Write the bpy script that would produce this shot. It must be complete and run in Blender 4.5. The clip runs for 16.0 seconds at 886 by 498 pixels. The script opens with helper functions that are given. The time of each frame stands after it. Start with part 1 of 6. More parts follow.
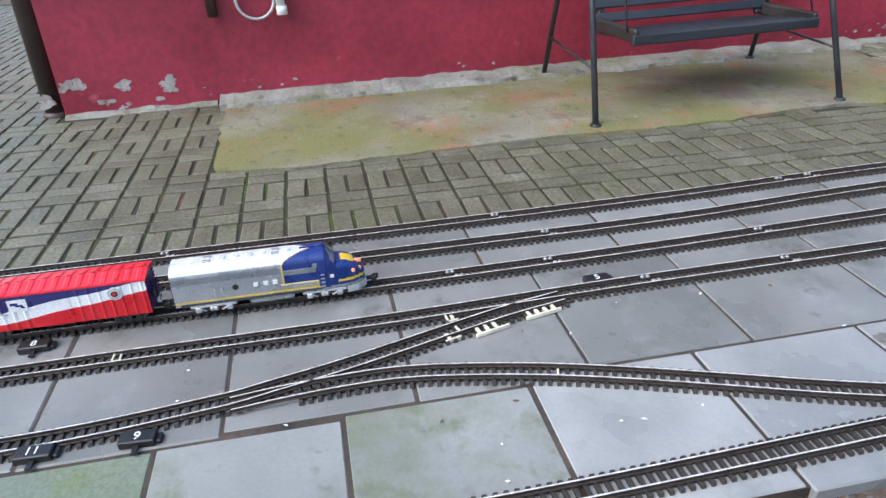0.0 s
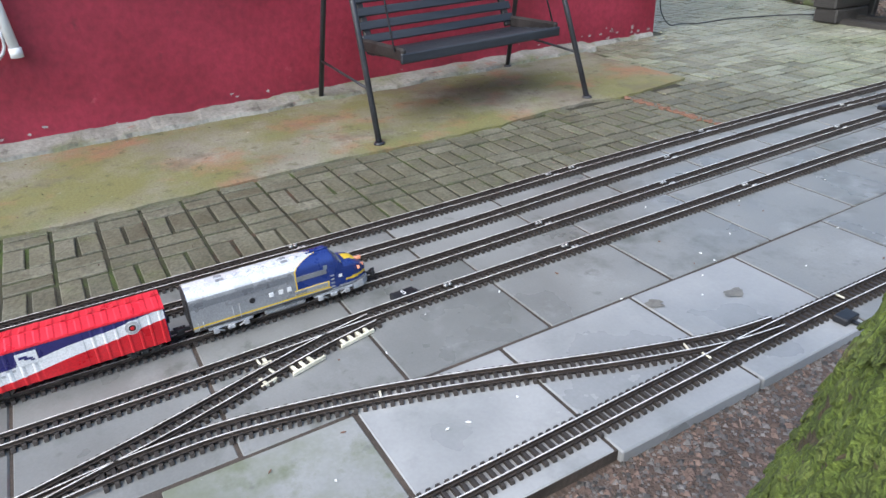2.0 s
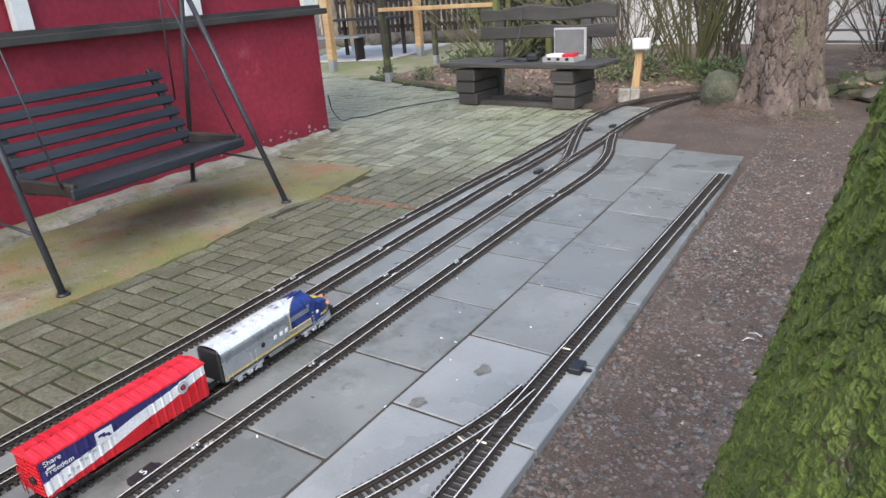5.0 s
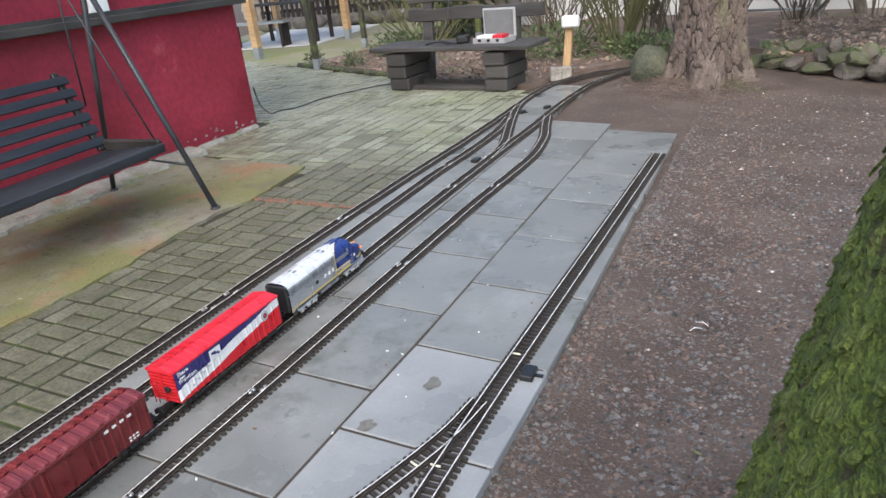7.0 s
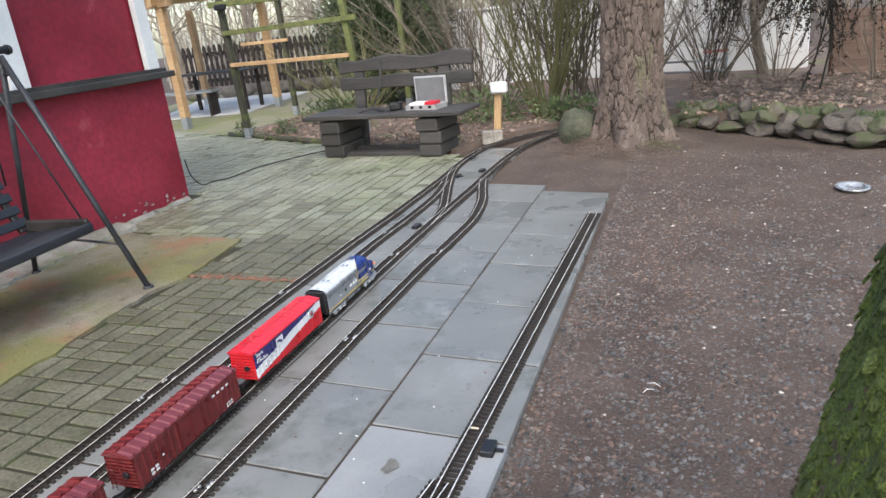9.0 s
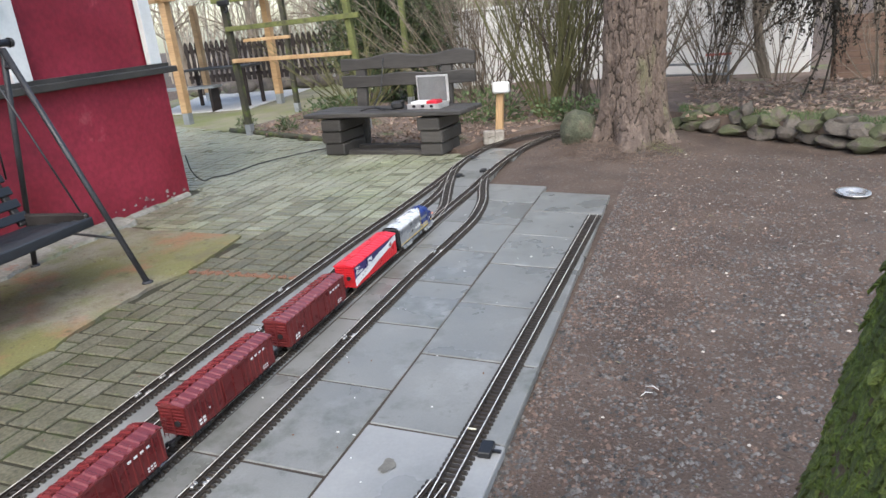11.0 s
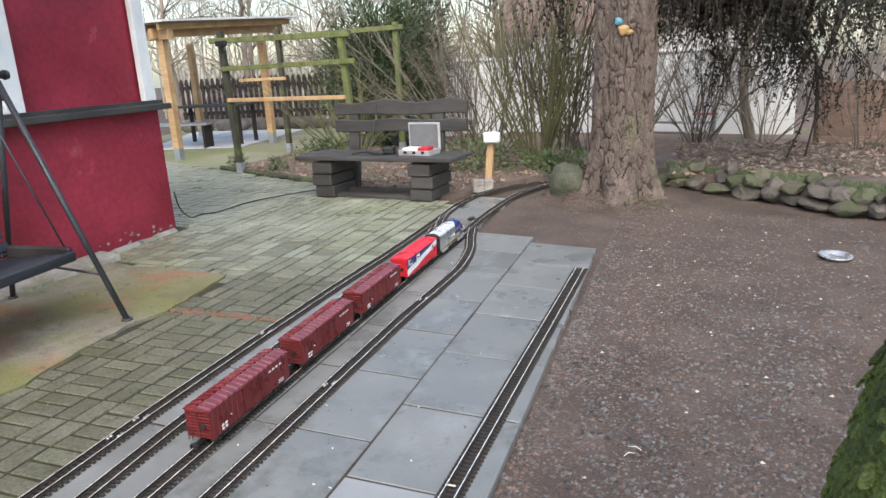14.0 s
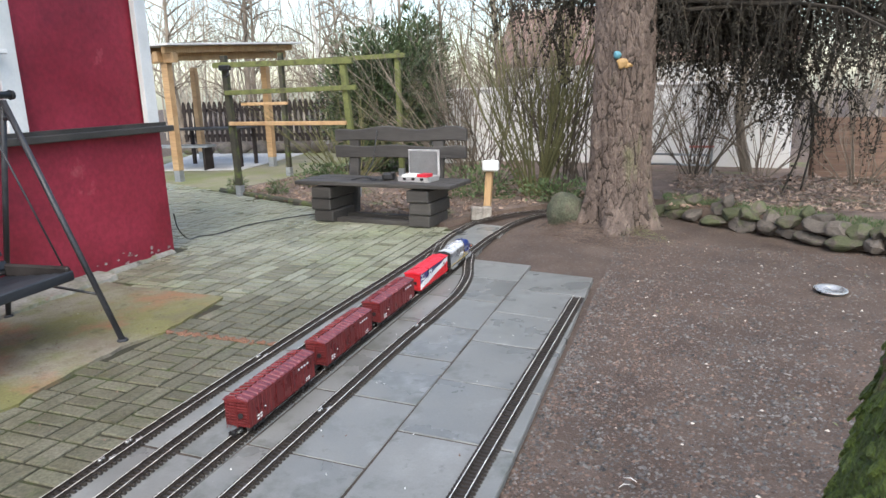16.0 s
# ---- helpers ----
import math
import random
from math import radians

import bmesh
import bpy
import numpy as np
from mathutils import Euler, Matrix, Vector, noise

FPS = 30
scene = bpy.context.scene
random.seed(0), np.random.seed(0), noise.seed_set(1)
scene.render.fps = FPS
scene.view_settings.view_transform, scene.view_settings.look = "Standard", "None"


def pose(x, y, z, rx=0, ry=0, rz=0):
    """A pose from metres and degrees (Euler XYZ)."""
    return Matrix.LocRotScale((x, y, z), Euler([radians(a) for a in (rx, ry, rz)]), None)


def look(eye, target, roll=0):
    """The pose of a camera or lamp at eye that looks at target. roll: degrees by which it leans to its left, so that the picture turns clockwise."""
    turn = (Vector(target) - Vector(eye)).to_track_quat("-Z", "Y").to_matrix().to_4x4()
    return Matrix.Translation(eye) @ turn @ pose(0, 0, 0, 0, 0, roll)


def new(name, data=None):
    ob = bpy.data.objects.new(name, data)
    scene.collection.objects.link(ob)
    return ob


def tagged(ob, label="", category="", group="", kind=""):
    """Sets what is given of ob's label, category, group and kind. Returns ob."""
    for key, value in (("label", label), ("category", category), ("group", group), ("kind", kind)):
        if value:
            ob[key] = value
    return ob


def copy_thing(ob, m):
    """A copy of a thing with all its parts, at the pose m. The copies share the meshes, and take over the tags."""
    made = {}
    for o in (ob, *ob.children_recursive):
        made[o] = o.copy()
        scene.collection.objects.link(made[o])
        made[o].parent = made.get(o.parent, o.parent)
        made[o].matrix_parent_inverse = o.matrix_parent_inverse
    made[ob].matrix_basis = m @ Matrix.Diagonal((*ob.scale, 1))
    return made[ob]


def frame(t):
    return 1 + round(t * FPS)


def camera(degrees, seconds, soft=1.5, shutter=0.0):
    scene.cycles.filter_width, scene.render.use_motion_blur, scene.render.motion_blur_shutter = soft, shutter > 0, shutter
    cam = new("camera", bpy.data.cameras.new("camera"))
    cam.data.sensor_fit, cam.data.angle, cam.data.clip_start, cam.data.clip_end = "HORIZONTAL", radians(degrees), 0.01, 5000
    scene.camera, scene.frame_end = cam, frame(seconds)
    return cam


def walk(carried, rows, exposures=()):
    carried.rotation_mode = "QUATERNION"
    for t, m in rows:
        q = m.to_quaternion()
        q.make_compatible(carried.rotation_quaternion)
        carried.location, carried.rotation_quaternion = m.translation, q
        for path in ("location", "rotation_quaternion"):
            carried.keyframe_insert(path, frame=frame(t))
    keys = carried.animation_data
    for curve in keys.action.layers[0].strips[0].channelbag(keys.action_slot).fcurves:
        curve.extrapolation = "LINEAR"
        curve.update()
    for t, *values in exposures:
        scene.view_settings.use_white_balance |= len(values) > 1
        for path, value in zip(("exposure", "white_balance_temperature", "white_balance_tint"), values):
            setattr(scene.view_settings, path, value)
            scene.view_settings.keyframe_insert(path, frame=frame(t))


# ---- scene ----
cam = camera(66.7, 16.0)
PATH = [
    (0, (1.335, -1.922, 1.132), (-0.401, -1.604, 0.191), -2.2),
    (0.5, (1.342, -1.911, 1.136), (-0.363, -1.445, 0.2), -2.0),
    (1, (1.34, -1.898, 1.14), (-0.319, -1.282, 0.208), -1.8),
    (1.5, (1.335, -1.893, 1.142), (-0.277, -1.158, 0.213), -1.9),
    (2, (1.326, -1.908, 1.151), (-0.229, -1.045, 0.236), -2.6),
    (2.5, (1.266, -1.847, 1.155), (-0.243, -0.884, 0.264), -3.0),
    (3, (1.233, -1.817, 1.183), (-0.236, -0.765, 0.326), -3.4),
    (3.5, (1.18, -1.857, 1.189), (-0.199, -0.664, 0.367), -3.6),
    (4, (1.154, -1.903, 1.202), (-0.081, -0.542, 0.413), -3.7),
    (4.5, (1.164, -1.9, 1.203), (0.041, -0.427, 0.449), -4.1),
    (5, (1.171, -1.899, 1.208), (0.138, -0.346, 0.485), -4.2),
    (5.2, (1.173, -1.891, 1.208), (0.164, -0.319, 0.493), -4.5),
    (7.3, (1.096, -1.775, 1.293), (0.26, -0.143, 0.493), -6.3),
    (7.5, (1.079, -1.778, 1.308), (0.281, -0.117, 0.529), -6.3),
    (8, (1.064, -1.776, 1.307), (0.354, -0.045, 0.599), -5.8),
    (8.5, (1.066, -1.769, 1.31), (0.391, -0.013, 0.631), -5.8),
    (9, (1.063, -1.759, 1.308), (0.348, -0.009, 0.655), -6.4),
    (11.5, (1.059, -1.755, 1.313), (0.351, -0.004, 0.656), -5.1),
    (12, (1.059, -1.752, 1.323), (0.355, 0.004, 0.673), -4.4),
    (12.5, (1.054, -1.751, 1.326), (0.356, 0.017, 0.703), -3.6),
    (13, (1.056, -1.744, 1.329), (0.362, 0.038, 0.742), -3.1),
    (13.5, (1.052, -1.741, 1.329), (0.364, 0.052, 0.77), -3.1),
    (14, (1.054, -1.744, 1.332), (0.374, 0.059, 0.797), -2.9),
    (14.5, (1.051, -1.747, 1.334), (0.375, 0.063, 0.817), -2.7),
    (15, (1.049, -1.752, 1.337), (0.375, 0.063, 0.837), -2.1),
    (15.5, (1.052, -1.757, 1.339), (0.377, 0.064, 0.861), -1.9),
    (16, (1.054, -1.76, 1.339), (0.379, 0.065, 0.879), -1.7),
]
walk(cam, [(t, look(eye, target, roll)) for t, eye, target, roll in PATH],
     exposures=[(0, 1.2, 6350, 8), (2, 1.2, 6500, 8), (5, 1.15, 6800, 8), (16, 1.2, 6900, 8)])

# ---------------------------------------------------------------- light
world = bpy.data.worlds.new("world")
scene.world = world
world.use_nodes = True
wn = world.node_tree
sky = wn.nodes.new("ShaderNodeTexSky")
sky.sky_type = "NISHITA"
sky.sun_disc = False
sky.sun_elevation, sky.sun_rotation = radians(50), radians(160)
sky.air_density, sky.dust_density, sky.ozone_density = 1.0, 1.5, 1.0
wn.nodes["Background"].inputs["Strength"].default_value = 0.15
wn.links.new(sky.outputs[0], wn.nodes["Background"].inputs["Color"])
sun = new("sun", bpy.data.lights.new("sun", "SUN"))
sun.data.energy, sun.data.angle, sun.data.color = 1.5, radians(60), (1.0, 0.97, 0.93)
sun.matrix_world = look((2.2, -6, 7.5), (0, 0, 0))


# ---------------------------------------------------------------- materials
def material(name, stops, scale=6.0, rough=0.7, metal=0.0, bump=0.2, fine=60.0, rough_spread=0.12,
             random_shade=0.0, island=0.0, spots=None, stretch=(1, 1, 1), spec=0.5, contrast=(0.82, 1.15)):
    """A surface with coarse patches, fine grain, and relief. stops: (place, colour) of the coarse ramp.
    spots: (scale, low, high, colour) patches laid over it."""
    m = bpy.data.materials.new(name)
    m.use_nodes = True
    nt, bsdf = m.node_tree, m.node_tree.nodes["Principled BSDF"]
    N, link = nt.nodes.new, nt.links.new
    coord, mapping = N("ShaderNodeTexCoord"), N("ShaderNodeMapping")
    mapping.inputs["Scale"].default_value = stretch
    link(coord.outputs["Object"], mapping.inputs[0])
    vec = mapping.outputs[0]
    info = N("ShaderNodeObjectInfo")
    if random_shade:
        shift = N("ShaderNodeVectorMath")
        mul = N("ShaderNodeMath")
        mul.operation = "MULTIPLY"
        mul.inputs[1].default_value = 37.0
        link(info.outputs["Random"], mul.inputs[0])
        link(vec, shift.inputs[0])
        link(mul.outputs[0], shift.inputs[1])
        vec = shift.outputs[0]
    coarse = N("ShaderNodeTexNoise")
    coarse.inputs["Scale"].default_value, coarse.inputs["Detail"].default_value = scale, 5
    link(vec, coarse.inputs[0])
    grain = N("ShaderNodeTexNoise")
    grain.inputs["Scale"].default_value, grain.inputs["Detail"].default_value = fine, 4
    link(vec, grain.inputs[0])
    ramp = N("ShaderNodeValToRGB")
    ramp.color_ramp.elements[0].position, ramp.color_ramp.elements[0].color = stops[0][0], (*stops[0][1], 1)
    ramp.color_ramp.elements[1].position, ramp.color_ramp.elements[1].color = stops[-1][0], (*stops[-1][1], 1)
    for p, c in stops[1:-1]:
        ramp.color_ramp.elements.new(p).color = (*c, 1)
    link(coarse.outputs[0], ramp.inputs[0])
    col = ramp.outputs[0]
    for sc, lo, hi, c in spots or ():
        n = N("ShaderNodeTexNoise")
        n.inputs["Scale"].default_value, n.inputs["Detail"].default_value = sc, 6
        n.inputs["Roughness"].default_value = 0.65
        link(vec, n.inputs[0])
        mr = N("ShaderNodeMapRange")
        mr.inputs[1].default_value, mr.inputs[2].default_value = lo, hi
        link(n.outputs[0], mr.inputs[0])
        mx = N("ShaderNodeMix")
        mx.data_type = "RGBA"
        link(mr.outputs[0], mx.inputs[0])
        link(col, mx.inputs[6])
        mx.inputs[7].default_value = (*c, 1)
        col = mx.outputs[2]
    val = N("ShaderNodeMapRange")
    val.inputs[1].default_value, val.inputs[2].default_value = 0.3, 0.7
    val.inputs[3].default_value, val.inputs[4].default_value = contrast
    link(grain.outputs[0], val.inputs[0])
    level = val.outputs[0]
    for amount, out in ((random_shade, info.outputs["Random"]), (island, None)):
        if amount:
            if out is None:
                out = N("ShaderNodeNewGeometry").outputs["Random Per Island"]
            r = N("ShaderNodeMapRange")
            r.inputs[3].default_value, r.inputs[4].default_value = 1 - amount, 1 + amount
            link(out, r.inputs[0])
            mm = N("ShaderNodeMath")
            mm.operation = "MULTIPLY"
            link(level, mm.inputs[0])
            link(r.outputs[0], mm.inputs[1])
            level = mm.outputs[0]
    tint = N("ShaderNodeVectorMath")
    tint.operation = "SCALE"
    link(col, tint.inputs[0])
    link(level, tint.inputs["Scale"])
    link(tint.outputs[0], bsdf.inputs["Base Color"])
    rr = N("ShaderNodeMapRange")
    rr.inputs[1].default_value, rr.inputs[2].default_value = 0.35, 0.65
    rr.inputs[3].default_value, rr.inputs[4].default_value = max(0.03, rough - rough_spread), min(1, rough + rough_spread)
    link(coarse.outputs[0], rr.inputs[0])
    link(rr.outputs[0], bsdf.inputs["Roughness"])
    bsdf.inputs["Metallic"].default_value = metal
    bsdf.inputs["Specular IOR Level"].default_value = spec
    if bump:
        b = N("ShaderNodeBump")
        b.inputs["Strength"].default_value, b.inputs["Distance"].default_value = bump, 0.01
        mixh = N("ShaderNodeMath")
        mixh.operation = "ADD"
        link(grain.outputs[0], mixh.inputs[0])
        link(coarse.outputs[0], mixh.inputs[1])
        link(mixh.outputs[0], b.inputs["Height"])
        link(b.outputs[0], bsdf.inputs["Normal"])
    return m


def plain(name, c, rough=0.5, metal=0.0, bump=0.05, spread=0.12):
    lo, hi = tuple(v * (1 - spread) for v in c), tuple(min(1, v * (1 + spread)) for v in c)
    return material(name, [(0.35, lo), (0.65, hi)], 9.0, rough, metal, bump, 120.0)


M_earth = material("earth", [(0.3, (0.068, 0.046, 0.036)), (0.5, (0.097, 0.068, 0.053)), (0.7, (0.128, 0.094, 0.077))], 3.0, 0.9, 0, 1.0, 90,
                   spots=[(45, 0.56, 0.7, (0.17, 0.15, 0.135)), (1.1, 0.55, 0.72, (0.085, 0.052, 0.038))])
M_gravel = material("gravel", [(0.3, (0.055, 0.05, 0.048)), (0.7, (0.15, 0.138, 0.13))], 30.0, 0.7, 0, 0.3, 90, island=0.7)
M_gravel_brown = material("gravel_brown", [(0.3, (0.085, 0.055, 0.043)), (0.7, (0.17, 0.118, 0.095))], 30.0, 0.85, 0, 0.3, 90, island=0.5)
M_slab = material("slab_concrete", [(0.3, (0.158, 0.162, 0.156)), (0.7, (0.235, 0.238, 0.23))], 2.6, 0.34, 0, 0.03, 140, 0.1, random_shade=0.09, contrast=(0.94, 1.05),
                  spots=[(5, 0.55, 0.75, (0.27, 0.275, 0.272)), (3.1, 0.55, 0.7, (0.12, 0.127, 0.113)), (11, 0.6, 0.72, (0.13, 0.135, 0.125)), (38, 0.72, 0.755, (0.4, 0.42, 0.43))])
M_slab_light = material("slab_pale", [(0.3, (0.25, 0.257, 0.258)), (0.7, (0.36, 0.365, 0.365))], 3.0, 0.38, 0, 0.015, 90, 0.12, random_shade=0.05, contrast=(0.96, 1.04),
                        spots=[(4, 0.55, 0.75, (0.23, 0.24, 0.235)), (2.2, 0.6, 0.72, (0.19, 0.2, 0.165)), (38, 0.71, 0.75, (0.5, 0.5, 0.5))])
M_slab_patchy = material("slab_patchy", [(0.3, (0.22, 0.228, 0.222)), (0.7, (0.32, 0.327, 0.32))], 3.0, 0.4, 0, 0.02, 90, 0.12, random_shade=0.05, contrast=(0.95, 1.05),
                         spots=[(2.4, 0.46, 0.66, (0.17, 0.19, 0.125)), (6, 0.55, 0.72, (0.13, 0.15, 0.08)), (14, 0.62, 0.74, (0.16, 0.165, 0.15)), (38, 0.71, 0.75, (0.5, 0.5, 0.5))])
M_slab_moss = material("slab_mossy", [(0.3, (0.13, 0.16, 0.11)), (0.7, (0.2, 0.23, 0.19))], 2.4, 0.5, 0, 0.1, 120, spots=[(5, 0.5, 0.7, (0.13, 0.17, 0.07))])
M_joint = material("joint_dirt", [(0.3, (0.022, 0.022, 0.012)), (0.7, (0.05, 0.045, 0.027))], 5, 0.95, 0, 0.5, 90,
                   spots=[(3, 0.5, 0.66, (0.05, 0.075, 0.014)), (2.2, 0.6, 0.72, (0.15, 0.065, 0.04))])
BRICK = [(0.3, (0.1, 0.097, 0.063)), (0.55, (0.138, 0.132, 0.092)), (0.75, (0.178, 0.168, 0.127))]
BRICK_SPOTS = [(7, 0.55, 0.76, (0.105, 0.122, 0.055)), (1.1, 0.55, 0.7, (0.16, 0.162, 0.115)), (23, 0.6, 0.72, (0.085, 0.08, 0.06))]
M_brick = material("paving_brick", BRICK, 4.0, 0.55, 0, 0.3, 70, random_shade=0.12, spots=BRICK_SPOTS, contrast=(0.6, 1.32))
M_brick_mid = material("paving_brick_mid", BRICK, 4.0, 0.55, 0, 0.3, 70, island=0.12, spots=BRICK_SPOTS, contrast=(0.6, 1.32))
# Paler copies for farther bricks: grazing wet sheen in the colour, plus green patches.
M_brick_sheen = material("paving_brick_sheen_mid", [(p, (c[0] * 1.36, c[1] * 1.41, c[2] * 1.46)) for p, c in BRICK], 3.0, 0.44, 0, 0.25, 70, island=0.14, contrast=(0.62, 1.32), spots=[(0.9, 0.5, 0.7, (0.2, 0.21, 0.135))])
M_brick_far = material("paving_brick_sheen_far", [(p, (c[0] * 1.95, c[1] * 2.08, c[2] * 2.25)) for p, c in BRICK], 2.0, 0.37, 0, 0.2, 70, island=0.14, contrast=(0.62, 1.32), spots=[(0.9, 0.5, 0.7, (0.26, 0.285, 0.185))])
M_redline = material("red_dirt", [(0.3, (0.17, 0.08, 0.05)), (0.7, (0.25, 0.14, 0.095))], 14, 0.9, 0, 0.5, 90)
M_apron = material("apron_concrete", [(0.3, (0.18, 0.168, 0.125)), (0.7, (0.29, 0.275, 0.222))], 2.4, 0.8, 0, 0.25, 80,
                   spots=[(1.3, 0.4, 0.58, (0.175, 0.168, 0.065)), (6, 0.52, 0.75, (0.16, 0.17, 0.08)), (1.9, 0.52, 0.68, (0.28, 0.14, 0.08)), (9, 0.58, 0.72, (0.09, 0.085, 0.04)), (2.3, 0.56, 0.72, (0.12, 0.1, 0.075)), (0.8, 0.54, 0.66, (0.15, 0.115, 0.085)), (34, 0.6, 0.72, (0.11, 0.09, 0.06)), (16, 0.66, 0.76, (0.42, 0.4, 0.35))])
M_red = material("red_stucco", [(0.3, (0.2, 0.011, 0.026)), (0.7, (0.33, 0.026, 0.052))], 1.7, 0.6, 0, 0.35, 26, spots=[(3.2, 0.66, 0.74, (0.44, 0.08, 0.1)), (1.1, 0.55, 0.72, (0.17, 0.012, 0.03)), (5, 0.68, 0.76, (0.14, 0.02, 0.03))])
M_plaster = material("bare_plaster", [(0.3, (0.22, 0.195, 0.17)), (0.7, (0.45, 0.42, 0.38))], 9, 0.85, 0, 0.5, 50)
M_footing = material("cement_fillet", [(0.3, (0.2, 0.195, 0.165)), (0.7, (0.36, 0.35, 0.315))], 5, 0.85, 0, 0.6, 45,
                     spots=[(3, 0.5, 0.68, (0.17, 0.18, 0.09)), (7, 0.58, 0.7, (0.1, 0.09, 0.075)), (4.2, 0.6, 0.7, (0.3, 0.14, 0.1))])
M_flake = material("flaked_plaster", [(0.3, (0.25, 0.2, 0.18)), (0.6, (0.4, 0.37, 0.34))], 14, 0.85, 0, 0.5, 50, spots=[(11, 0.52, 0.62, (0.26, 0.04, 0.06))])
M_ledge = material("ledge_metal", [(0.3, (0.035, 0.035, 0.035)), (0.7, (0.065, 0.06, 0.055))], 5, 0.5, 0, 0.1, 60)
M_white = material("white_paint", [(0.3, (0.66, 0.68, 0.68)), (0.7, (0.82, 0.83, 0.83))], 4, 0.5, 0, 0.03, 60, contrast=(0.96, 1.03))
M_glass = plain("window_glass", (0.03, 0.04, 0.07), 0.06)
# Bright rail heads: sky gleam put into a pale, barely metallic base colour.
M_rail_gleam = material("rail_head_gleam", [(0.3, (0.62, 0.58, 0.53)), (0.7, (0.88, 0.86, 0.82))], 30, 0.3, 0.25, 0.05, 200)
M_railside = material("rail_side", [(0.3, (0.04, 0.03, 0.025)), (0.7, (0.075, 0.058, 0.048))], 30, 0.6, 0.3, 0.1, 200)
M_tie = material("tie_plastic", [(0.3, (0.024, 0.02, 0.018)), (0.7, (0.05, 0.042, 0.036))], 20, 0.6, 0, 0.2, 200, island=0.25)
M_tie_white = plain("tie_worn_white", (0.7, 0.66, 0.52), 0.7)
M_black = plain("black_plastic", (0.016, 0.016, 0.018), 0.4)
M_silver = material("silver_clip", [(0.3, (0.38, 0.38, 0.37)), (0.7, (0.56, 0.56, 0.55))], 60, 0.35, 0.7, 0.02, 200)
M_white_mark = plain("white_mark", (0.85, 0.85, 0.83), 0.6)
M_steel = material("dark_steel", [(0.3, (0.028, 0.03, 0.036)), (0.7, (0.05, 0.052, 0.06))], 8, 0.45, 0.2, 0.05, 60)
M_darkwood = material("dark_wood", [(0.3, (0.014, 0.017, 0.023)), (0.7, (0.034, 0.039, 0.048))], 6, 0.5, 0, 0.25, 60, stretch=(1, 0.15, 1))
M_bark = material("bark", [(0.3, (0.09, 0.066, 0.055)), (0.55, (0.148, 0.112, 0.094)), (0.75, (0.215, 0.17, 0.146))], 14, 0.9, 0, 1.0, 70, stretch=(1, 1, 0.3), contrast=(0.85, 1.12),
                  spots=[(3.2, 0.6, 0.75, (0.15, 0.15, 0.08))])
# Dark tone for the spruce's crack faces: furrow shade put into the colour.
M_barkgap_shade = material("bark_gap_shade", [(0.3, (0.03, 0.022, 0.017)), (0.7, (0.06, 0.045, 0.035))], 9, 0.95, 0, 1.0, 40)
M_moss = material("moss", [(0.3, (0.06, 0.088, 0.013)), (0.52, (0.12, 0.165, 0.027)), (0.75, (0.19, 0.23, 0.06))], 14, 0.95, 0, 1.0, 260, contrast=(0.6, 1.35),
                  spots=[(7, 0.6, 0.68, (0.16, 0.1, 0.07)), (30, 0.62, 0.72, (0.2, 0.22, 0.1))])
M_moss_scale = material("mossy_scale", [(0.3, (0.06, 0.085, 0.014)), (0.52, (0.115, 0.155, 0.028)), (0.75, (0.17, 0.205, 0.056))], 20, 0.95, 0, 1.0, 260, island=0.18, contrast=(0.6, 1.35),
                        spots=[(7, 0.6, 0.68, (0.16, 0.1, 0.07))])
M_mossgap = material("moss_gap", [(0.3, (0.04, 0.035, 0.016)), (0.7, (0.1, 0.075, 0.04))], 8, 0.95, 0, 1.0, 90, spots=[(9, 0.5, 0.62, (0.07, 0.09, 0.02))])
M_slabjoint = material("slab_joint_dirt", [(0.3, (0.035, 0.028, 0.023)), (0.7, (0.085, 0.065, 0.052))], 6, 0.95, 0, 0.4, 90, spots=[(4, 0.55, 0.68, (0.05, 0.045, 0.035))])


# ---------------------------------------------------------------- builders
def thing(name, label, category, m=None, group="", kind=""):
    ob = tagged(new(name), label, category, group, kind)
    if m is not None:
        ob.matrix_basis = m
    return ob


def part(name, bm, mat, parent=None, label="", m=None, smooth=False, kind=""):
    me = bpy.data.meshes.new(name)
    if smooth:
        for f in bm.faces:
            f.smooth = True
    bm.to_mesh(me)
    bm.free()
    for x in mat if isinstance(mat, (list, tuple)) else [mat]:
        me.materials.append(x)
    ob = tagged(new(name, me), label, kind=kind)
    if parent is not None:
        ob.parent = parent
    if m is not None:
        ob.matrix_basis = m
    return ob


def box(bm, c, s, m=None, bevel=0.0, taper=(1, 1), mi=0):
    """A box about c of size s; taper shrinks its top."""
    r = bmesh.ops.create_cube(bm, size=1)
    vs = r["verts"]
    for v in vs:
        k = taper if v.co.z > 0 else (1, 1)
        v.co = Vector((v.co.x * s[0] * k[0], v.co.y * s[1] * k[1], v.co.z * s[2]))
    fs = {f for v in vs for f in v.link_faces}
    for f in fs:
        f.material_index = mi
    t = Matrix.Translation(c) if m is None else m @ Matrix.Translation(c)
    bmesh.ops.transform(bm, matrix=t, verts=vs)
    if bevel:
        es = {e for v in vs for e in v.link_edges}
        bmesh.ops.bevel(bm, geom=list(es), offset=bevel, segments=1, affect="EDGES", profile=0.5)
    return bm


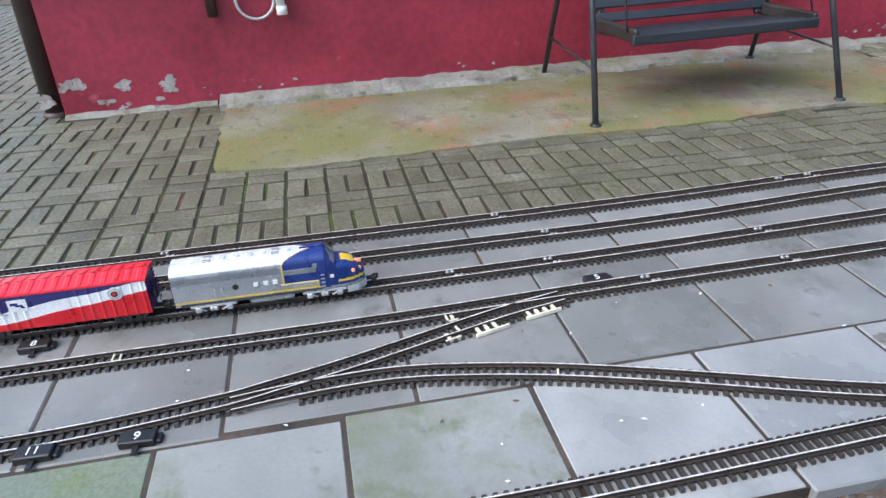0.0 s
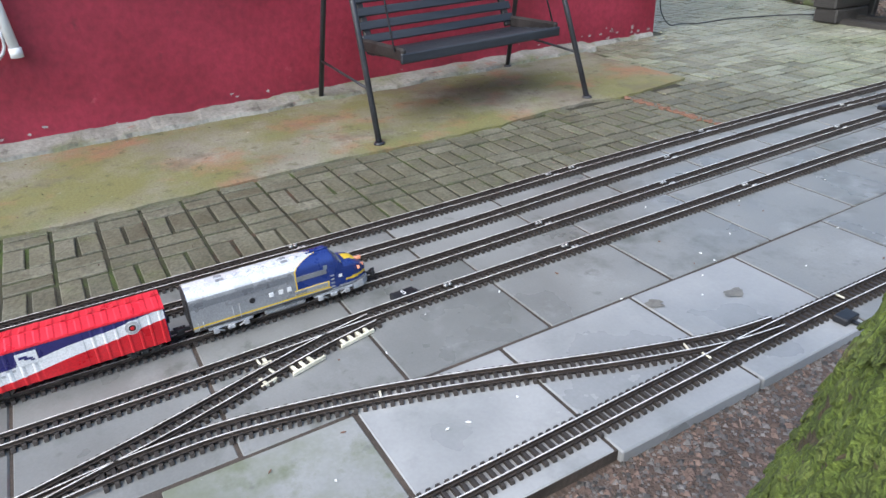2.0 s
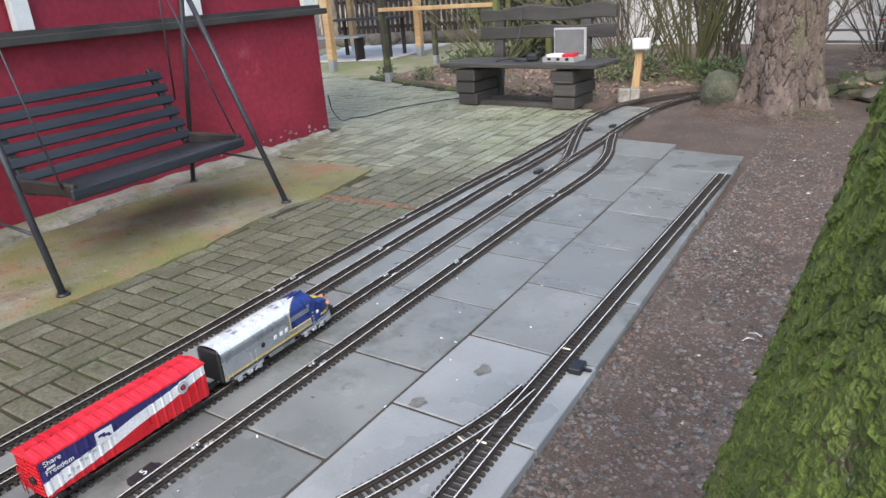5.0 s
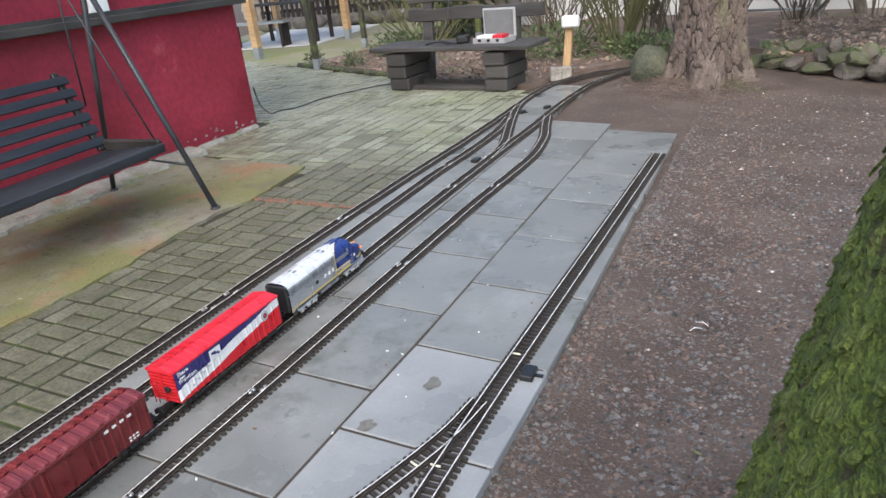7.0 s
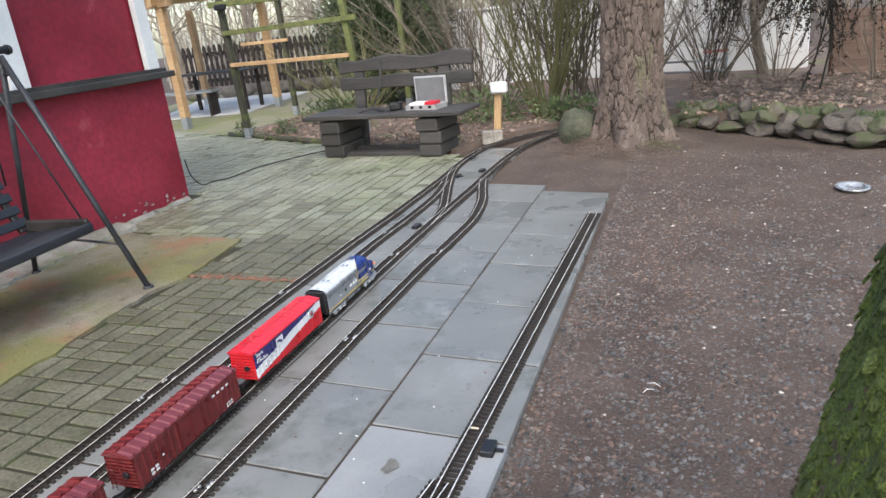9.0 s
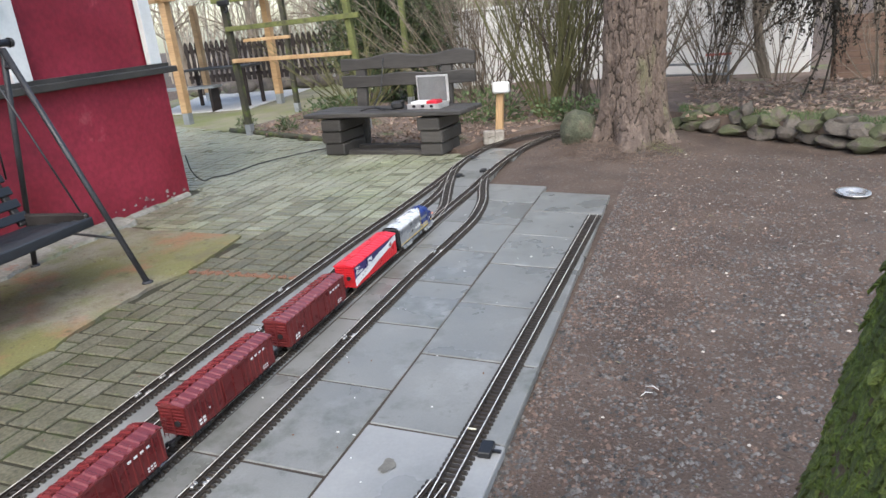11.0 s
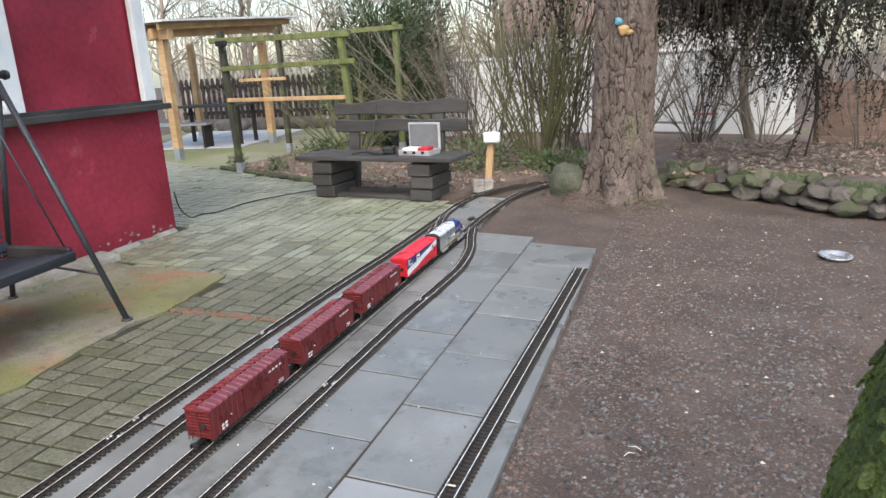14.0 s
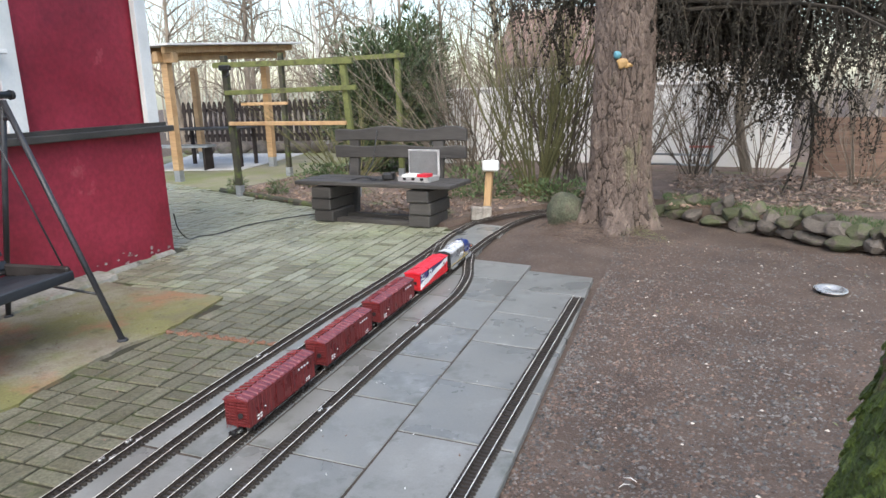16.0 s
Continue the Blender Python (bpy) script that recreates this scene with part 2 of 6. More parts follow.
def rod(bm, points, radii, n=8, mi=0, caps=True):
    """A tube through points with a radius at each."""
    pts = [Vector(p) for p in points]
    if not isinstance(radii, (list, tuple)):
        radii = [radii] * len(pts)
    rings, ref = [], None
    for i, p in enumerate(pts):
        d = (pts[min(i + 1, len(pts) - 1)] - pts[max(i - 1, 0)]).normalized()
        if ref is None:
            ref = d.orthogonal().normalized()
        a = (ref - d * ref.dot(d)).normalized()
        ref, b = a, d.cross(a)
        rings.append([bm.verts.new(p + radii[i] * (math.cos(k * math.tau / n) * a + math.sin(k * math.tau / n) * b)) for k in range(n)])
    for r0, r1 in zip(rings, rings[1:]):
        for k in range(n):
            f = bm.faces.new((r0[k], r0[(k + 1) % n], r1[(k + 1) % n], r1[k]))
            f.material_index = mi
            f.smooth = True
    if caps:
        bm.faces.new(rings[0][::-1]).material_index = mi
        bm.faces.new(rings[-1]).material_index = mi
    return bm


def prism(bm, outline, z0, z1, mi=0):
    """A slab over an outline of (x, y)."""
    lo = [bm.verts.new((x, y, z0)) for x, y in outline]
    hi = [bm.verts.new((x, y, z1)) for x, y in outline]
    fs = [bm.faces.new(hi), bm.faces.new(lo[::-1])]
    for k in range(len(lo)):
        j = (k + 1) % len(lo)
        fs.append(bm.faces.new((lo[k], lo[j], hi[j], hi[k])))
    for f in fs:
        f.material_index = mi
    bmesh.ops.recalc_face_normals(bm, faces=fs)
    return bm


def spline(points, step):
    """Points at even steps along a smooth curve through the given ones."""
    P = [Vector((x, y, 0)) for x, y in points]
    P = [2 * P[0] - P[1]] + P + [2 * P[-1] - P[-2]]
    dense = []
    for a, b, c, d in zip(P, P[1:], P[2:], P[3:]):
        n, w = max(4, int((c - b).length / 0.002)), (c - b).length
        m0, m1 = (c - a) * (w / (w + (b - a).length)), (d - b) * (w / (w + (d - c).length))
        for k in range(n):
            u = k / n
            dense.append((2 * u ** 3 - 3 * u * u + 1) * b + (u ** 3 - 2 * u * u + u) * m0 + (3 * u * u - 2 * u ** 3) * c + (u ** 3 - u * u) * m1)
    dense.append(P[-2])
    out, run = [dense[0]], 0.0
    for a, b in zip(dense, dense[1:]):
        run += (b - a).length
        if run >= step - 0.001:
            out.append(b)
            run = 0.0
    return out


def rough_rock(bm, c, s, seed, cuts=2):
    r = bmesh.ops.create_icosphere(bm, subdivisions=cuts, radius=0.5)
    o = Vector((seed * 3.7, seed * 1.3, seed * 2.1))
    rnd = random.Random(int(seed * 1000))
    cuts_at = [(Vector((rnd.gauss(0, 1), rnd.gauss(0, 1), rnd.gauss(0, 1))).normalized(), rnd.uniform(0.27, 0.42)) for _ in range(11)]
    for v in r["verts"]:
        for n, lim in cuts_at:
            over = v.co.dot(n) - lim
            if over > 0:
                v.co -= n * over
        k = 1.12 + 0.12 * noise.noise(v.co * 2.2 + o) + 0.08 * noise.noise(v.co * 7 + o)
        v.co = Vector((v.co.x * s[0] * k, v.co.y * s[1] * k, v.co.z * s[2] * k)) + Vector(c)
    return bm


# ---------------------------------------------------------------- ground
G0 = -0.035
def lie(x, y):
    """Height of the bare earth."""
    mound = 0.11 * math.exp(-((x - 0.35) ** 2 + (y - 4.7) ** 2) / 0.45)
    inside = -1.3 < x < 0.6 and y < 3.4 or x < -1.0 and y < 6.6
    bumpy = 0 if inside else 0.012 * noise.noise(Vector((x * 2.1, y * 2.1, 0))) + 0.006 * noise.noise(Vector((x * 9, y * 9, 3)))
    return G0 + (0 if inside else mound) + bumpy


bm = bmesh.new()
xs = [-60, -25, -12] + [-8 + 0.1 * k for k in range(141)] + [9, 16, 30, 60]
ys = [-40, -15, -7] + [-4.5 + 0.1 * k for k in range(166)] + [14, 20, 32, 60, 90]
grid = [[bm.verts.new((x, y, lie(x, y) if -8 <= x <= 6.1 and -5 < y < 12.1 else G0)) for y in ys] for x in xs]
for a, b in zip(grid, grid[1:]):
    for j in range(len(ys) - 1):
        bm.faces.new((a[j], b[j], b[j + 1], a[j + 1]))
tagged(part("ground", bm, M_earth, smooth=True), "brown earth with fine gravel and needles", "ground", kind="structure")

# ---------------------------------------------------------------- house
WX = -3.1
HC, TURN = -0.235, radians(2.45)                      # the house stands a little askew to the tracks
def wall_x(y):
    """Where the front wall stands."""
    return WX - 0.012 - (y - HC) * math.tan(TURN)


house = thing("house", "single-storey house with red stucco and white window posts", "house",
              Matrix.Translation((WX - 0.012, HC, 0)) @ Matrix.Rotation(TURN, 4, "Z") @ Matrix.Translation((-WX, -HC, 0)))
bm = bmesh.new()
box(bm, (WX - 2.0, HC, 0.51), (4.0, 6.33, 1.1))
part("wall", bm, M_red, house, "dark red stucco plinth wall")
bm = bmesh.new()
box(bm, (WX - 2.02, HC, 1.9), (3.98, 6.27, 1.6))
part("wall", bm, M_red, house, "dark red stucco upper wall")
bm = bmesh.new()
box(bm, (WX - 1.96, HC, 1.085), (4.12, 6.47, 0.05), bevel=0.006)
box(bm, (WX - 1.99, HC, 1.125), (4.06, 6.41, 0.03))
part("ledge", bm, M_ledge, house, "dark weathered metal-clad ledge")
bm = bmesh.new()
box(bm, (WX - 2, HC, 2.8), (4.6, 7.0, 0.2))
part("roof", bm, M_ledge, house)
for y0, y1 in ((0.36, 1.43), (-0.84, 0.24)):
    bm = bmesh.new()
    box(bm, (WX - 0.005, (y0 + y1) / 2, 2.15), (0.04, y1 - y0, 0.98))
    win = part("window", bm, M_white, house, "white framed window")
    for k in (0, 1):
        bm = bmesh.new()
        w = (y1 - y0) / 2 - 0.09
        box(bm, (WX + 0.018, y0 + 0.06 + w / 2 + k * (w + 0.06), 2.17), (0.012, w, 0.82))
        part("pane", bm, M_glass, win)
    bm = bmesh.new()
    box(bm, (WX + 0.06, (y0 + y1) / 2, 1.655), (0.15, y1 - y0 + 0.1, 0.03), bevel=0.005)
    part("window_sill", bm, M_white, house, "white projecting window sill")
    bm = bmesh.new()
    box(bm, (WX + 0.03, (y0 + y1) / 2, 1.61), (0.06, y1 - y0, 0.05))
    part("sill_bracket", bm, M_ledge, house, "dark strip below the sill")
for y, w in ((2.83, 0.13), (1.55, 0.15), (0.30, 0.11), (-0.9, 0.1), (-2.1, 0.1)):
    bm = bmesh.new()
    box(bm, (WX + 0.015, y, 1.92), (0.05, w, 1.56), bevel=0.004)
    part("post", bm, M_white, house, "white painted timber post")
rnd = random.Random(5)
for y0, y1, w, h in ((-2.5, 2.05, 0.19, 0.045), (2.05, 2.9, 0.03, 0.014), (-3.4, -2.52, 0.03, 0.012)):
    front, n = [], int((y1 - y0) / 0.04)
    for k in range(n + 1):
        y = y0 + (y1 - y0) * k / n
        front.append((WX + w * (1 + 0.3 * noise.noise(Vector((y * 3, 1, 0))) + 0.12 * noise.noise(Vector((y * 14, 2, 0)))), y))
    bm = bmesh.new()
    low = [bm.verts.new((x + 0.012, y, -0.01)) for x, y in front]
    lip = [bm.verts.new((x, y, h * (0.75 + 0.4 * noise.noise(Vector((y * 9, 4, 0)))))) for x, y in front]
    back = [bm.verts.new((WX - 0.004, y, h + 0.012 + 0.014 * noise.noise(Vector((y * 6, 7, 0))) + 0.008 * noise.noise(Vector((y * 25, 7, 0))))) for x, y in front]
    for p, q in ((low, lip), (lip, back)):
        for k in range(n):
            bm.faces.new((p[k], p[k + 1], q[k + 1], q[k]))
    bmesh.ops.recalc_face_normals(bm, faces=bm.faces)
    if sum(f.normal.z for f in bm.faces) < 0:
        bmesh.ops.reverse_faces(bm, faces=bm.faces[:])
    part("footing", bm, M_footing, house, "crumbling pale cement fillet at the foot of the wall")
for k in range(44):
    bm = bmesh.new()
    y = rnd.uniform(2.0, 2.88) if k > 33 else rnd.uniform(-3.5, -2.75) if k < 14 else rnd.uniform(-2.6, 2.7)
    z = rnd.uniform(0.03, 0.2) if k < 14 else rnd.uniform(0.02, 0.1) if k > 33 else rnd.uniform(0.06, 0.13)
    a = rnd.uniform(0.02, 0.075) if k < 14 else rnd.uniform(0.012, 0.04) if k > 33 else rnd.uniform(0.006, 0.02)
    pts = []
    for i in range(26):
        t = i * math.tau / 26
        r = a * (0.75 + 0.75 * noise.noise(Vector((math.cos(t) * 1.3, math.sin(t) * 1.3, k * 3.1))) + 0.3 * noise.noise(Vector((math.cos(t) * 4, math.sin(t) * 4, k * 5.3))))
        pts.append((y + r * math.cos(t), max(0.005, z + 0.6 * r * math.sin(t))))
    v = [bm.verts.new((WX + 0.002 + 0.0002 * k, p, q)) for p, q in pts]
    bm.faces.new(v)
    bmesh.ops.recalc_face_normals(bm, faces=bm.faces)
    if bm.faces[:][0].normal.x < 0:
        bmesh.ops.reverse_faces(bm, faces=bm.faces[:])
    part("bare_patch", bm, M_flake, house, "flaked patch of bare plaster")

# ---------------------------------------------------------------- slabs
slab_path = thing("paving_slabs", "grey square concrete slabs under the garden railway", "paving", kind="structure")
SLABS = []
OUT = [-1.0, -0.497, -0.008, 0.505, 1.03, 1.55, 2.055, 2.555, 3.05]
for y0, y1 in zip(OUT, OUT[1:]):                     # outer column
    SLABS.append((0.0, 0.505, y0, y1))
SLABS += [(0.0, 0.49, -1.47, -1.0), (0.03, 0.5, -1.95, -1.47), (0.045, 0.52, -2.39, -1.95)] + [(0.05, 0.53, -2.9 - 0.5 * k, -2.39 - 0.5 * k) for k in range(8)]
MID = [-6.7, -6.2, -5.7, -5.2, -4.7, -4.2, -3.7, -3.2, -2.7, -2.24, -1.76, -1.29, -0.81, -0.3, 0.21, 0.73, 1.23, 1.71, 2.22, 2.735, 3.2]
for y0, y1 in zip(MID, MID[1:]):                     # middle column
    SLABS.append((-0.53, 0.047 if y1 < -1.8 else 0.03 if y1 < -1.2 else 0.0, y0, y1))
for k in range(-6, 15):                              # under the through tracks
    SLABS.append((-0.952, -0.53, -3.93 + 0.5 * k, -3.43 + 0.5 * k))
SLABS += [(-1.0, -0.55, 3.57, 4.05), (-0.98, -0.5, 4.05, 4.5)]
bm = bmesh.new()
prism(bm, [(-0.945, -6.65), (0.515, -6.65), (0.485, -1.2), (0.485, -0.2), (0.445, 2.9), (-0.07, 2.93), (-0.07, 3.12), (-0.6, 3.2), (-0.945, 3.2)], -0.05, -0.004)
part("joint_bed", bm, M_slabjoint, slab_path, "brown dirt in the slab joints")
PALE = {1: M_slab_light, 0: M_slab_light, 8: M_slab_light, 9: M_slab_patchy, 10: M_slab_patchy, 11: M_slab_moss, 12: M_slab_moss, 13: M_slab_moss}
for i, (x0, x1, y0, y1) in enumerate(SLABS):
    g = 0.0042
    r = random.Random(i)
    cx, cy = (x0 + x1) / 2, (y0 + y1) / 2
    bm = bmesh.new()
    out = []
    for x, y in ((x0 + g, y0 + g), (x1 - g, y0 + g), (x1 - g, y1 - g), (x0 + g, y1 - g)):
        lean = 0.03 + 0.045 * max(0, y)
        out.append((x - 0.017 * max(0, y) - cx + r.uniform(-0.002, 0.002), y - lean * x * min(1, max(0, y + 1)) - cy + r.uniform(-0.002, 0.002)))
    prism(bm, out, -0.03, 0.03)
    bmesh.ops.bevel(bm, geom=list(bm.edges), offset=0.004, segments=1, affect="EDGES")
    tilt = Matrix.Rotation(r.uniform(-0.002, 0.002), 4, "X") @ Matrix.Rotation(r.uniform(-0.002, 0.002), 4, "Y")
    part("slab", bm, PALE.get(i, M_slab), slab_path, m=Matrix.Translation((cx, cy, -0.03 + r.uniform(-0.002, 0.0005))) @ tilt)

# ---------------------------------------------------------------- tracks
GAUGE = 0.044
TRACK_A = [(-0.9417, -6.6261), (-0.9367, -2.5036), (-0.9317, -1.5986), (-0.9417, -0.5931), (-0.9769, 0.3118), (-0.997, 1.6793), (-0.987, 2.5239), (-0.997, 3.4289), (-1.0222, 3.9316), (-1.0171, 4.2835), (-0.9518, 4.7762), (-0.7306, 5.2287), (-0.4088, 5.4901), (0.094, 5.641), (0.5967, 5.641)]
TRACK_B = [(-0.7557, -6.6261), (-0.7507, -1.669), (-0.7507, -0.6434), (-0.7959, 0.1308), (-0.8462, 1.7296), (-0.8361, 2.353), (-0.8512, 2.8759), (-0.9216, 3.3283)]
TRACK_X = [(-0.622, 2.1217), (-0.6602, 2.5239), (-0.7607, 2.8759), (-0.8914, 3.3183), (-1.002, 3.7909), (-1.0222, 4.183)]
TRACK_C = [(-0.5496, -6.6261), (-0.5445, -3.0063), (-0.5445, -1.6288), (-0.5546, -0.8244), (-0.5797, 0.0102), (-0.6139, 1.4179), (-0.622, 2.2223), (-0.622, 3.1272), (-0.635, 3.5294), (-0.63, 4.0824), (-0.5596, 4.8165), (-0.3384, 5.3393), (0.094, 5.4901), (0.5967, 5.4901)]
TRACK_D = [(-0.3183, -6.6261), (-0.3334, -2.5036), (-0.3334, -1.7696), (-0.3535, -1.0456), (-0.3585, -0.2311), (-0.3736, 1.3475), (-0.3585, 1.9307), (-0.3636, 2.3228), (-0.4289, 2.7351), (-0.5295, 3.0769), (-0.6099, 3.3786)]
TRACK_E = [(-0.0116, -6.6261), (-0.0317, -2.7047), (-0.072, -2.2421), (-0.1041, -2.0974), (-0.1393, -1.9485), (-0.1846, -1.7897), (-0.2369, -1.6177), (-0.2891, -1.4327), (-0.3284, -1.2467)]
TRACK_F = [(-0.0518, -2.222), (-0.0669, -2.0974), (-0.076, -1.9526), (-0.075, -1.8048), (-0.0529, -1.6569), (-0.0016, -1.4398), (0.0638, -1.2326), (0.1352, -1.0355), (0.2498, -0.7269), (0.3353, -0.4423), (0.3654, -0.2412)]
TRACK_G = [(0.405, -2.9), (0.4025, -1.6), (0.399, -1.3), (0.393, -1.0), (0.3875, -0.75), (0.383, -0.4), (0.385, 0), (0.405, 1.5), (0.417, 2.43)]
RAIL_Z = 0.0205


SLEEPER = []


def sleeper_mesh():
    """One sleeper with its four rail chairs and the webs to the next one, shared by all."""
    if not SLEEPER:
        bm = bmesh.new()
        box(bm, (0, 0, 0.005), (0.09, 0.0112, 0.01), taper=(0.95, 0.9))
        for s in (-1, 1):
            for e in (-1, 1):
                box(bm, (s * (GAUGE + 0.004) / 2 + e * 0.007, 0, 0.0113), (0.005, 0.009, 0.004))
            box(bm, (s * (GAUGE + 0.004) / 2, 0.012, 0.003), (0.006, 0.0245, 0.005))
        me = bpy.data.meshes.new("sleeper")
        bm.to_mesh(me)
        bm.free()
        me.materials.append(M_tie)
        SLEEPER.append(me)
    return SLEEPER[0]


def track(points, label, ties=True, skip=0.0, gaps=()):
    ob = thing("railway_track", label, "model track", group="garden railway tracks")
    line = spline(points, 0.0245)
    side = []
    for i, p in enumerate(line):
        d = (line[min(i + 1, len(line) - 1)] - line[max(i - 1, 0)]).normalized()
        side.append((p, d, Vector((d.y, -d.x, 0))))
    for s in (-1, 1):
        bm = bmesh.new()
        rows = []
        for p, d, n in side:
            c = p + n * (s * (GAUGE + 0.004) / 2)
            prof = [(-0.0045, 0.0095), (-0.0014, 0.0112), (-0.0014, 0.0165), (-0.0021, 0.0175), (-0.0021, RAIL_Z), (0.0021, RAIL_Z), (0.0021, 0.0175), (0.0014, 0.0165), (0.0014, 0.0112), (0.0045, 0.0095)]
            rows.append([bm.verts.new(c + n * a + Vector((0, 0, z))) for a, z in prof])
        for r0, r1 in zip(rows, rows[1:]):
            for k in range(9):
                bm.faces.new((r0[k], r1[k], r1[k + 1], r0[k + 1])).material_index = 0 if k in (4,) else 1
        bm.faces.new(rows[0]).material_index = 1
        bm.faces.new(rows[-1][::-1]).material_index = 1
        part("rail", bm, [M_rail_gleam, M_railside], ob)
    if ties:
        rnd = random.Random(len(line))
        V, F = [], []

        def block(m, c, sz, taper=1.0):
            o = len(V)
            for z in (-0.5, 0.5):
                k = taper if z > 0 else 1.0
                for x, y in ((-0.5, -0.5), (0.5, -0.5), (0.5, 0.5), (-0.5, 0.5)):
                    V.append(tuple(m @ Vector((c[0] + x * sz[0] * k, c[1] + y * sz[1] * k, c[2] + z * sz[2]))))
            F.extend(tuple(o + q for q in f) for f in ((0, 3, 2, 1), (4, 5, 6, 7), (0, 1, 5, 4), (1, 2, 6, 5), (2, 3, 7, 6), (3, 0, 4, 7)))

        shared = sleeper_mesh()
        for i, (p, d, n) in enumerate(side):
            if i * 0.0245 < skip:
                continue
            if -2.7 < p.y < 1.3:
                tie = new("sleeper", shared)
                tie.parent = ob
                tie.matrix_basis = Matrix(((n.x, d.x, 0, p.x), (n.y, d.y, 0, p.y), (0, 0, 1, 0), (0, 0, 0, 1)))
                continue
            m = Matrix(((n.x, d.x, 0, p.x), (n.y, d.y, 0, p.y), (0, 0, 1, 0), (0, 0, 0, 1)))
            block(m, (rnd.uniform(-0.001, 0.001), 0, 0.005), (0.09, 0.0112, 0.01), 0.95)
            for s in (-1, 1):
                for e in (-1, 1):
                    block(m, (s * (GAUGE + 0.004) / 2 + e * 0.007, 0, 0.0113), (0.005, 0.009, 0.004))
                block(m, (s * (GAUGE + 0.004) / 2, 0.012, 0.003), (0.006, 0.0245, 0.005))
        me = bpy.data.meshes.new("sleeper_row")
        me.from_pydata(V, [], F)
        me.materials.append(M_tie)
        if V:
            tagged(new("far_sleeper", me), "dark brown plastic sleepers", kind="stuff").parent = ob
    return ob


track(TRACK_A, "weathered model railway track beside the brick paving")
track(TRACK_B, "weathered model railway track on grey slabs")
track(TRACK_X, "crossover track linking two lines", skip=0.25)
track(TRACK_C, "model railway track carrying the freight train")
track(TRACK_D, "model railway track with a set of points")
track(TRACK_E, "diverging track of the points by the motor")
track(TRACK_F, "curved connecting track across the slabs", skip=0.16)
track(TRACK_G, "model railway siding along the slab edge")


# ---------------------------------------------------------------- trees
def trunk(name, label, base, top, r0, r1, flare, height, mat, gapmat, seed, n, rows, cell, tall, depth, crack):
    """A barked trunk: roots flare at its foot, and its surface breaks into raised scales with cracks between."""
    ob = thing(name, label, "tree")
    o = Vector((seed * 5.1, seed, 0))

    def radius(a, z):
        k = r0 + (r1 - r0) * min(1, z / height)
        root = flare * math.exp(-max(0, z) / 0.22) * (0.7 + 0.5 * math.sin(a * 5 + seed) + 0.35 * math.sin(a * 3 + 2 * seed))
        return k + root + 0.02 * noise.noise(Vector((math.cos(a) * 2, math.sin(a) * 2, z * 1.2)) + o)

    def scales(a, z, size):
        """Height of a scale in 0..1 and how deep in a crack the spot lies."""
        q = Vector((r0 * math.cos(a) / size, r0 * math.sin(a) / size, z / (size * tall))) + o
        q += 0.35 * Vector((noise.noise(q * 1.3), noise.noise(q * 1.3 + o), noise.noise(q * 1.1 - o)))
        d, pts = noise.voronoi(q)
        return 0.5 + 0.5 * math.sin(pts[0].x * 12.9 + pts[0].y * 78.2 + pts[0].z * 37.7), min(1.0, (d[1] - d[0]) / 0.3)

    V, F, low = [], [], []
    for j in range(rows + 1):
        z = height * (j / rows) ** 1.12 - 0.06
        c = Vector(base).lerp(Vector(top), z / height)
        for k in range(n):
            a = k * math.tau / n
            h1, e1 = scales(a, z, cell)
            h2, e2 = scales(a, z + 7.0, cell * 0.42)
            out = depth * (0.45 * h1 * e1 + 0.55 * e1 ** 0.6 + 0.3 * h2 * e2 + 0.16 * e2) + 0.25 * depth * noise.noise(Vector((math.cos(a) * 30, math.sin(a) * 30, z * 60)))
            r = radius(a, z) + out - 0.5 * depth
            V.append((c.x + r * math.cos(a), c.y + r * math.sin(a), base[2] + z))
            low.append(e1 + 0.3 * noise.noise(Vector((math.cos(a) * 3, math.sin(a) * 3, z * 4)) + o))
    for j in range(rows):
        for k in range(n):
            p, q = j * n + k, j * n + (k + 1) % n
            F.append((p, q, q + n, p + n))
    F.append(tuple(rows * n + k for k in range(n)))
    me = bpy.data.meshes.new("trunk")
    me.from_pydata(V, [], F)
    me.materials.append(mat)
    me.materials.append(gapmat)
    me.polygons.foreach_set("material_index", [1 if low[f[0]] + low[f[2]] < 2 * crack else 0 for f in F])
    tagged(new("trunk", me), "furrowed scaly bark").parent = ob
    return ob


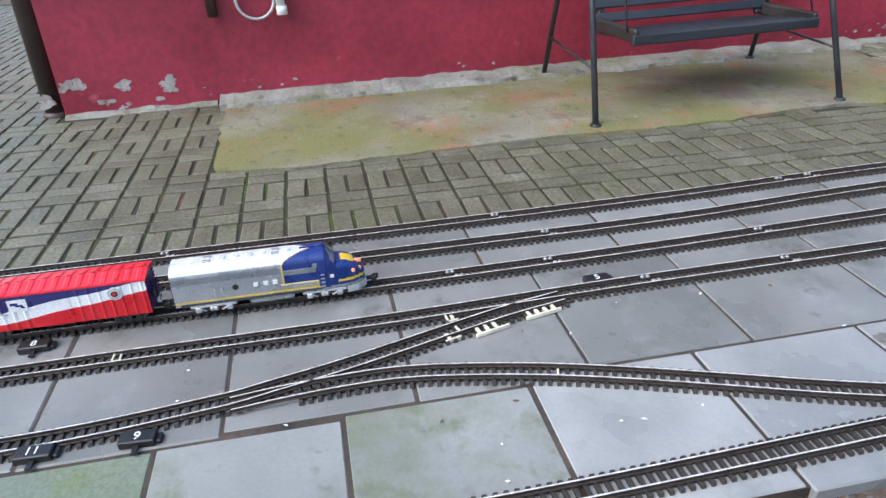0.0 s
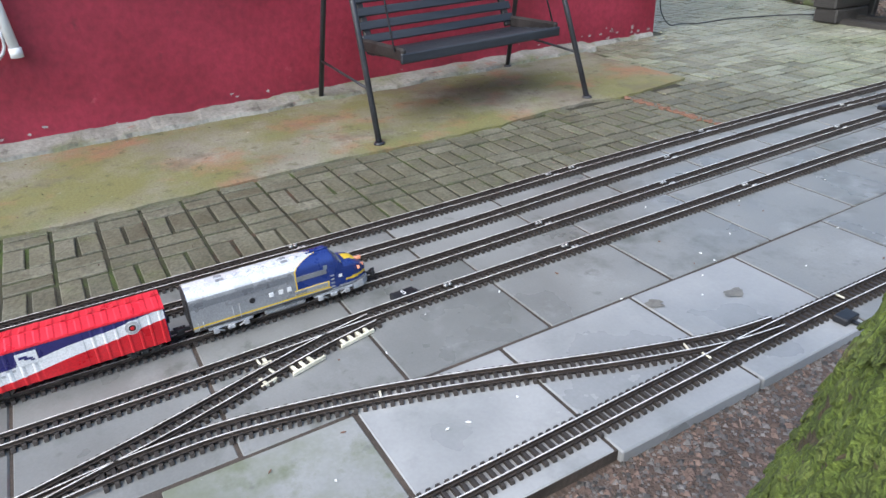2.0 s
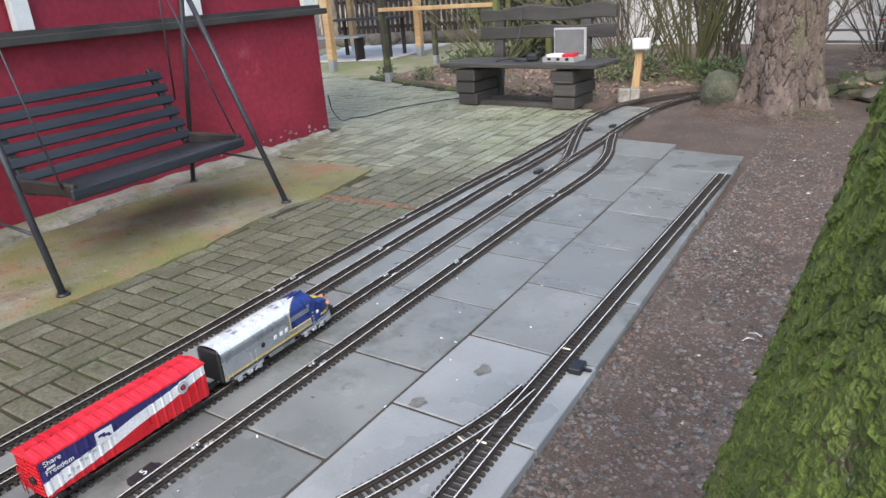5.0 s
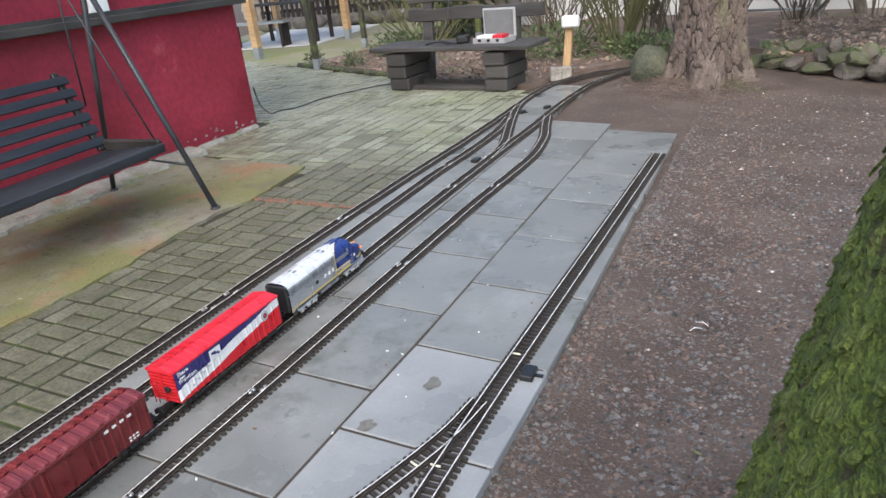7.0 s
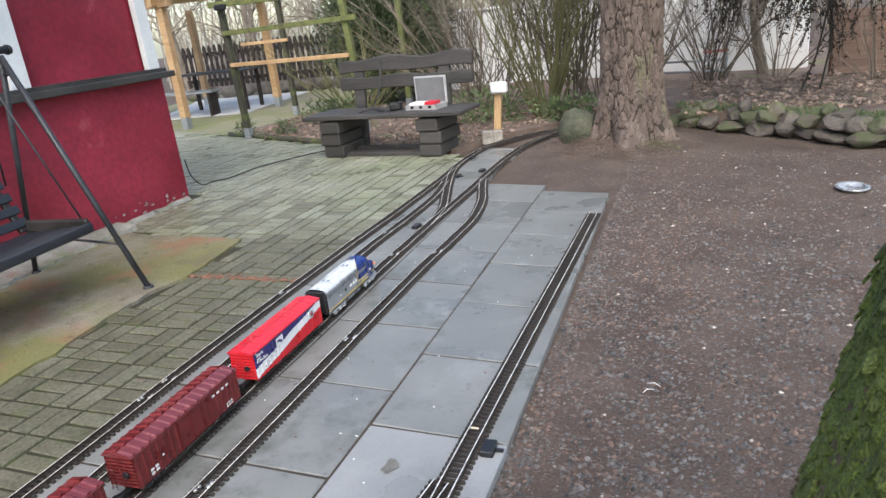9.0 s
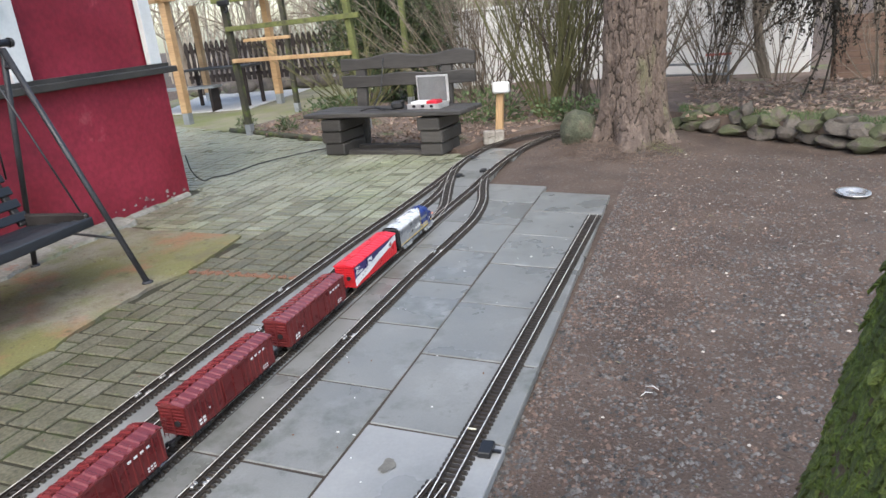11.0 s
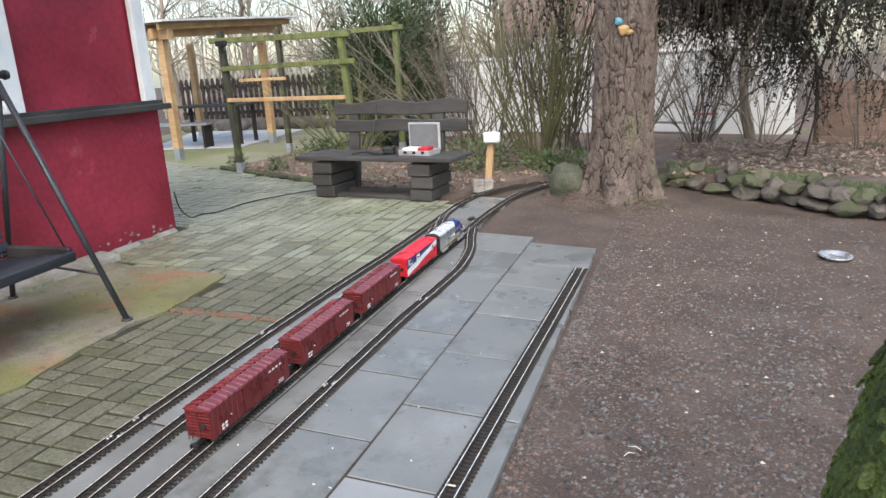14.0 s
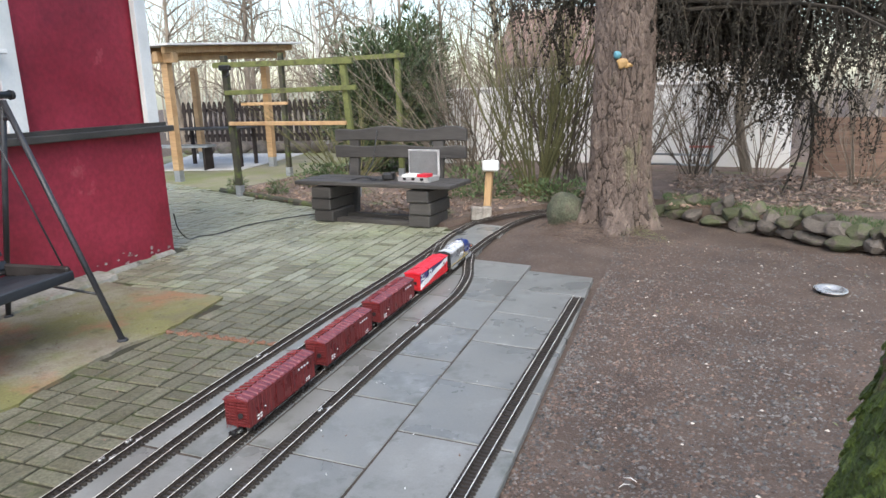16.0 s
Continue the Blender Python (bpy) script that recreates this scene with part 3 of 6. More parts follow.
trunk("spruce_tree", "large spruce trunk with furrowed brown bark", (0.44, 4.75, -0.02), (0.475, 4.8, 3.2), 0.27, 0.245, 0.22, 3.2, M_bark, M_barkgap_shade, 3, 300, 380, 0.05, 3.4, 0.021, 0.16)
mossy = trunk("mossy_tree", "leaning tree trunk covered in bright green moss", (1.246, -1.375, -0.02), (1.246 + 0.215 * 2.6, -1.33, 2.6), 0.328, 0.328, 0.10, 2.6, M_moss, M_mossgap, 8, 560, 560, 0.022, 1.6, 0.0055, 0.1)
rnd = random.Random(19)
core = [v.co.copy() for v in mossy.children[0].data.vertices]
V, F = [], []
for _ in range(17000):                                # loose scales that stand off at their lower edge
    k = 560 * rnd.randrange(8, 550) + rnd.randrange(3, 556)
    p, up = core[k], (core[k + 560 * 5] - core[k]).normalized()
    side = (core[k + 3] - core[k - 3]).normalized()
    out = side.cross(up).normalized()
    w, h, lift = 0.016 * rnd.uniform(0.4, 1.3), 0.02 * rnd.uniform(0.4, 1.4), 0.0032 * rnd.uniform(0.4, 1.5)
    m, o, twist = rnd.choice((6, 7, 8)), len(V), rnd.uniform(-0.5, 0.5)
    for e, t in ((1.0, -0.0025), (0.85, 0.0)):
        for i in range(m):
            b = i * math.tau / m + twist
            r = rnd.uniform(0.65, 1.15) * e
            u, v = 0.5 * w * math.cos(b) * r, 0.5 * h * math.sin(b) * r
            V.append(tuple(p + side * u + up * v + out * (t + (0.5 - v / h) * lift)))
    F.append(tuple(o + m + i for i in range(m)))
    F += [(o + i, o + (i + 1) % m, o + m + (i + 1) % m, o + m + i) for i in range(m)]
me = bpy.data.meshes.new("bark_scale")
me.from_pydata(V, [], F)
me.materials.append(M_moss_scale)
tagged(new("bark_scale", me), "loose mossy bark scales", kind="stuff").parent = mossy


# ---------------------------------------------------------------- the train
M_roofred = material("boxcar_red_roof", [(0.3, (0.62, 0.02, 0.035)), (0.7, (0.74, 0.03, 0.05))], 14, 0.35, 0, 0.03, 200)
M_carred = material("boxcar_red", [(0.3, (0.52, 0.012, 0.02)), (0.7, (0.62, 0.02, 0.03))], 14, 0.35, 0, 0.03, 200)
M_carblue = material("boxcar_blue", [(0.3, (0.022, 0.02, 0.11)), (0.7, (0.035, 0.032, 0.15))], 14, 0.35, 0, 0.03, 200)
M_carwhite = material("boxcar_white", [(0.3, (0.68, 0.69, 0.71)), (0.7, (0.8, 0.8, 0.8))], 14, 0.4, 0, 0.03, 200)
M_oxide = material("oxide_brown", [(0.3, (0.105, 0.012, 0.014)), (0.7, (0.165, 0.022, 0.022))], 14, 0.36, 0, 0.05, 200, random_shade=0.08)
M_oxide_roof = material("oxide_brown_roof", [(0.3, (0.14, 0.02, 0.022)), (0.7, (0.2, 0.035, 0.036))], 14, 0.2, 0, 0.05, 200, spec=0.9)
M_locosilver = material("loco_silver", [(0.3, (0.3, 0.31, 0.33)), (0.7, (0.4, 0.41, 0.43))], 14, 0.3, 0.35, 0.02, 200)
# Roof copy of the silver, near white: sky reflection put into the base colour.
M_locoroof_skylit = material("loco_silver_skylit", [(0.3, (0.68, 0.7, 0.73)), (0.7, (0.78, 0.8, 0.83))], 14, 0.28, 0.25, 0.02, 200)
M_locogrey = material("loco_grey_band", [(0.3, (0.19, 0.2, 0.22)), (0.7, (0.25, 0.26, 0.28))], 14, 0.35, 0.3, 0.02, 200)
M_locoblue = material("loco_blue", [(0.3, (0.012, 0.03, 0.15)), (0.7, (0.02, 0.045, 0.2))], 14, 0.28, 0, 0.02, 200)
M_locoyellow = material("loco_yellow", [(0.3, (0.68, 0.46, 0.03)), (0.7, (0.8, 0.55, 0.05))], 14, 0.35, 0, 0.02, 200)
M_truckgrey = material("truck_grey", [(0.3, (0.42, 0.43, 0.45)), (0.7, (0.56, 0.57, 0.59))], 30, 0.4, 0.4, 0.05, 200)
M_wheel = material("wheel_steel", [(0.3, (0.07, 0.06, 0.055)), (0.7, (0.2, 0.18, 0.17))], 30, 0.4, 0.7, 0.03, 200)
M_pane = plain("loco_window", (0.16, 0.19, 0.23), 0.12)
M_lamp = bpy.data.materials.new("headlight_glow")
M_lamp.use_nodes = True
M_lamp.node_tree.nodes["Principled BSDF"].inputs["Base Color"].default_value = (0.4, 0.16, 0.1, 1)
M_lamp.node_tree.nodes["Principled BSDF"].inputs["Emission Color"].default_value = (1.0, 0.42, 0.25, 1)
M_lamp.node_tree.nodes["Principled BSDF"].inputs["Emission Strength"].default_value = 0.25


def wheelset(bm, y, r=0.016):
    for s in (-1, 1):
        rod(bm, [(s * 0.0285, y, r), (s * 0.0225, y, r)], r, 20)
        rod(bm, [(s * 0.0225, y, r), (s * 0.0205, y, r)], r + 0.0025, 20)
    rod(bm, [(-0.04, y, r), (0.04, y, r)], 0.0035, 8)


def truck(parent, y, mat, axles, half, out=0.0):
    """A bogie with its side frames, bolster, springs and wheelsets."""
    bm = bmesh.new()
    for s in (-1, 1):
        box(bm, (s * (0.043 + out), y, 0.027), (0.007, 2 * half * 0.9, 0.009), bevel=0.0015)
        for a in axles:
            box(bm, (s * (0.044 + out), y + a, 0.0165), (0.011, 0.017, 0.016), bevel=0.002)
        box(bm, (s * (0.0445 + out), y, 0.0175), (0.008, 0.024, 0.014), bevel=0.002)
        for k in (-1, 1):
            rod(bm, [(s * (0.0455 + out), y + k * (half * 0.72), 0.025), (s * (0.0455 + out), y + k * (half * 0.3), 0.011)], 0.003, 6)
            rod(bm, [(s * (0.047 + out), y + k * 0.007, 0.012), (s * (0.047 + out), y + k * 0.007, 0.023)], 0.0035, 8)
    box(bm, (0, y, 0.026), (0.084, 0.02, 0.01))
    t = part("bogie", bm, mat, parent, "model bogie with side frames")
    for a in axles:
        bm = bmesh.new()
        wheelset(bm, y + a)
        part("wheelset", bm, M_wheel, t)


def coupler(parent, y, way):
    bm = bmesh.new()
    box(bm, (0, y + way * 0.012, 0.024), (0.012, 0.04, 0.01), bevel=0.001)
    box(bm, (0.004, y + way * 0.037, 0.024), (0.02, 0.016, 0.02), bevel=0.003)
    box(bm, (-0.009, y + way * 0.043, 0.024), (0.006, 0.016, 0.018), bevel=0.002)
    part("coupler", bm, M_black, parent, "black knuckle coupler")


def side_panel(bm, sx, half, z0, z1, x, cuts, ribs, rib_w, rib_d, door):
    """One corrugated car side. cuts: functions of u (0 rear, 1 front) for the heights where the colour changes."""
    cols = []
    n = 160
    marks = set()
    for k in range(n + 1):
        marks.add(round(k / n, 5))
    for u in sorted(marks):
        y = -half + 2 * half * u
        out = 0.0
        for r in ribs:
            d = abs(y - r)
            if d < rib_w:
                out = max(out, rib_d * min(1, (rib_w - d) / (0.4 * rib_w)))
        if door[0] < y < door[1]:
            out = rib_d * 0.55
        hs = [0.0] + [min(0.999, max(0.001, c(u))) for c in cuts] + [1.0]
        cols.append([bm.verts.new((sx * (x + out), y, z0 + (z1 - z0) * h)) for h in hs])
    for a, b in zip(cols, cols[1:]):
        for k in range(len(a) - 1):
            q = (a[k], b[k], b[k + 1], a[k + 1]) if sx > 0 else (a[k], a[k + 1], b[k + 1], b[k])
            bm.faces.new(q).material_index = k


def bars(parent, sx, x, items, mat, name="lettering"):
    """Small painted strips on a side: (y, z, length, height)."""
    for y, z, l, h in items:
        bm = bmesh.new()
        box(bm, (sx * x, y, z), (0.0012, l, h))
        part(name, bm, mat, parent)


def letters(parent, text, size, m, mat):
    c = bpy.data.curves.new("lettering", "FONT")
    c.body, c.size, c.extrude = text, size, 0.0006
    tmp = bpy.data.objects.new("lettering", c)
    scene.collection.objects.link(tmp)
    me = bpy.data.meshes.new_from_object(tmp.evaluated_get(bpy.context.evaluated_depsgraph_get()))
    bpy.data.objects.remove(tmp)
    me.materials.clear()
    me.materials.append(mat)
    ob = new("lettering", me)
    ob.parent, ob.matrix_basis = parent, m
    return ob


HALF, CW, Z0, Z1, ZR = 0.263, 0.0555, 0.033, 0.146, 0.158


def boxcar(kind):
    red = kind == "red"
    body_m = M_carred if red else M_oxide
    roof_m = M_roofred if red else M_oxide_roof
    ob = thing("boxcar", "red, white and blue model boxcar with a red roof" if red else "oxide-brown model boxcar with a ribbed roof", "model wagon", group="freight wagons of the model train")
    bm = bmesh.new()
    box(bm, (0, 0, (Z0 + Z1) / 2), (2 * CW - 0.002, 2 * HALF - 0.004, Z1 - Z0))
    part("shell", bm, body_m, ob)
    lift = 0.0006 if red else 0.0026
    ribs = [-0.25 + 0.0295 * k for k in range(18)]
    door = (-0.06, 0.05)
    ribs = [r for r in ribs if not door[0] - 0.006 < r < door[1] + 0.006]
    wave = lambda u: 0.02 * math.sin(u * 15)
    for sx in (-1, 1):
        bm = bmesh.new()
        if red:
            lo, hi = (lambda u: 0.05 + 0.62 * u + wave(u) * 0.8), (lambda u: min(0.98, 0.40 + 0.56 * u + wave(u)))
            side_panel(bm, sx, HALF, Z0, Z1, CW, [lo, hi], ribs, 0.005, 0.0022, door)
            part("side", bm, [M_carred, M_carwhite, M_carblue], ob, "side with blue, white and red bands")
        else:
            side_panel(bm, sx, HALF, Z0, Z1, CW, [lambda u: 0.06], ribs, 0.005, 0.0022, door)
            part("side", bm, M_oxide, ob, "ribbed brown side with a sliding door")
        if red:
            continue
        bm = bmesh.new()
        for y in (door[0] - 0.003, door[1] + 0.003, -0.005):
            box(bm, (sx * (CW + 0.0025), y, (Z0 + Z1) / 2), (0.003, 0.003, Z1 - Z0 - 0.012))
        for z in (Z0 + 0.006, Z1 - 0.006):
            box(bm, (sx * (CW + 0.0025), 0.02, z), (0.0036, 0.2, 0.003))
        part("door_track", bm, M_oxide, ob)
    # roof, peaked along its length, with cross ribs
    bm = bmesh.new()
    w = CW + 0.003
    pr = [(-w, Z1 - 0.004), (-w, Z1 + 0.002), (0, ZR), (w, Z1 + 0.002), (w, Z1 - 0.004)]
    a = [bm.verts.new((x, -HALF - 0.004, z)) for x, z in pr]
    b = [bm.verts.new((x, HALF + 0.004, z)) for x, z in pr]
    for k in range(4):
        bm.faces.new((a[k], b[k], b[k + 1], a[k + 1]))
    bm.faces.new(a), bm.faces.new(b[::-1])
    bmesh.ops.recalc_face_normals(bm, faces=bm.faces)
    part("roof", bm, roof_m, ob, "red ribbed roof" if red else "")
    for k in range(16):
        y = -0.25 + 0.0333 * k
        bm = bmesh.new()
        for s in (-1, 1):
            r0, r1 = Vector((s * 0.004, y, ZR + 0.0012)), Vector((s * (w - 0.003), y, Z1 + 0.0035))
            d = (r1 - r0).normalized()
            nrm = Vector((-d.z, 0, d.x)) if s > 0 else Vector((d.z, 0, -d.x))
            q = [bm.verts.new(p + Vector((0, o, 0)) + nrm * h) for p in (r0, r1) for o, h in ((-0.010, -0.0015), (-0.005, lift), (0.005, lift), (0.010, -0.0015))]
            for i in range(3):
                bm.faces.new((q[i], q[i + 1], q[i + 5], q[i + 4]) if s < 0 else (q[i], q[i + 4], q[i + 5], q[i + 1]))
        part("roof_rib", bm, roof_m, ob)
    for s in (-1, 1):
        bm = bmesh.new()
        box(bm, (0, s * (HALF + 0.001), (Z0 + Z1) / 2), (0.006, 0.008, Z1 - Z0))
        end = part("end_panel", bm, (M_carblue if s > 0 else M_carred) if red else M_oxide, ob, "corrugated end")
        for k in range(9):
            bm = bmesh.new()
            box(bm, (0, s * (HALF + 0.0015), Z0 + 0.008 + 0.0125 * k), (2 * CW - 0.008, 0.005, 0.0065), bevel=0.0018)
            part("end_rib", bm, (M_carblue if s > 0 else M_carred) if red else M_oxide, end)
        bm = bmesh.new()
        for k in range(4):
            rod(bm, [(-0.048 + 0.0, s * (HALF + 0.007), Z0 + 0.02 * k), (-0.03, s * (HALF + 0.007), Z0 + 0.02 * k)], 0.0012, 5)
        rod(bm, [(-0.048, s * (HALF + 0.007), Z0 - 0.01), (-0.048, s * (HALF + 0.007), Z0 + 0.07)], 0.0012, 5)
        rod(bm, [(-0.03, s * (HALF + 0.007), Z0 - 0.01), (-0.03, s * (HALF + 0.007), Z0 + 0.07)], 0.0012, 5)
        part("ladder", bm, (M_carblue if s > 0 else M_carred) if red else M_oxide, ob)
        bm = bmesh.new()
        rod(bm, [(0.022, s * (HALF + 0.005), 0.085), (0.022, s * (HALF + 0.011), 0.085)], 0.011, 14)
        part("brake_wheel", bm, M_black, ob, "small black brake wheel")
        coupler(ob, s * HALF, s)
        truck(ob, s * 0.19, M_black, (-0.031, 0.031), 0.05)
    bm = bmesh.new()
    box(bm, (0, 0, 0.027), (0.02, 2 * HALF - 0.01, 0.012))
    for y in (-0.1, -0.03, 0.04, 0.11):
        box(bm, (0, y, 0.028), (0.1, 0.008, 0.008))
    rod(bm, [(0.03, -0.03, 0.022), (0.03, 0.03, 0.022)], 0.008, 10)
    part("underframe", bm, M_black, ob)
    if red:
        for sx in (-1, 1):
            bm = bmesh.new()
            box(bm, (sx * (CW + 0.003), -0.085, 0.113), (0.0015, 0.05, 0.037))
            pic = part("emblem_panel", bm, M_carwhite, ob, "white square picture panel")
            bm = bmesh.new()
            for i, (dy, dz, l, h) in enumerate(((-0.008, 0.004, 0.02, 0.008), (0.004, -0.002, 0.02, 0.006), (0.013, -0.008, 0.01, 0.004))):
                box(bm, (sx * (CW + 0.0042), -0.085 + dy, 0.114 + dz), (0.001, l, h))
            part("emblem", bm, M_carblue, pic, "plain dark emblem shape")
            bm = bmesh.new()
            rod(bm, [(sx * (CW + 0.001), 0.175, 0.112), (sx * (CW + 0.0035), 0.175, 0.112)], 0.021, 24)
            disc = part("round_emblem", bm, M_carwhite, ob, "round white emblem with a dark ring")
            for r, mt, o in ((0.019, M_truckgrey, 0.0042), (0.0115, M_carwhite, 0.0048), (0.010, M_black, 0.0054), (0.0055, M_carred, 0.006)):
                bm = bmesh.new()
                rod(bm, [(sx * (CW + 0.003), 0.175, 0.112), (sx * (CW + o), 0.175, 0.112)], r, 24)
                part("ring", bm, mt, disc)
            turn = pose(sx * (CW + 0.003), -0.252 if sx > 0 else -0.15, 0.124, 90, 0, 90 * sx)
            letters(ob, "Share", 0.021, turn, M_carwhite)
            letters(ob, "Freedom", 0.021, turn @ pose(0, -0.027, 0), M_carwhite)
            bars(ob, sx, CW + 0.003, [(-0.235 if sx > 0 else -0.17, 0.114, 0.022, 0.006)], M_carwhite)
            bars(ob, sx, CW + 0.003, [(-0.2 + 0.013 * k, 0.062 + 0.004 * k + 0.009 * (k % 2), 0.009, 0.006) for k in range(11)], M_truckgrey)
    else:
        for sx in (-1, 1):
            bars(ob, sx, CW + 0.003, [(-0.205 + 0.02 * a, 0.062 - 0.013 * b, 0.013, 0.008) for a in (0, 1) for b in (0, 1)]
                 + [(0.12 + 0.026 * k, 0.122, 0.014, 0.008) for k in range(4)]
                 + [(0.18 + 0.013 * a, 0.055 - 0.01 * b, 0.008, 0.005) for a in range(3) for b in range(2)] + [(-0.15, 0.078, 0.007, 0.006)], M_carwhite)
    return ob


def locomotive():
    ob = thing("diesel_locomotive", "silver and blue model diesel locomotive with yellow trim", "model locomotive")
    L0, L1 = -0.285, 0.268
    bm = bmesh.new()
    n, steps = 72, 280
    rows, keys = [], []

    def section(y):
        """Half width, height of the eave and of the roof."""
        if y < 0.165:
            return 0.0555, 0.128, 0.158
        if y < 0.198:                                 # windscreen
            k = (y - 0.165) / 0.033
            return 0.0555 - 0.004 * k, 0.128 - 0.028 * k, 0.158 - 0.043 * k ** 1.2
        k = (y - 0.198) / (L1 - 0.198)
        return 0.0515 * math.sqrt(max(0.04, 1 - 0.62 * k ** 2.2)), 0.100 - 0.018 * k ** 2, 0.115 - 0.03 * k ** 3

    def ring(y, shrink=1.0):
        hw, ev, rf = section(y)
        out = []
        half = n // 2
        for i in range(n + 1):
            u = i / n * 2 - 1
            s, a = (1 if u > 0 else -1), abs(u)
            if a > 0.5:                               # side, from eave down
                k = (a - 0.5) / 0.5
                x, z = hw, ev + (0.035 - ev) * k
            else:                                     # roof arc
                t = a / 0.5 * math.pi / 2
                x, z = hw * math.sin(t) ** 0.8, ev + (rf - ev) * math.cos(t) ** 0.75
            out.append(Vector((s * x * shrink, y, 0.03 + (z - 0.03) * (0.35 + 0.65 * shrink))))
        return out

    ys = [L0 + (L1 - L0) * k / steps for k in range(steps + 1)]
    for y in ys:
        rows.append([bm.verts.new(p) for p in ring(y)])
    rows.append([bm.verts.new(p + Vector((0, 0.012, 0))) for p in ring(L1, 0.75)])
    rows.append([bm.verts.new(p + Vector((0, 0.017, 0))) for p in ring(L1, 0.4)])
    for r0, r1 in zip(rows, rows[1:]):
        for k in range(n):
            f = bm.faces.new((r0[k], r0[k + 1], r1[k + 1], r1[k]))
            c = f.calc_center_median()
            x, y, z = abs(c.x), c.y, c.z
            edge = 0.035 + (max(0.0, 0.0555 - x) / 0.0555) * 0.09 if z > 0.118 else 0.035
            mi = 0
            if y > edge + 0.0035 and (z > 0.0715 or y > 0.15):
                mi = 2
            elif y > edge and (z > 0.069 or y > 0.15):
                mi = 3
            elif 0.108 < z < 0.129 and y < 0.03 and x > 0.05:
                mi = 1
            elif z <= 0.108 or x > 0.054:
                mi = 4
            if mi == 2 and y > 0.2 and (0.052 < z < 0.061 or (z > 0.1 and y > 0.212 and x < 0.022)):
                mi = 3
            if z < 0.042 and y > 0.15:
                mi = 4
            if mi == 4 and 0.0465 < z < 0.0495 and y < 0.15:
                mi = 3
            f.material_index = mi
            f.smooth = True
    bm.faces.new(rows[-1][::-1])
    bmesh.ops.recalc_face_normals(bm, faces=bm.faces)
    body = part("body", bm, [M_locoroof_skylit, M_locogrey, M_locoblue, M_locoyellow, M_locosilver], ob)
    bm = bmesh.new()
    box(bm, (0, L0 + 0.001, 0.09), (0.096, 0.012, 0.115), bevel=0.006)
    part("rear_door", bm, M_black, ob, "black open rear gangway")
    for y in (-0.14, -0.1, -0.06, -0.02):
        bm = bmesh.new()
        rod(bm, [(0, y, 0.154), (0, y, 0.1615)], [0.0145, 0.0135], 20)
        rod(bm, [(0, y, 0.1615), (0, y, 0.163)], [0.0045, 0.003], 10)
        part("roof_fan", bm, M_locoroof_skylit, ob, "round silver roof fan")
    bm = bmesh.new()
    rod(bm, [(0, 0.055, 0.155), (0, 0.055, 0.1635)], [0.013, 0.011], 18)
    part("roof_fan", bm, M_locoroof_skylit, ob, "round silver roof fan")
    for y in (-0.18, 0.02):
        bm = bmesh.new()
        for s in (-1, 1):
            box(bm, (s * 0.012, y, 0.1585), (0.01, 0.022, 0.006), bevel=0.001)
        part("exhaust", bm, M_locosilver, ob)
    bm = bmesh.new()
    rod(bm, [(0, 0.125, 0.158), (0, 0.155, 0.162), (0, 0.168, 0.16)], [0.002, 0.003, 0.005], 8)
    box(bm, (0, 0.12, 0.159), (0.006, 0.05, 0.005))
    part("roof_horn", bm, M_locoblue, ob)
    for s in (-1, 1):
        for y in (-0.045, -0.015, 0.012):
            bm = bmesh.new()
            box(bm, (s * 0.0562, y, 0.083), (0.0022, 0.014, 0.015), bevel=0.0006)
            part("side_window", bm, M_carwhite, ob, "small pale square window")
        bm = bmesh.new()
        rod(bm, [(s * 0.055, -0.105, 0.083), (s * 0.0572, -0.105, 0.083)], 0.009, 18)
        part("porthole", bm, M_black, ob, "round dark porthole")
        bm = bmesh.new()
        box(bm, (s * 0.0562, 0.088, 0.108), (0.002, 0.1, 0.017), bevel=0.0005)
        part("grille", bm, M_locogrey, ob, "grey ventilation grille")
        bm = bmesh.new()
        box(bm, (s * 0.0560, 0.085, 0.0625), (0.0022, 0.115, 0.0165), bevel=0.001)
        trim = part("capsule_trim", bm, M_locoyellow, ob, "yellow outline of the side band")
        bm = bmesh.new()
        box(bm, (s * 0.0568, 0.083, 0.0625), (0.0022, 0.111, 0.0125), bevel=0.0008)
        part("band", bm, M_locosilver, trim)
        bm = bmesh.new()
        box(bm, (s * 0.0564, 0.155, 0.085), (0.0016, 0.022, 0.075), bevel=0.0005)
        door = part("cab_door", bm, M_locoblue, ob)
        bm = bmesh.new()
        for k in range(4):
            box(bm, (s * 0.0574, 0.155, 0.048 + 0.013 * k), (0.003, 0.012, 0.005))
        part("step", bm, M_locosilver, door)
        bm = bmesh.new()
        box(bm, (s * 0.056, 0.135, 0.122), (0.0022, 0.013, 0.014), bevel=0.0005)
        part("cab_window", bm, M_pane, ob)
        bm = bmesh.new()
        box(bm, (s * 0.0545, 0.183, 0.078), (0.003, 0.012, 0.011), bevel=0.0005)
        part("number_board", bm, M_carwhite, ob, "small white board")
        bm = bmesh.new()
        q = [Vector((s * 0.008, 0.170, 0.150)), Vector((s * 0.043, 0.168, 0.141)), Vector((s * 0.045, 0.192, 0.117)), Vector((s * 0.008, 0.194, 0.124))]
        up = Vector((0, 0.7, 0.7)) * 0.004
        lo, hi = [bm.verts.new(p) for p in q], [bm.verts.new(p + up) for p in q]
        bm.faces.new(hi)
        for k in range(4):
            bm.faces.new((lo[k], lo[(k + 1) % 4], hi[(k + 1) % 4], hi[k]))
        bmesh.ops.recalc_face_normals(bm, faces=bm.faces)
        part("windscreen", bm, M_pane, ob)
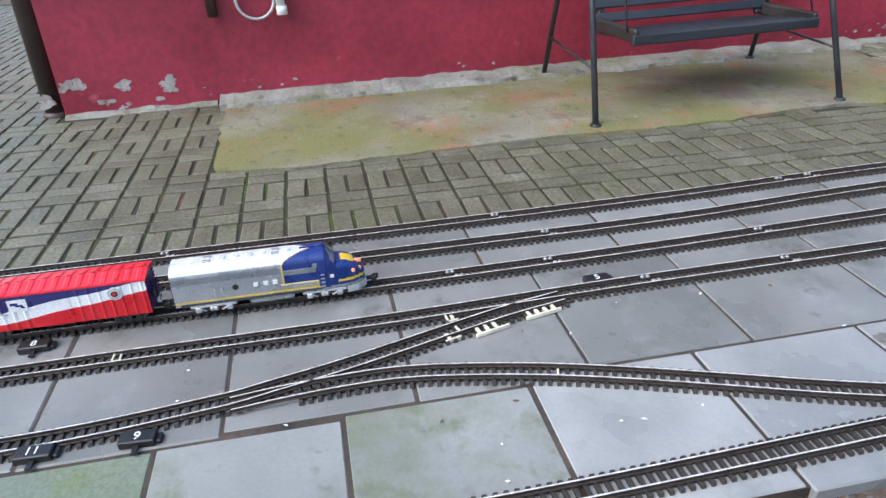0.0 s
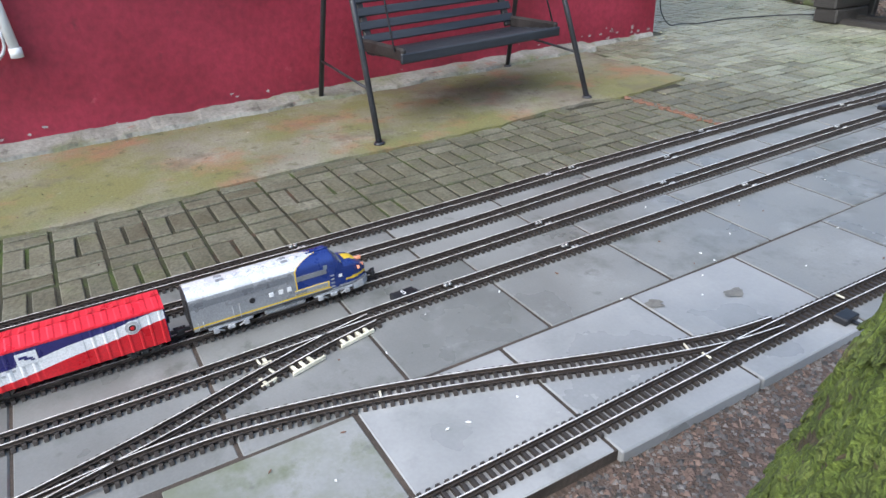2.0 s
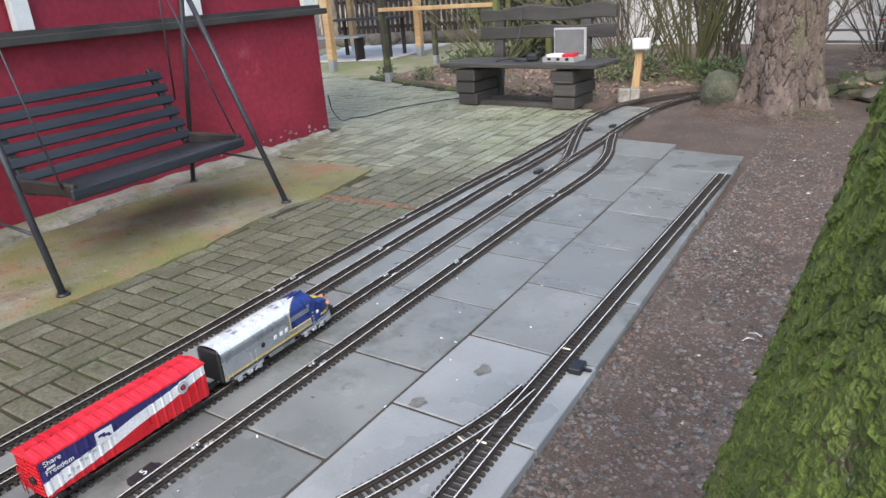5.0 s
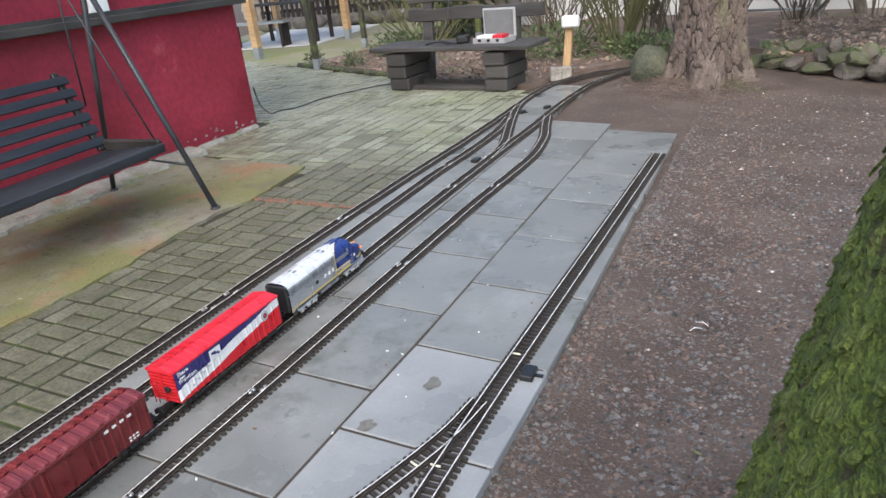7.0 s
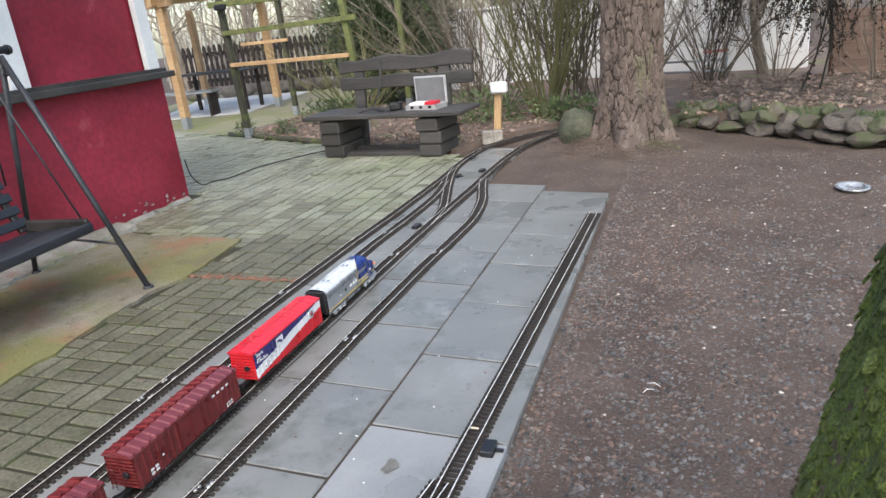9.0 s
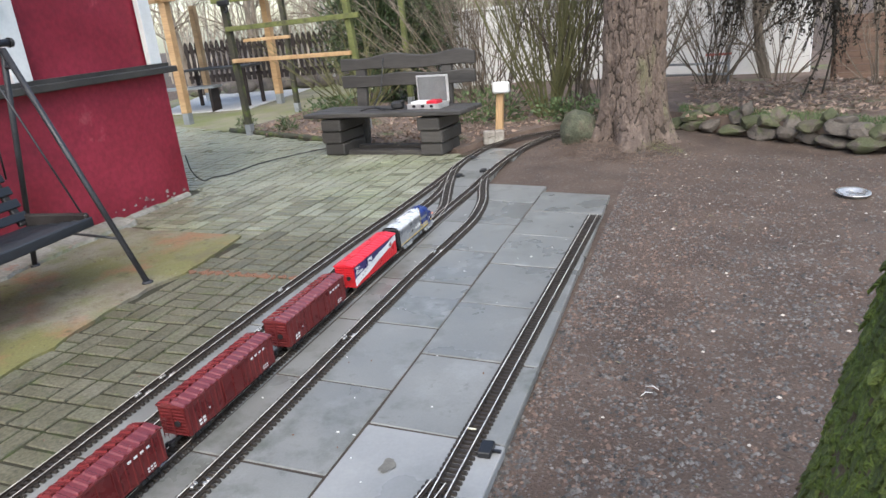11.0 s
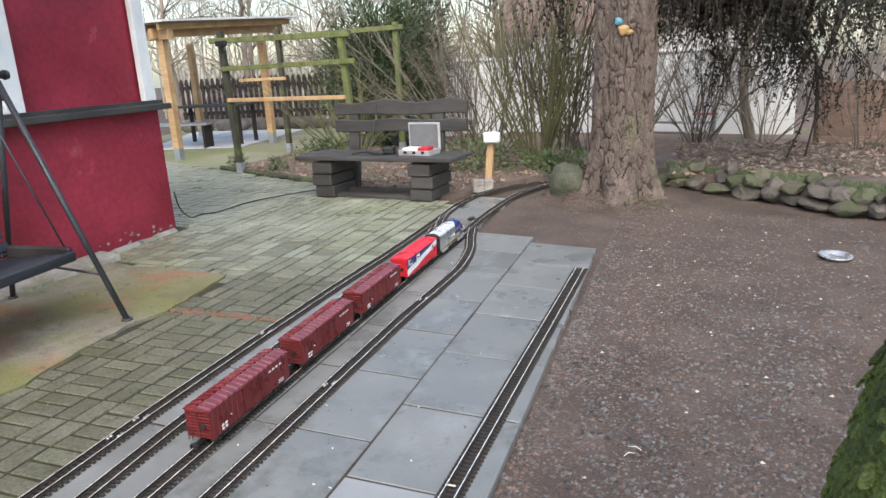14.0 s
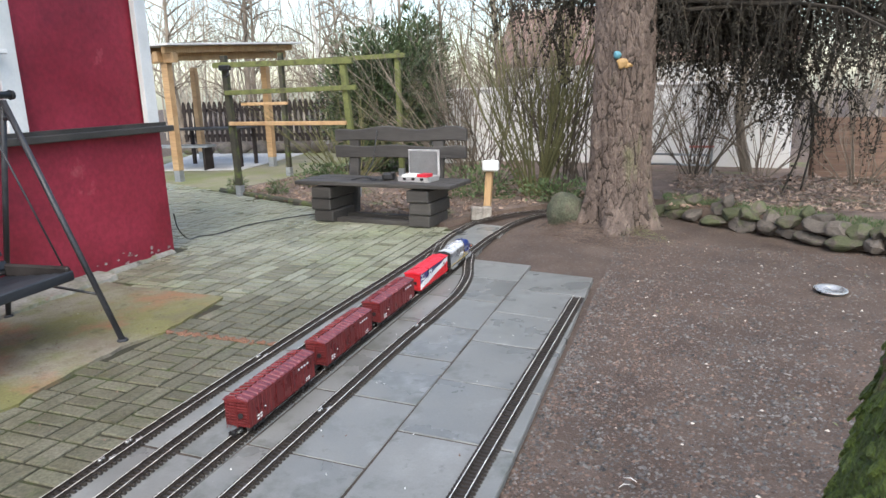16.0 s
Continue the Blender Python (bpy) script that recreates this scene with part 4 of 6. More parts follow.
        for y in (-0.165, -0.145, -0.27, -0.255):
            bm = bmesh.new()
            z1 = 0.085 if y > -0.2 else 0.062
            rod(bm, [(s * 0.056, y, 0.04), (s * 0.0595, y, 0.042), (s * 0.0595, y, z1 - 0.002), (s * 0.056, y, z1)], 0.001, 5)
            part("handrail", bm, M_truckgrey, ob)
        bm = bmesh.new()
        box(bm, (s * 0.0545, -0.06, 0.0395), (0.004, 0.42, 0.006))
        part("sill_stripe", bm, M_ledge, ob)
        bm = bmesh.new()
        rod(bm, [(s * 0.024, 0.255, 0.081), (s * 0.025, 0.2745, 0.0805)], 0.0055, 14)
        part("headlight", bm, M_lamp, ob, "lit headlight")
        bm = bmesh.new()
        rod(bm, [(s * 0.048, 0.245, 0.085), (s * 0.05, 0.253, 0.086)], 0.006, 12)
        part("marker_light", bm, M_lamp, ob, "lit marker light")
    bm = bmesh.new()
    rod(bm, [(0, 0.255, 0.094), (0, 0.277, 0.093)], 0.0065, 16)
    part("headlight", bm, M_lamp, ob, "lit headlight")
    bm = bmesh.new()
    prism(bm, [(-0.05, 0.225), (0.05, 0.225), (0.045, 0.262), (0.018, 0.288), (-0.018, 0.288), (-0.045, 0.262)], 0.010, 0.032)
    part("pilot", bm, M_truckgrey, ob, "silver pilot below the nose")
    bm = bmesh.new()
    box(bm, (0, -0.005, 0.0215), (0.092, 0.135, 0.024), bevel=0.006)
    part("fuel_tank", bm, M_locosilver, ob)
    bm = bmesh.new()
    box(bm, (0, -0.01, 0.032), (0.09, 0.5, 0.01))
    part("underframe", bm, M_black, ob)
    for y in (-0.178, 0.155):
        truck(ob, y, M_truckgrey, (-0.046, 0.046), 0.075, 0.0075)
    coupler(ob, 0.276, 1)
    coupler(ob, L0, -1)
    return ob


loco = locomotive()
car_red = boxcar("red")
car_1 = boxcar("brown")
car_2 = copy_thing(car_1, Matrix())
car_3 = copy_thing(car_1, Matrix())
car_3["label"] = "oxide-brown model boxcar at the tail of the train"

NOSE = [(0, -1.815), (1.5, -1.325), (3.5, -0.66), (5, -0.13), (7.3, 0.66), (8, 0.91), (9.2, 1.36), (11.3, 2.31), (11.9, 2.54), (12.5, 2.74), (13.2, 2.92), (14, 3.09), (14.5, 3.18), (15.2, 3.28), (16, 3.36)]
LINE_C = spline(TRACK_C, 0.01)
OFFSETS = ((loco, -0.305, 0.165), (car_red, -0.92, 0.19), (car_1, -1.56, 0.19), (car_2, -2.2, 0.19), (car_3, -2.84, 0.19))


def on_line(y):
    i = min(range(len(LINE_C)), key=lambda k: abs(LINE_C[k].y - y))
    j = min(i + 1, len(LINE_C) - 1) if LINE_C[i].y <= y else i
    a, b = LINE_C[max(j - 1, 0)], LINE_C[j]
    u = (y - a.y) / max(1e-6, b.y - a.y)
    return a.lerp(b, u)


def motions():
    times = [0.5 * k for k in range(33)]
    ts, ns = [t for t, _ in NOSE], [n for _, n in NOSE]
    for ob, off, wheelbase in OFFSETS:
        rows = []
        for t in times:
            y = float(np.interp(t, ts, ns)) + off
            a, b = on_line(y - wheelbase), on_line(y + wheelbase)
            d = b - a
            c = (a + b) / 2
            rows.append((t, pose(c.x, c.y, RAIL_Z, 0, 0, -math.degrees(math.atan2(d.x, d.y)))))
        walk(ob, rows)


# ---------------------------------------------------------------- apron and brick paving
APRON = [(-3.34, -2.5), (-2.7, -2.46), (-1.76, -2.42), (-1.71, -2.05), (-1.74, -1.5), (-1.775, -0.75), (-1.75, -0.15), (-1.76, 0.2), (-1.81, 0.5), (-1.84, 0.9), (-1.785, 1.16), (-1.82, 1.5), (-1.89, 1.84), (-2.12, 1.85), (-2.68, 1.88), (-3.34, 1.97)]


def inside(poly, x, y):
    c = False
    for (x0, y0), (x1, y1) in zip(poly, poly[1:] + poly[:1]):
        if (y0 > y) != (y1 > y) and x < (x1 - x0) * (y - y0) / (y1 - y0) + x0:
            c = not c
    return c


bm = bmesh.new()
rnd = random.Random(12)
edge = []
for (x0, y0), (x1, y1) in zip(APRON, APRON[1:]):
    k = max(1, int(math.hypot(x1 - x0, y1 - y0) / 0.08))
    for i in range(k):
        u = i / k
        edge.append((x0 + (x1 - x0) * u + rnd.uniform(-0.012, 0.012), y0 + (y1 - y0) * u + rnd.uniform(-0.012, 0.012)))
edge.append(APRON[-1])
prism(bm, edge, -0.05, 0.012)
apron = tagged(part("concrete_apron", bm, M_apron), "stained mossy concrete apron along the red wall", "paving", kind="structure")

paving = thing("brick_paving", "grey-green concrete paving bricks in basket weave", "paving", kind="structure")
bm = bmesh.new()
prism(bm, [(-9, -6.7), (-3.14, -6.7), (-0.955, -6.7), (-0.955, 3.0), (-1.02, 3.6), (-1.02, 4.33), (-3.36, 5.38), (-5.24, 6.23), (-9, 7.3)], -0.06, -0.0065)
part("joint_bed", bm, M_joint, paving, "mossy sand joints")
BL, BW = 0.2, 0.1                                    # brick across the strips
STRIP = 0.177


def brick_mesh(lx, ly):
    vs, fs = [], []
    for z, g, in ((-0.04, 0.0), (-0.003, 0.0), (0.0, 0.0035)):
        x, y = lx / 2 - g, ly / 2 - g
        vs += [(-x, -y, z), (x, -y, z), (x, y, z), (-x, y, z)]
    for r in (0, 4):
        for k in range(4):
            j = (k + 1) % 4
            fs.append((r + k, r + j, r + 4 + j, r + 4 + k))
    fs.append((8, 9, 10, 11))
    return vs, fs


bricks, others = [], []
rnd = random.Random(4)


def lay(x, y, turn):
    if x > (-0.985 if y < 2.9 else -1.03) or inside(APRON, x + 0.02, y) or y > 5.33 - 0.45 * (x + 3.36) or y > 7:
        return
    if x < wall_x(y) + 0.02 and -3.45 < y < 2.96:
        return
    z = rnd.uniform(-0.0025, 0.0025)
    m = Matrix.Translation((x, y, z)) @ Euler((rnd.gauss(0, 0.008), rnd.gauss(0, 0.008), rnd.gauss(0, 0.018))).to_matrix().to_4x4()
    near = x > -1.85 and -2.2 < y < 1.9 or x > -2.4 and -2.65 < y < -2.2
    (bricks if near else others).append((m, turn))


for j in range(-30, 48):                             # strips of paired bricks, the pairs broken now and then
    y = -1.386 + STRIP * (j + 0.5)
    x, pair = -1.18 + (0.2 if j % 2 else 0.0) + 0.8, bool(j % 2)
    while x > -8.6:
        if pair:
            for h in (-1, 1):
                lay(x - BL / 2, y + h * STRIP / 4, 0)
            x -= BL
        else:
            for h in range(2 if rnd.random() < 0.93 or x > -1.0 else 1):
                lay(x - BW / 2, y, 1)
                x -= BW
        pair = not pair
GAP = 0.015
shapes = [brick_mesh(BL - GAP, STRIP / 2 - GAP), brick_mesh(BW - GAP, STRIP - GAP)]
meshes = []
for vs, fs in shapes:
    me = bpy.data.meshes.new("brick")
    me.from_pydata(vs, [], fs)
    me.materials.append(M_brick)
    meshes.append(me)
for m, turn in bricks[:300]:
    ob = new("brick", meshes[turn])
    ob.parent, ob.matrix_basis = paving, m
rest = others + bricks[300:]
# bricks step up to the copies with painted sheen as y grows
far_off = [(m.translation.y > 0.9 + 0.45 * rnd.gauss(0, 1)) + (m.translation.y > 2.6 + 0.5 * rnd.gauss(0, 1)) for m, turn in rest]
for away, mat in enumerate((M_brick_mid, M_brick_sheen, M_brick_far)):
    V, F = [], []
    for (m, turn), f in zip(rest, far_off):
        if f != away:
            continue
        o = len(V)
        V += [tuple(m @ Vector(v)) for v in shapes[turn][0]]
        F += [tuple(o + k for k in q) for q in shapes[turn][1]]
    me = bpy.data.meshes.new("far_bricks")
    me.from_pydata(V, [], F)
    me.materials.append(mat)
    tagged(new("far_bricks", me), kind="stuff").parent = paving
rr = random.Random(8)
for k in range(90):
    l = rr.uniform(0.01, 0.034)
    bm = bmesh.new()
    box(bm, (0, 0, 0), (l, rr.uniform(0.008, 0.024), 0.012), bevel=0.003)
    part("red_chip", bm, M_redline, paving, "crumbled red brick chip", m=pose(rr.uniform(-1.78, -1.04), 1.193 + rr.gauss(0, 0.014), 0.002 + rr.uniform(-0.004, 0.003), rr.uniform(-8, 8), rr.uniform(-8, 8), rr.uniform(0, 180)))

# ---------------------------------------------------------------- point motors
def point_motor(x, y, turn, text="", size=(0.085, 0.042), dark=True):
    ob = thing("point_motor", "black plastic point motor box beside the track", "point motor", pose(x, y, 0, 0, 0, turn), group="point motors")
    bm = bmesh.new()
    box(bm, (0, 0, 0.011), (size[1], size[0], 0.022), bevel=0.003)
    part("case", bm, M_black, ob)
    bm = bmesh.new()
    box(bm, (size[1] / 2 + 0.012, 0, 0.008), (0.03, 0.012, 0.006))
    part("lever", bm, M_black, ob)
    bm = bmesh.new()
    box(bm, (0, size[0] / 2 + 0.005, 0.007), (size[1] * 0.7, 0.014, 0.012), bevel=0.002)
    part("end_cap", bm, M_black, ob)
    if text:
        t = letters(ob, text, 0.036, pose(0.012, -0.010 * len(text), 0.0222, 0, 0, 90), M_white_mark)
    return ob


point_motor(-0.40, -1.105, 2, "5")
point_motor(-0.455, -2.80, 1, "8")
point_motor(0.015, -2.43, -4, "9")
point_motor(0.01, -2.66, -2, "11")
point_motor(0.452, -0.07, 3, "", (0.07, 0.042))
for x, y in ((-0.70, 2.14), (-0.985, 4.2), (-0.875, 3.5), (-0.715, 3.68)):
    point_motor(x, y, 0, "", (0.075, 0.045))

# white worn sleeper ends at the points, rail joiners and clips
def clip(x, y, turn, s, mat, name, label):
    bm = bmesh.new()
    box(bm, (0, 0, 0.0), s, bevel=0.0015)
    tagged(part(name, bm, mat, None, label, m=pose(x, y, 0.012 + s[2] / 2, 0, 0, turn)), category="track clip", group=name)


for x, y, t, l in ((-0.2, -1.62, 16, 0.05), (-0.215, -1.5, 16, 0.11), (-0.262, -1.33, 12, 0.12), (-0.29, -1.6, 6, 0.03)):
    bm = bmesh.new()
    box(bm, (0, 0, 0.006), (0.007, l, 0.012), bevel=0.001)
    n = max(1, int(l / 0.028))
    for k in range(n):
        box(bm, (-0.016, -l / 2 + 0.014 + 0.028 * k, 0.007), (0.026, 0.011, 0.0142), bevel=0.001)
    tagged(part("worn_sleeper_edge", bm, M_tie_white, None, "pale worn sleeper ends of the points", m=pose(x, y, 0, 0, 0, t)), category="track part", group="worn sleepers")
for x, y, t in ((0.022, -1.39, -17), (-0.235, -1.6, 16), (-0.3, -1.62, 5), (-0.33, -2.54, 0), (-0.335, -2.56, 0), (0.305, -0.575, -22), (0.362, -0.56, 0), (0.375, 0.02, 0)):
    clip(x, y, t, (0.032, 0.006, 0.006), M_tie_white, "rail_spacer", "white plastic spacer between the rails")
rnd = random.Random(2)
for pts, ys in ((TRACK_A, (-2.5, -1.28, 0.1, -0.05, 1.0)), (TRACK_B, (-2.2, -1.15, 0.55, 2.0)), (TRACK_C, (-1.55, -1.2, -0.4, 0.3, 1.6)), (TRACK_D, (-0.95, -0.45, 0.55, 1.65))):
    line = spline(pts, 0.02)
    for y in ys:
        p = min(line, key=lambda q: abs(q.y - y))
        for s in (-1, 1):
            bm = bmesh.new()
            for k in (-1, 1):
                rod(bm, [(s * 0.009, k * 0.008, 0.0), (s * 0.009, k * 0.008, 0.008)], [0.0085, 0.006], 10)
            tagged(part("rail_clamp", bm, M_silver, None, "bright metal rail clamp on the sleepers", m=pose(p.x + s * 0.006, p.y + s * 0.012, 0.013)), category="rail clamp", group="rail clamps")


# ---------------------------------------------------------------- garden swing
def swing():
    ob = thing("garden_swing", "dark steel garden swing with a slatted wooden seat", "garden swing")
    ends = []
    for front, back, apex in (((-1.87, -0.495, 0.012), (-2.97, -0.405, 0.012), (-2.45, -0.40, 1.35)), ((-1.905, 0.98, 0.012), (-2.98, 1.12, 0.012), (-2.45, 0.93, 1.35))):
        for foot in (front, back):
            bm = bmesh.new()
            rod(bm, [foot, apex], 0.0165, 12)
            leg = part("leg", bm, M_steel, ob, "round steel leg")
            bm = bmesh.new()
            rod(bm, [(foot[0], foot[1], 0.01), (foot[0], foot[1], 0.024)], [0.034, 0.026], 12)
            part("foot", bm, M_steel, leg)
        f, b, a = Vector(front), Vector(back), Vector(apex)
        bm = bmesh.new()
        rod(bm, [f.lerp(a, 0.2), b.lerp(a, 0.2)], 0.008, 8)
        part("stretcher", bm, M_steel, ob)
        bm = bmesh.new()
        rod(bm, [f.lerp(a, 0.93), b.lerp(a, 0.93)], 0.012, 8)
        part("clamp_bar", bm, M_steel, ob, "short bar clamping the two legs")
        ends.append(a)
    bm = bmesh.new()
    rod(bm, [ends[0] + Vector((0, -0.05, 0.03)), ends[1] + Vector((0, 0.05, 0.03))], 0.02, 12)
    bar = part("top_bar", bm, M_steel, ob)
    for e, k in ((ends[0], -1), (ends[1], 1)):
        bm = bmesh.new()
        rod(bm, [e + Vector((0, k * 0.045, 0.03)), e + Vector((0, k * 0.065, 0.03))], [0.027, 0.024], 14)
        part("end_cap", bm, M_black, bar, "round black end cap")
    # the hanging seat, swung a little askew
    C = Matrix.Translation((-2.26, 0.29, 0)) @ Matrix.Rotation(radians(5.2), 4, "Z")
    h = 0.585
    for k in range(5):
        bm = bmesh.new()
        box(bm, (0.17 - 0.086 * k, 0, 0.415 - 0.008 * k), (0.078, 2 * h - 0.06, 0.022), bevel=0.004)
        part("seat_slat", bm, M_darkwood, ob, m=C)
    bm = bmesh.new()
    box(bm, (0.215, 0, 0.408), (0.024, 2 * h, 0.055), bevel=0.006)
    part("seat_edge", bm, M_darkwood, ob, m=C)
    for k in range(6):
        z = 0.455 + 0.072 * k
        bm = bmesh.new()
        box(bm, (0, 0, 0), (0.02, 2 * h - 0.03, 0.05), bevel=0.004)
        part("back_slat", bm, M_darkwood, ob, m=C @ pose(-0.2 - 0.42 * (z - 0.42), 0, z, 0, -24, 0))
    for sy in (-1, 1):
        y = sy * (h - 0.025)
        bm = bmesh.new()
        box(bm, (0.0, y, 0.427), (0.44, 0.035, 0.07), bevel=0.01)
        part("side_board", bm, M_blackwood, ob, "dark weathered board at the seat's end", m=C)
        bm = bmesh.new()
        box(bm, (0, 0, 0), (0.03, 0.045, 0.5), bevel=0.006)
        part("back_stile", bm, M_blackwood, ob, m=C @ pose(-0.225 - 0.42 * 0.2, sy * (h - 0.06), 0.63, 0, -24, 0))
        hang = Vector((-2.45, 0.27 + sy * 0.5, 1.38))
        for x, z in ((0.16, 0.44), (-0.3, 0.66)):
            bm = bmesh.new()
            rod(bm, [C @ Vector((x, sy * (h + 0.002), z)), hang], 0.0055, 6)
            part("hanger", bm, M_steel, ob, "thin steel hanging rod")
    return ob


M_blackwood = material("black_wood", [(0.3, (0.014, 0.012, 0.012)), (0.7, (0.032, 0.027, 0.026))], 6, 0.6, 0, 0.3, 60)
swing()

# ---------------------------------------------------------------- pipe, conduit at the wall
M_brownpipe = material("brown_pipe", [(0.3, (0.03, 0.018, 0.015)), (0.7, (0.05, 0.032, 0.028))], 8, 0.45, 0, 0.05, 60)
pipe = thing("down_pipe", "dark brown down pipe at the house corner", "pipe")
bm = bmesh.new()
rod(bm, [(-3.07, -3.465, -0.01), (-3.08, -3.45, 2.6)], 0.07, 20)
part("tube", bm, M_brownpipe, pipe)
bm = bmesh.new()
rod(bm, [(-3.07, -3.465, -0.02), (-3.07, -3.465, 0.03)], [0.09, 0.08], 20)
part("collar", bm, M_brownpipe, pipe)
stub = thing("wall_pipe", "white plastic drain pipe with a cable loop", "pipe")
bm = bmesh.new()
rod(bm, [(WX + 0.075 + 0.05, -2.05, 0.53), (WX + 0.075 + 0.05, -2.07, 0.8), (WX + 0.075 + 0.05, -2.07, 2.4)], 0.026, 14)
rod(bm, [(WX + 0.075 + 0.05, -2.05, 0.51), (WX + 0.075 + 0.05, -2.05, 0.56)], 0.032, 14)
part("tube", bm, M_white, stub)
bm = bmesh.new()
loop = [(WX + 0.075 + 0.03, -2.20 + 0.11 * math.cos(a), 0.60 + 0.11 * math.sin(a)) for a in [math.pi * (1 + k / 10) for k in range(11)]]
rod(bm, [(WX + 0.075 + 0.03, -2.31, 0.75)] + loop + [(WX + 0.075 + 0.03, -2.09, 0.7)], 0.009, 8)
part("cable", bm, M_truckgrey, stub, "grey cable loop")
bm = bmesh.new()
rod(bm, [(WX + 0.075 + 0.04, -2.45, 0.52), (WX + 0.075 + 0.04, -2.46, 1.0)], 0.03, 12)
tagged(part("standpipe", bm, M_brownpipe, None, "brown standpipe stub on the red wall"), category="pipe")


# ---------------------------------------------------------------- heavy timber bench
M_benchwood = material("weathered_beam", [(0.3, (0.032, 0.03, 0.03)), (0.7, (0.075, 0.07, 0.066))], 5, 0.6, 0, 0.5, 50, stretch=(0.15, 1, 1))
bench = thing("timber_bench", "heavy dark timber garden bench with stacked beam legs", "bench", pose(-1.95, 4.62, 0, 0, 0, -5))


def plank(name, x0, x1, y, z, d, h, seed, wavy=0.0):
    bm = bmesh.new()
    n = 14
    rows = []
    r = random.Random(seed)
    ph = r.uniform(0, 6)
    for k in range(n + 1):
        x = x0 + (x1 - x0) * k / n
        up, dn = wavy * math.sin(k * 0.9 + ph), 0.4 * wavy * math.sin(k * 0.7 + ph * 2)
        if k in (0, n):
            up -= wavy
        rows.append([bm.verts.new((x, y + a, z + b)) for a, b in ((-d / 2, -h / 2 + dn), (d / 2, -h / 2 + dn), (d / 2, h / 2 + up), (-d / 2, h / 2 + up))])
    for p, q in zip(rows, rows[1:]):
        for k in range(4):
            bm.faces.new((p[k], q[k], q[(k + 1) % 4], p[(k + 1) % 4]))
    bm.faces.new(rows[0]), bm.faces.new(rows[-1][::-1])
    bmesh.ops.recalc_face_normals(bm, faces=bm.faces)
    bmesh.ops.bevel(bm, geom=[e for e in bm.edges if len(e.link_faces) == 2 and e.calc_face_angle(0) > 0.8], offset=0.008, segments=1, affect="EDGES")
    return part(name, bm, M_benchwood, bench)


for k in range(3):
    plank("seat_plank", -0.93, 0.9, -0.2 + 0.18 * k, 0.425, 0.172, 0.045, k, 0.003)
for s, x in ((-1, -0.62), (1, 0.52)):
    for k in range(3):
        bm = bmesh.new()
        box(bm, (x + 0.02 * (k % 2) * s, -0.01, 0.066 + 0.126 * k), (0.24, 0.44 + 0.03 * k, 0.122), bevel=0.012)
        part("leg_beam", bm, M_benchwood, bench)
    bm = bmesh.new()
    box(bm, (x - s * 0.05, 0.3, 0.46), (0.12, 0.06, 0.9), pose(0, 0, 0, -7, 0, 0), bevel=0.008)
    part("back_post", bm, M_benchwood, bench)
plank("back_plank", -0.8, 0.8, 0.36, 0.70, 0.05, 0.13, 7, 0.012)
plank("back_plank", -0.81, 0.8, 0.385, 0.885, 0.05, 0.14, 9, 0.022)
bm = bmesh.new()
box(bm, (-0.05, 0.1, 0.03), (1.0, 0.09, 0.06), bevel=0.006)
part("stretcher", bm, M_benchwood, bench)
bm = bmesh.new()
box(bm, (-0.05, -0.1, 0.015), (1.02, 0.12, 0.05), bevel=0.006)
part("stretcher", bm, M_benchwood, bench)

# case with a controller on the bench
M_alu = material("case_aluminium", [(0.3, (0.55, 0.56, 0.57)), (0.7, (0.68, 0.69, 0.7))], 20, 0.4, 0.5, 0.05, 100)
M_foam = plain("grey_foam", (0.16, 0.165, 0.17), 0.9)
M_redplastic = plain("red_plastic", (0.55, 0.02, 0.04), 0.35)
SEAT = 0.448
case = thing("equipment_case", "open aluminium case with a grey foam lid", "case", pose(-1.52, 4.55, SEAT, 0, 0, -8))
bm = bmesh.new()
box(bm, (0, 0, 0.012), (0.36, 0.22, 0.024), bevel=0.003)
for s in (-1, 1):
    box(bm, (s * 0.177, 0, 0.035), (0.006, 0.22, 0.03))
    box(bm, (0, s * 0.107, 0.035), (0.36, 0.006, 0.03))
part("tray", bm, M_alu, case)
bm = bmesh.new()
box(bm, (0, 0.12, 0.17), (0.36, 0.02, 0.27), bevel=0.003)
lid = part("lid", bm, M_alu, case)
bm = bmesh.new()
box(bm, (0, 0.108, 0.17), (0.32, 0.012, 0.235))
part("lining", bm, M_foam, lid, "dark grey foam lining")
for x in (-0.1, 0, 0.1):
    bm = bmesh.new()
    box(bm, (x, -0.114, 0.03), (0.035, 0.008, 0.025), bevel=0.002)
    part("latch", bm, M_black, case)
bm = bmesh.new()
box(bm, (-0.06, -0.02, 0.055), (0.17, 0.15, 0.03), bevel=0.004)
tagged(part("white_controller", bm, M_white_mark, None, "white controller box lying in the open case", m=pose(-1.52, 4.55, SEAT, 0, 0, -8)), category="controller")
bm = bmesh.new()
box(bm, (0.085, -0.02, 0.06), (0.11, 0.14, 0.035), bevel=0.006)
tagged(part("red_controller", bm, M_redplastic, None, "red controller box lying in the open case", m=pose(-1.52, 4.55, SEAT, 0, 0, -8)), category="controller")
bm = bmesh.new()
box(bm, (0, 0, 0.04), (0.13, 0.11, 0.08), bevel=0.02)
box(bm, (0.05, -0.03, 0.075), (0.05, 0.05, 0.03), bevel=0.01)
bag = tagged(part("camera_bag", bm, M_black, None, "small black bag lying on the bench", m=pose(-1.85, 4.55, SEAT, 0, 0, 15)), category="bag")
bm = bmesh.new()
rnd = random.Random(9)
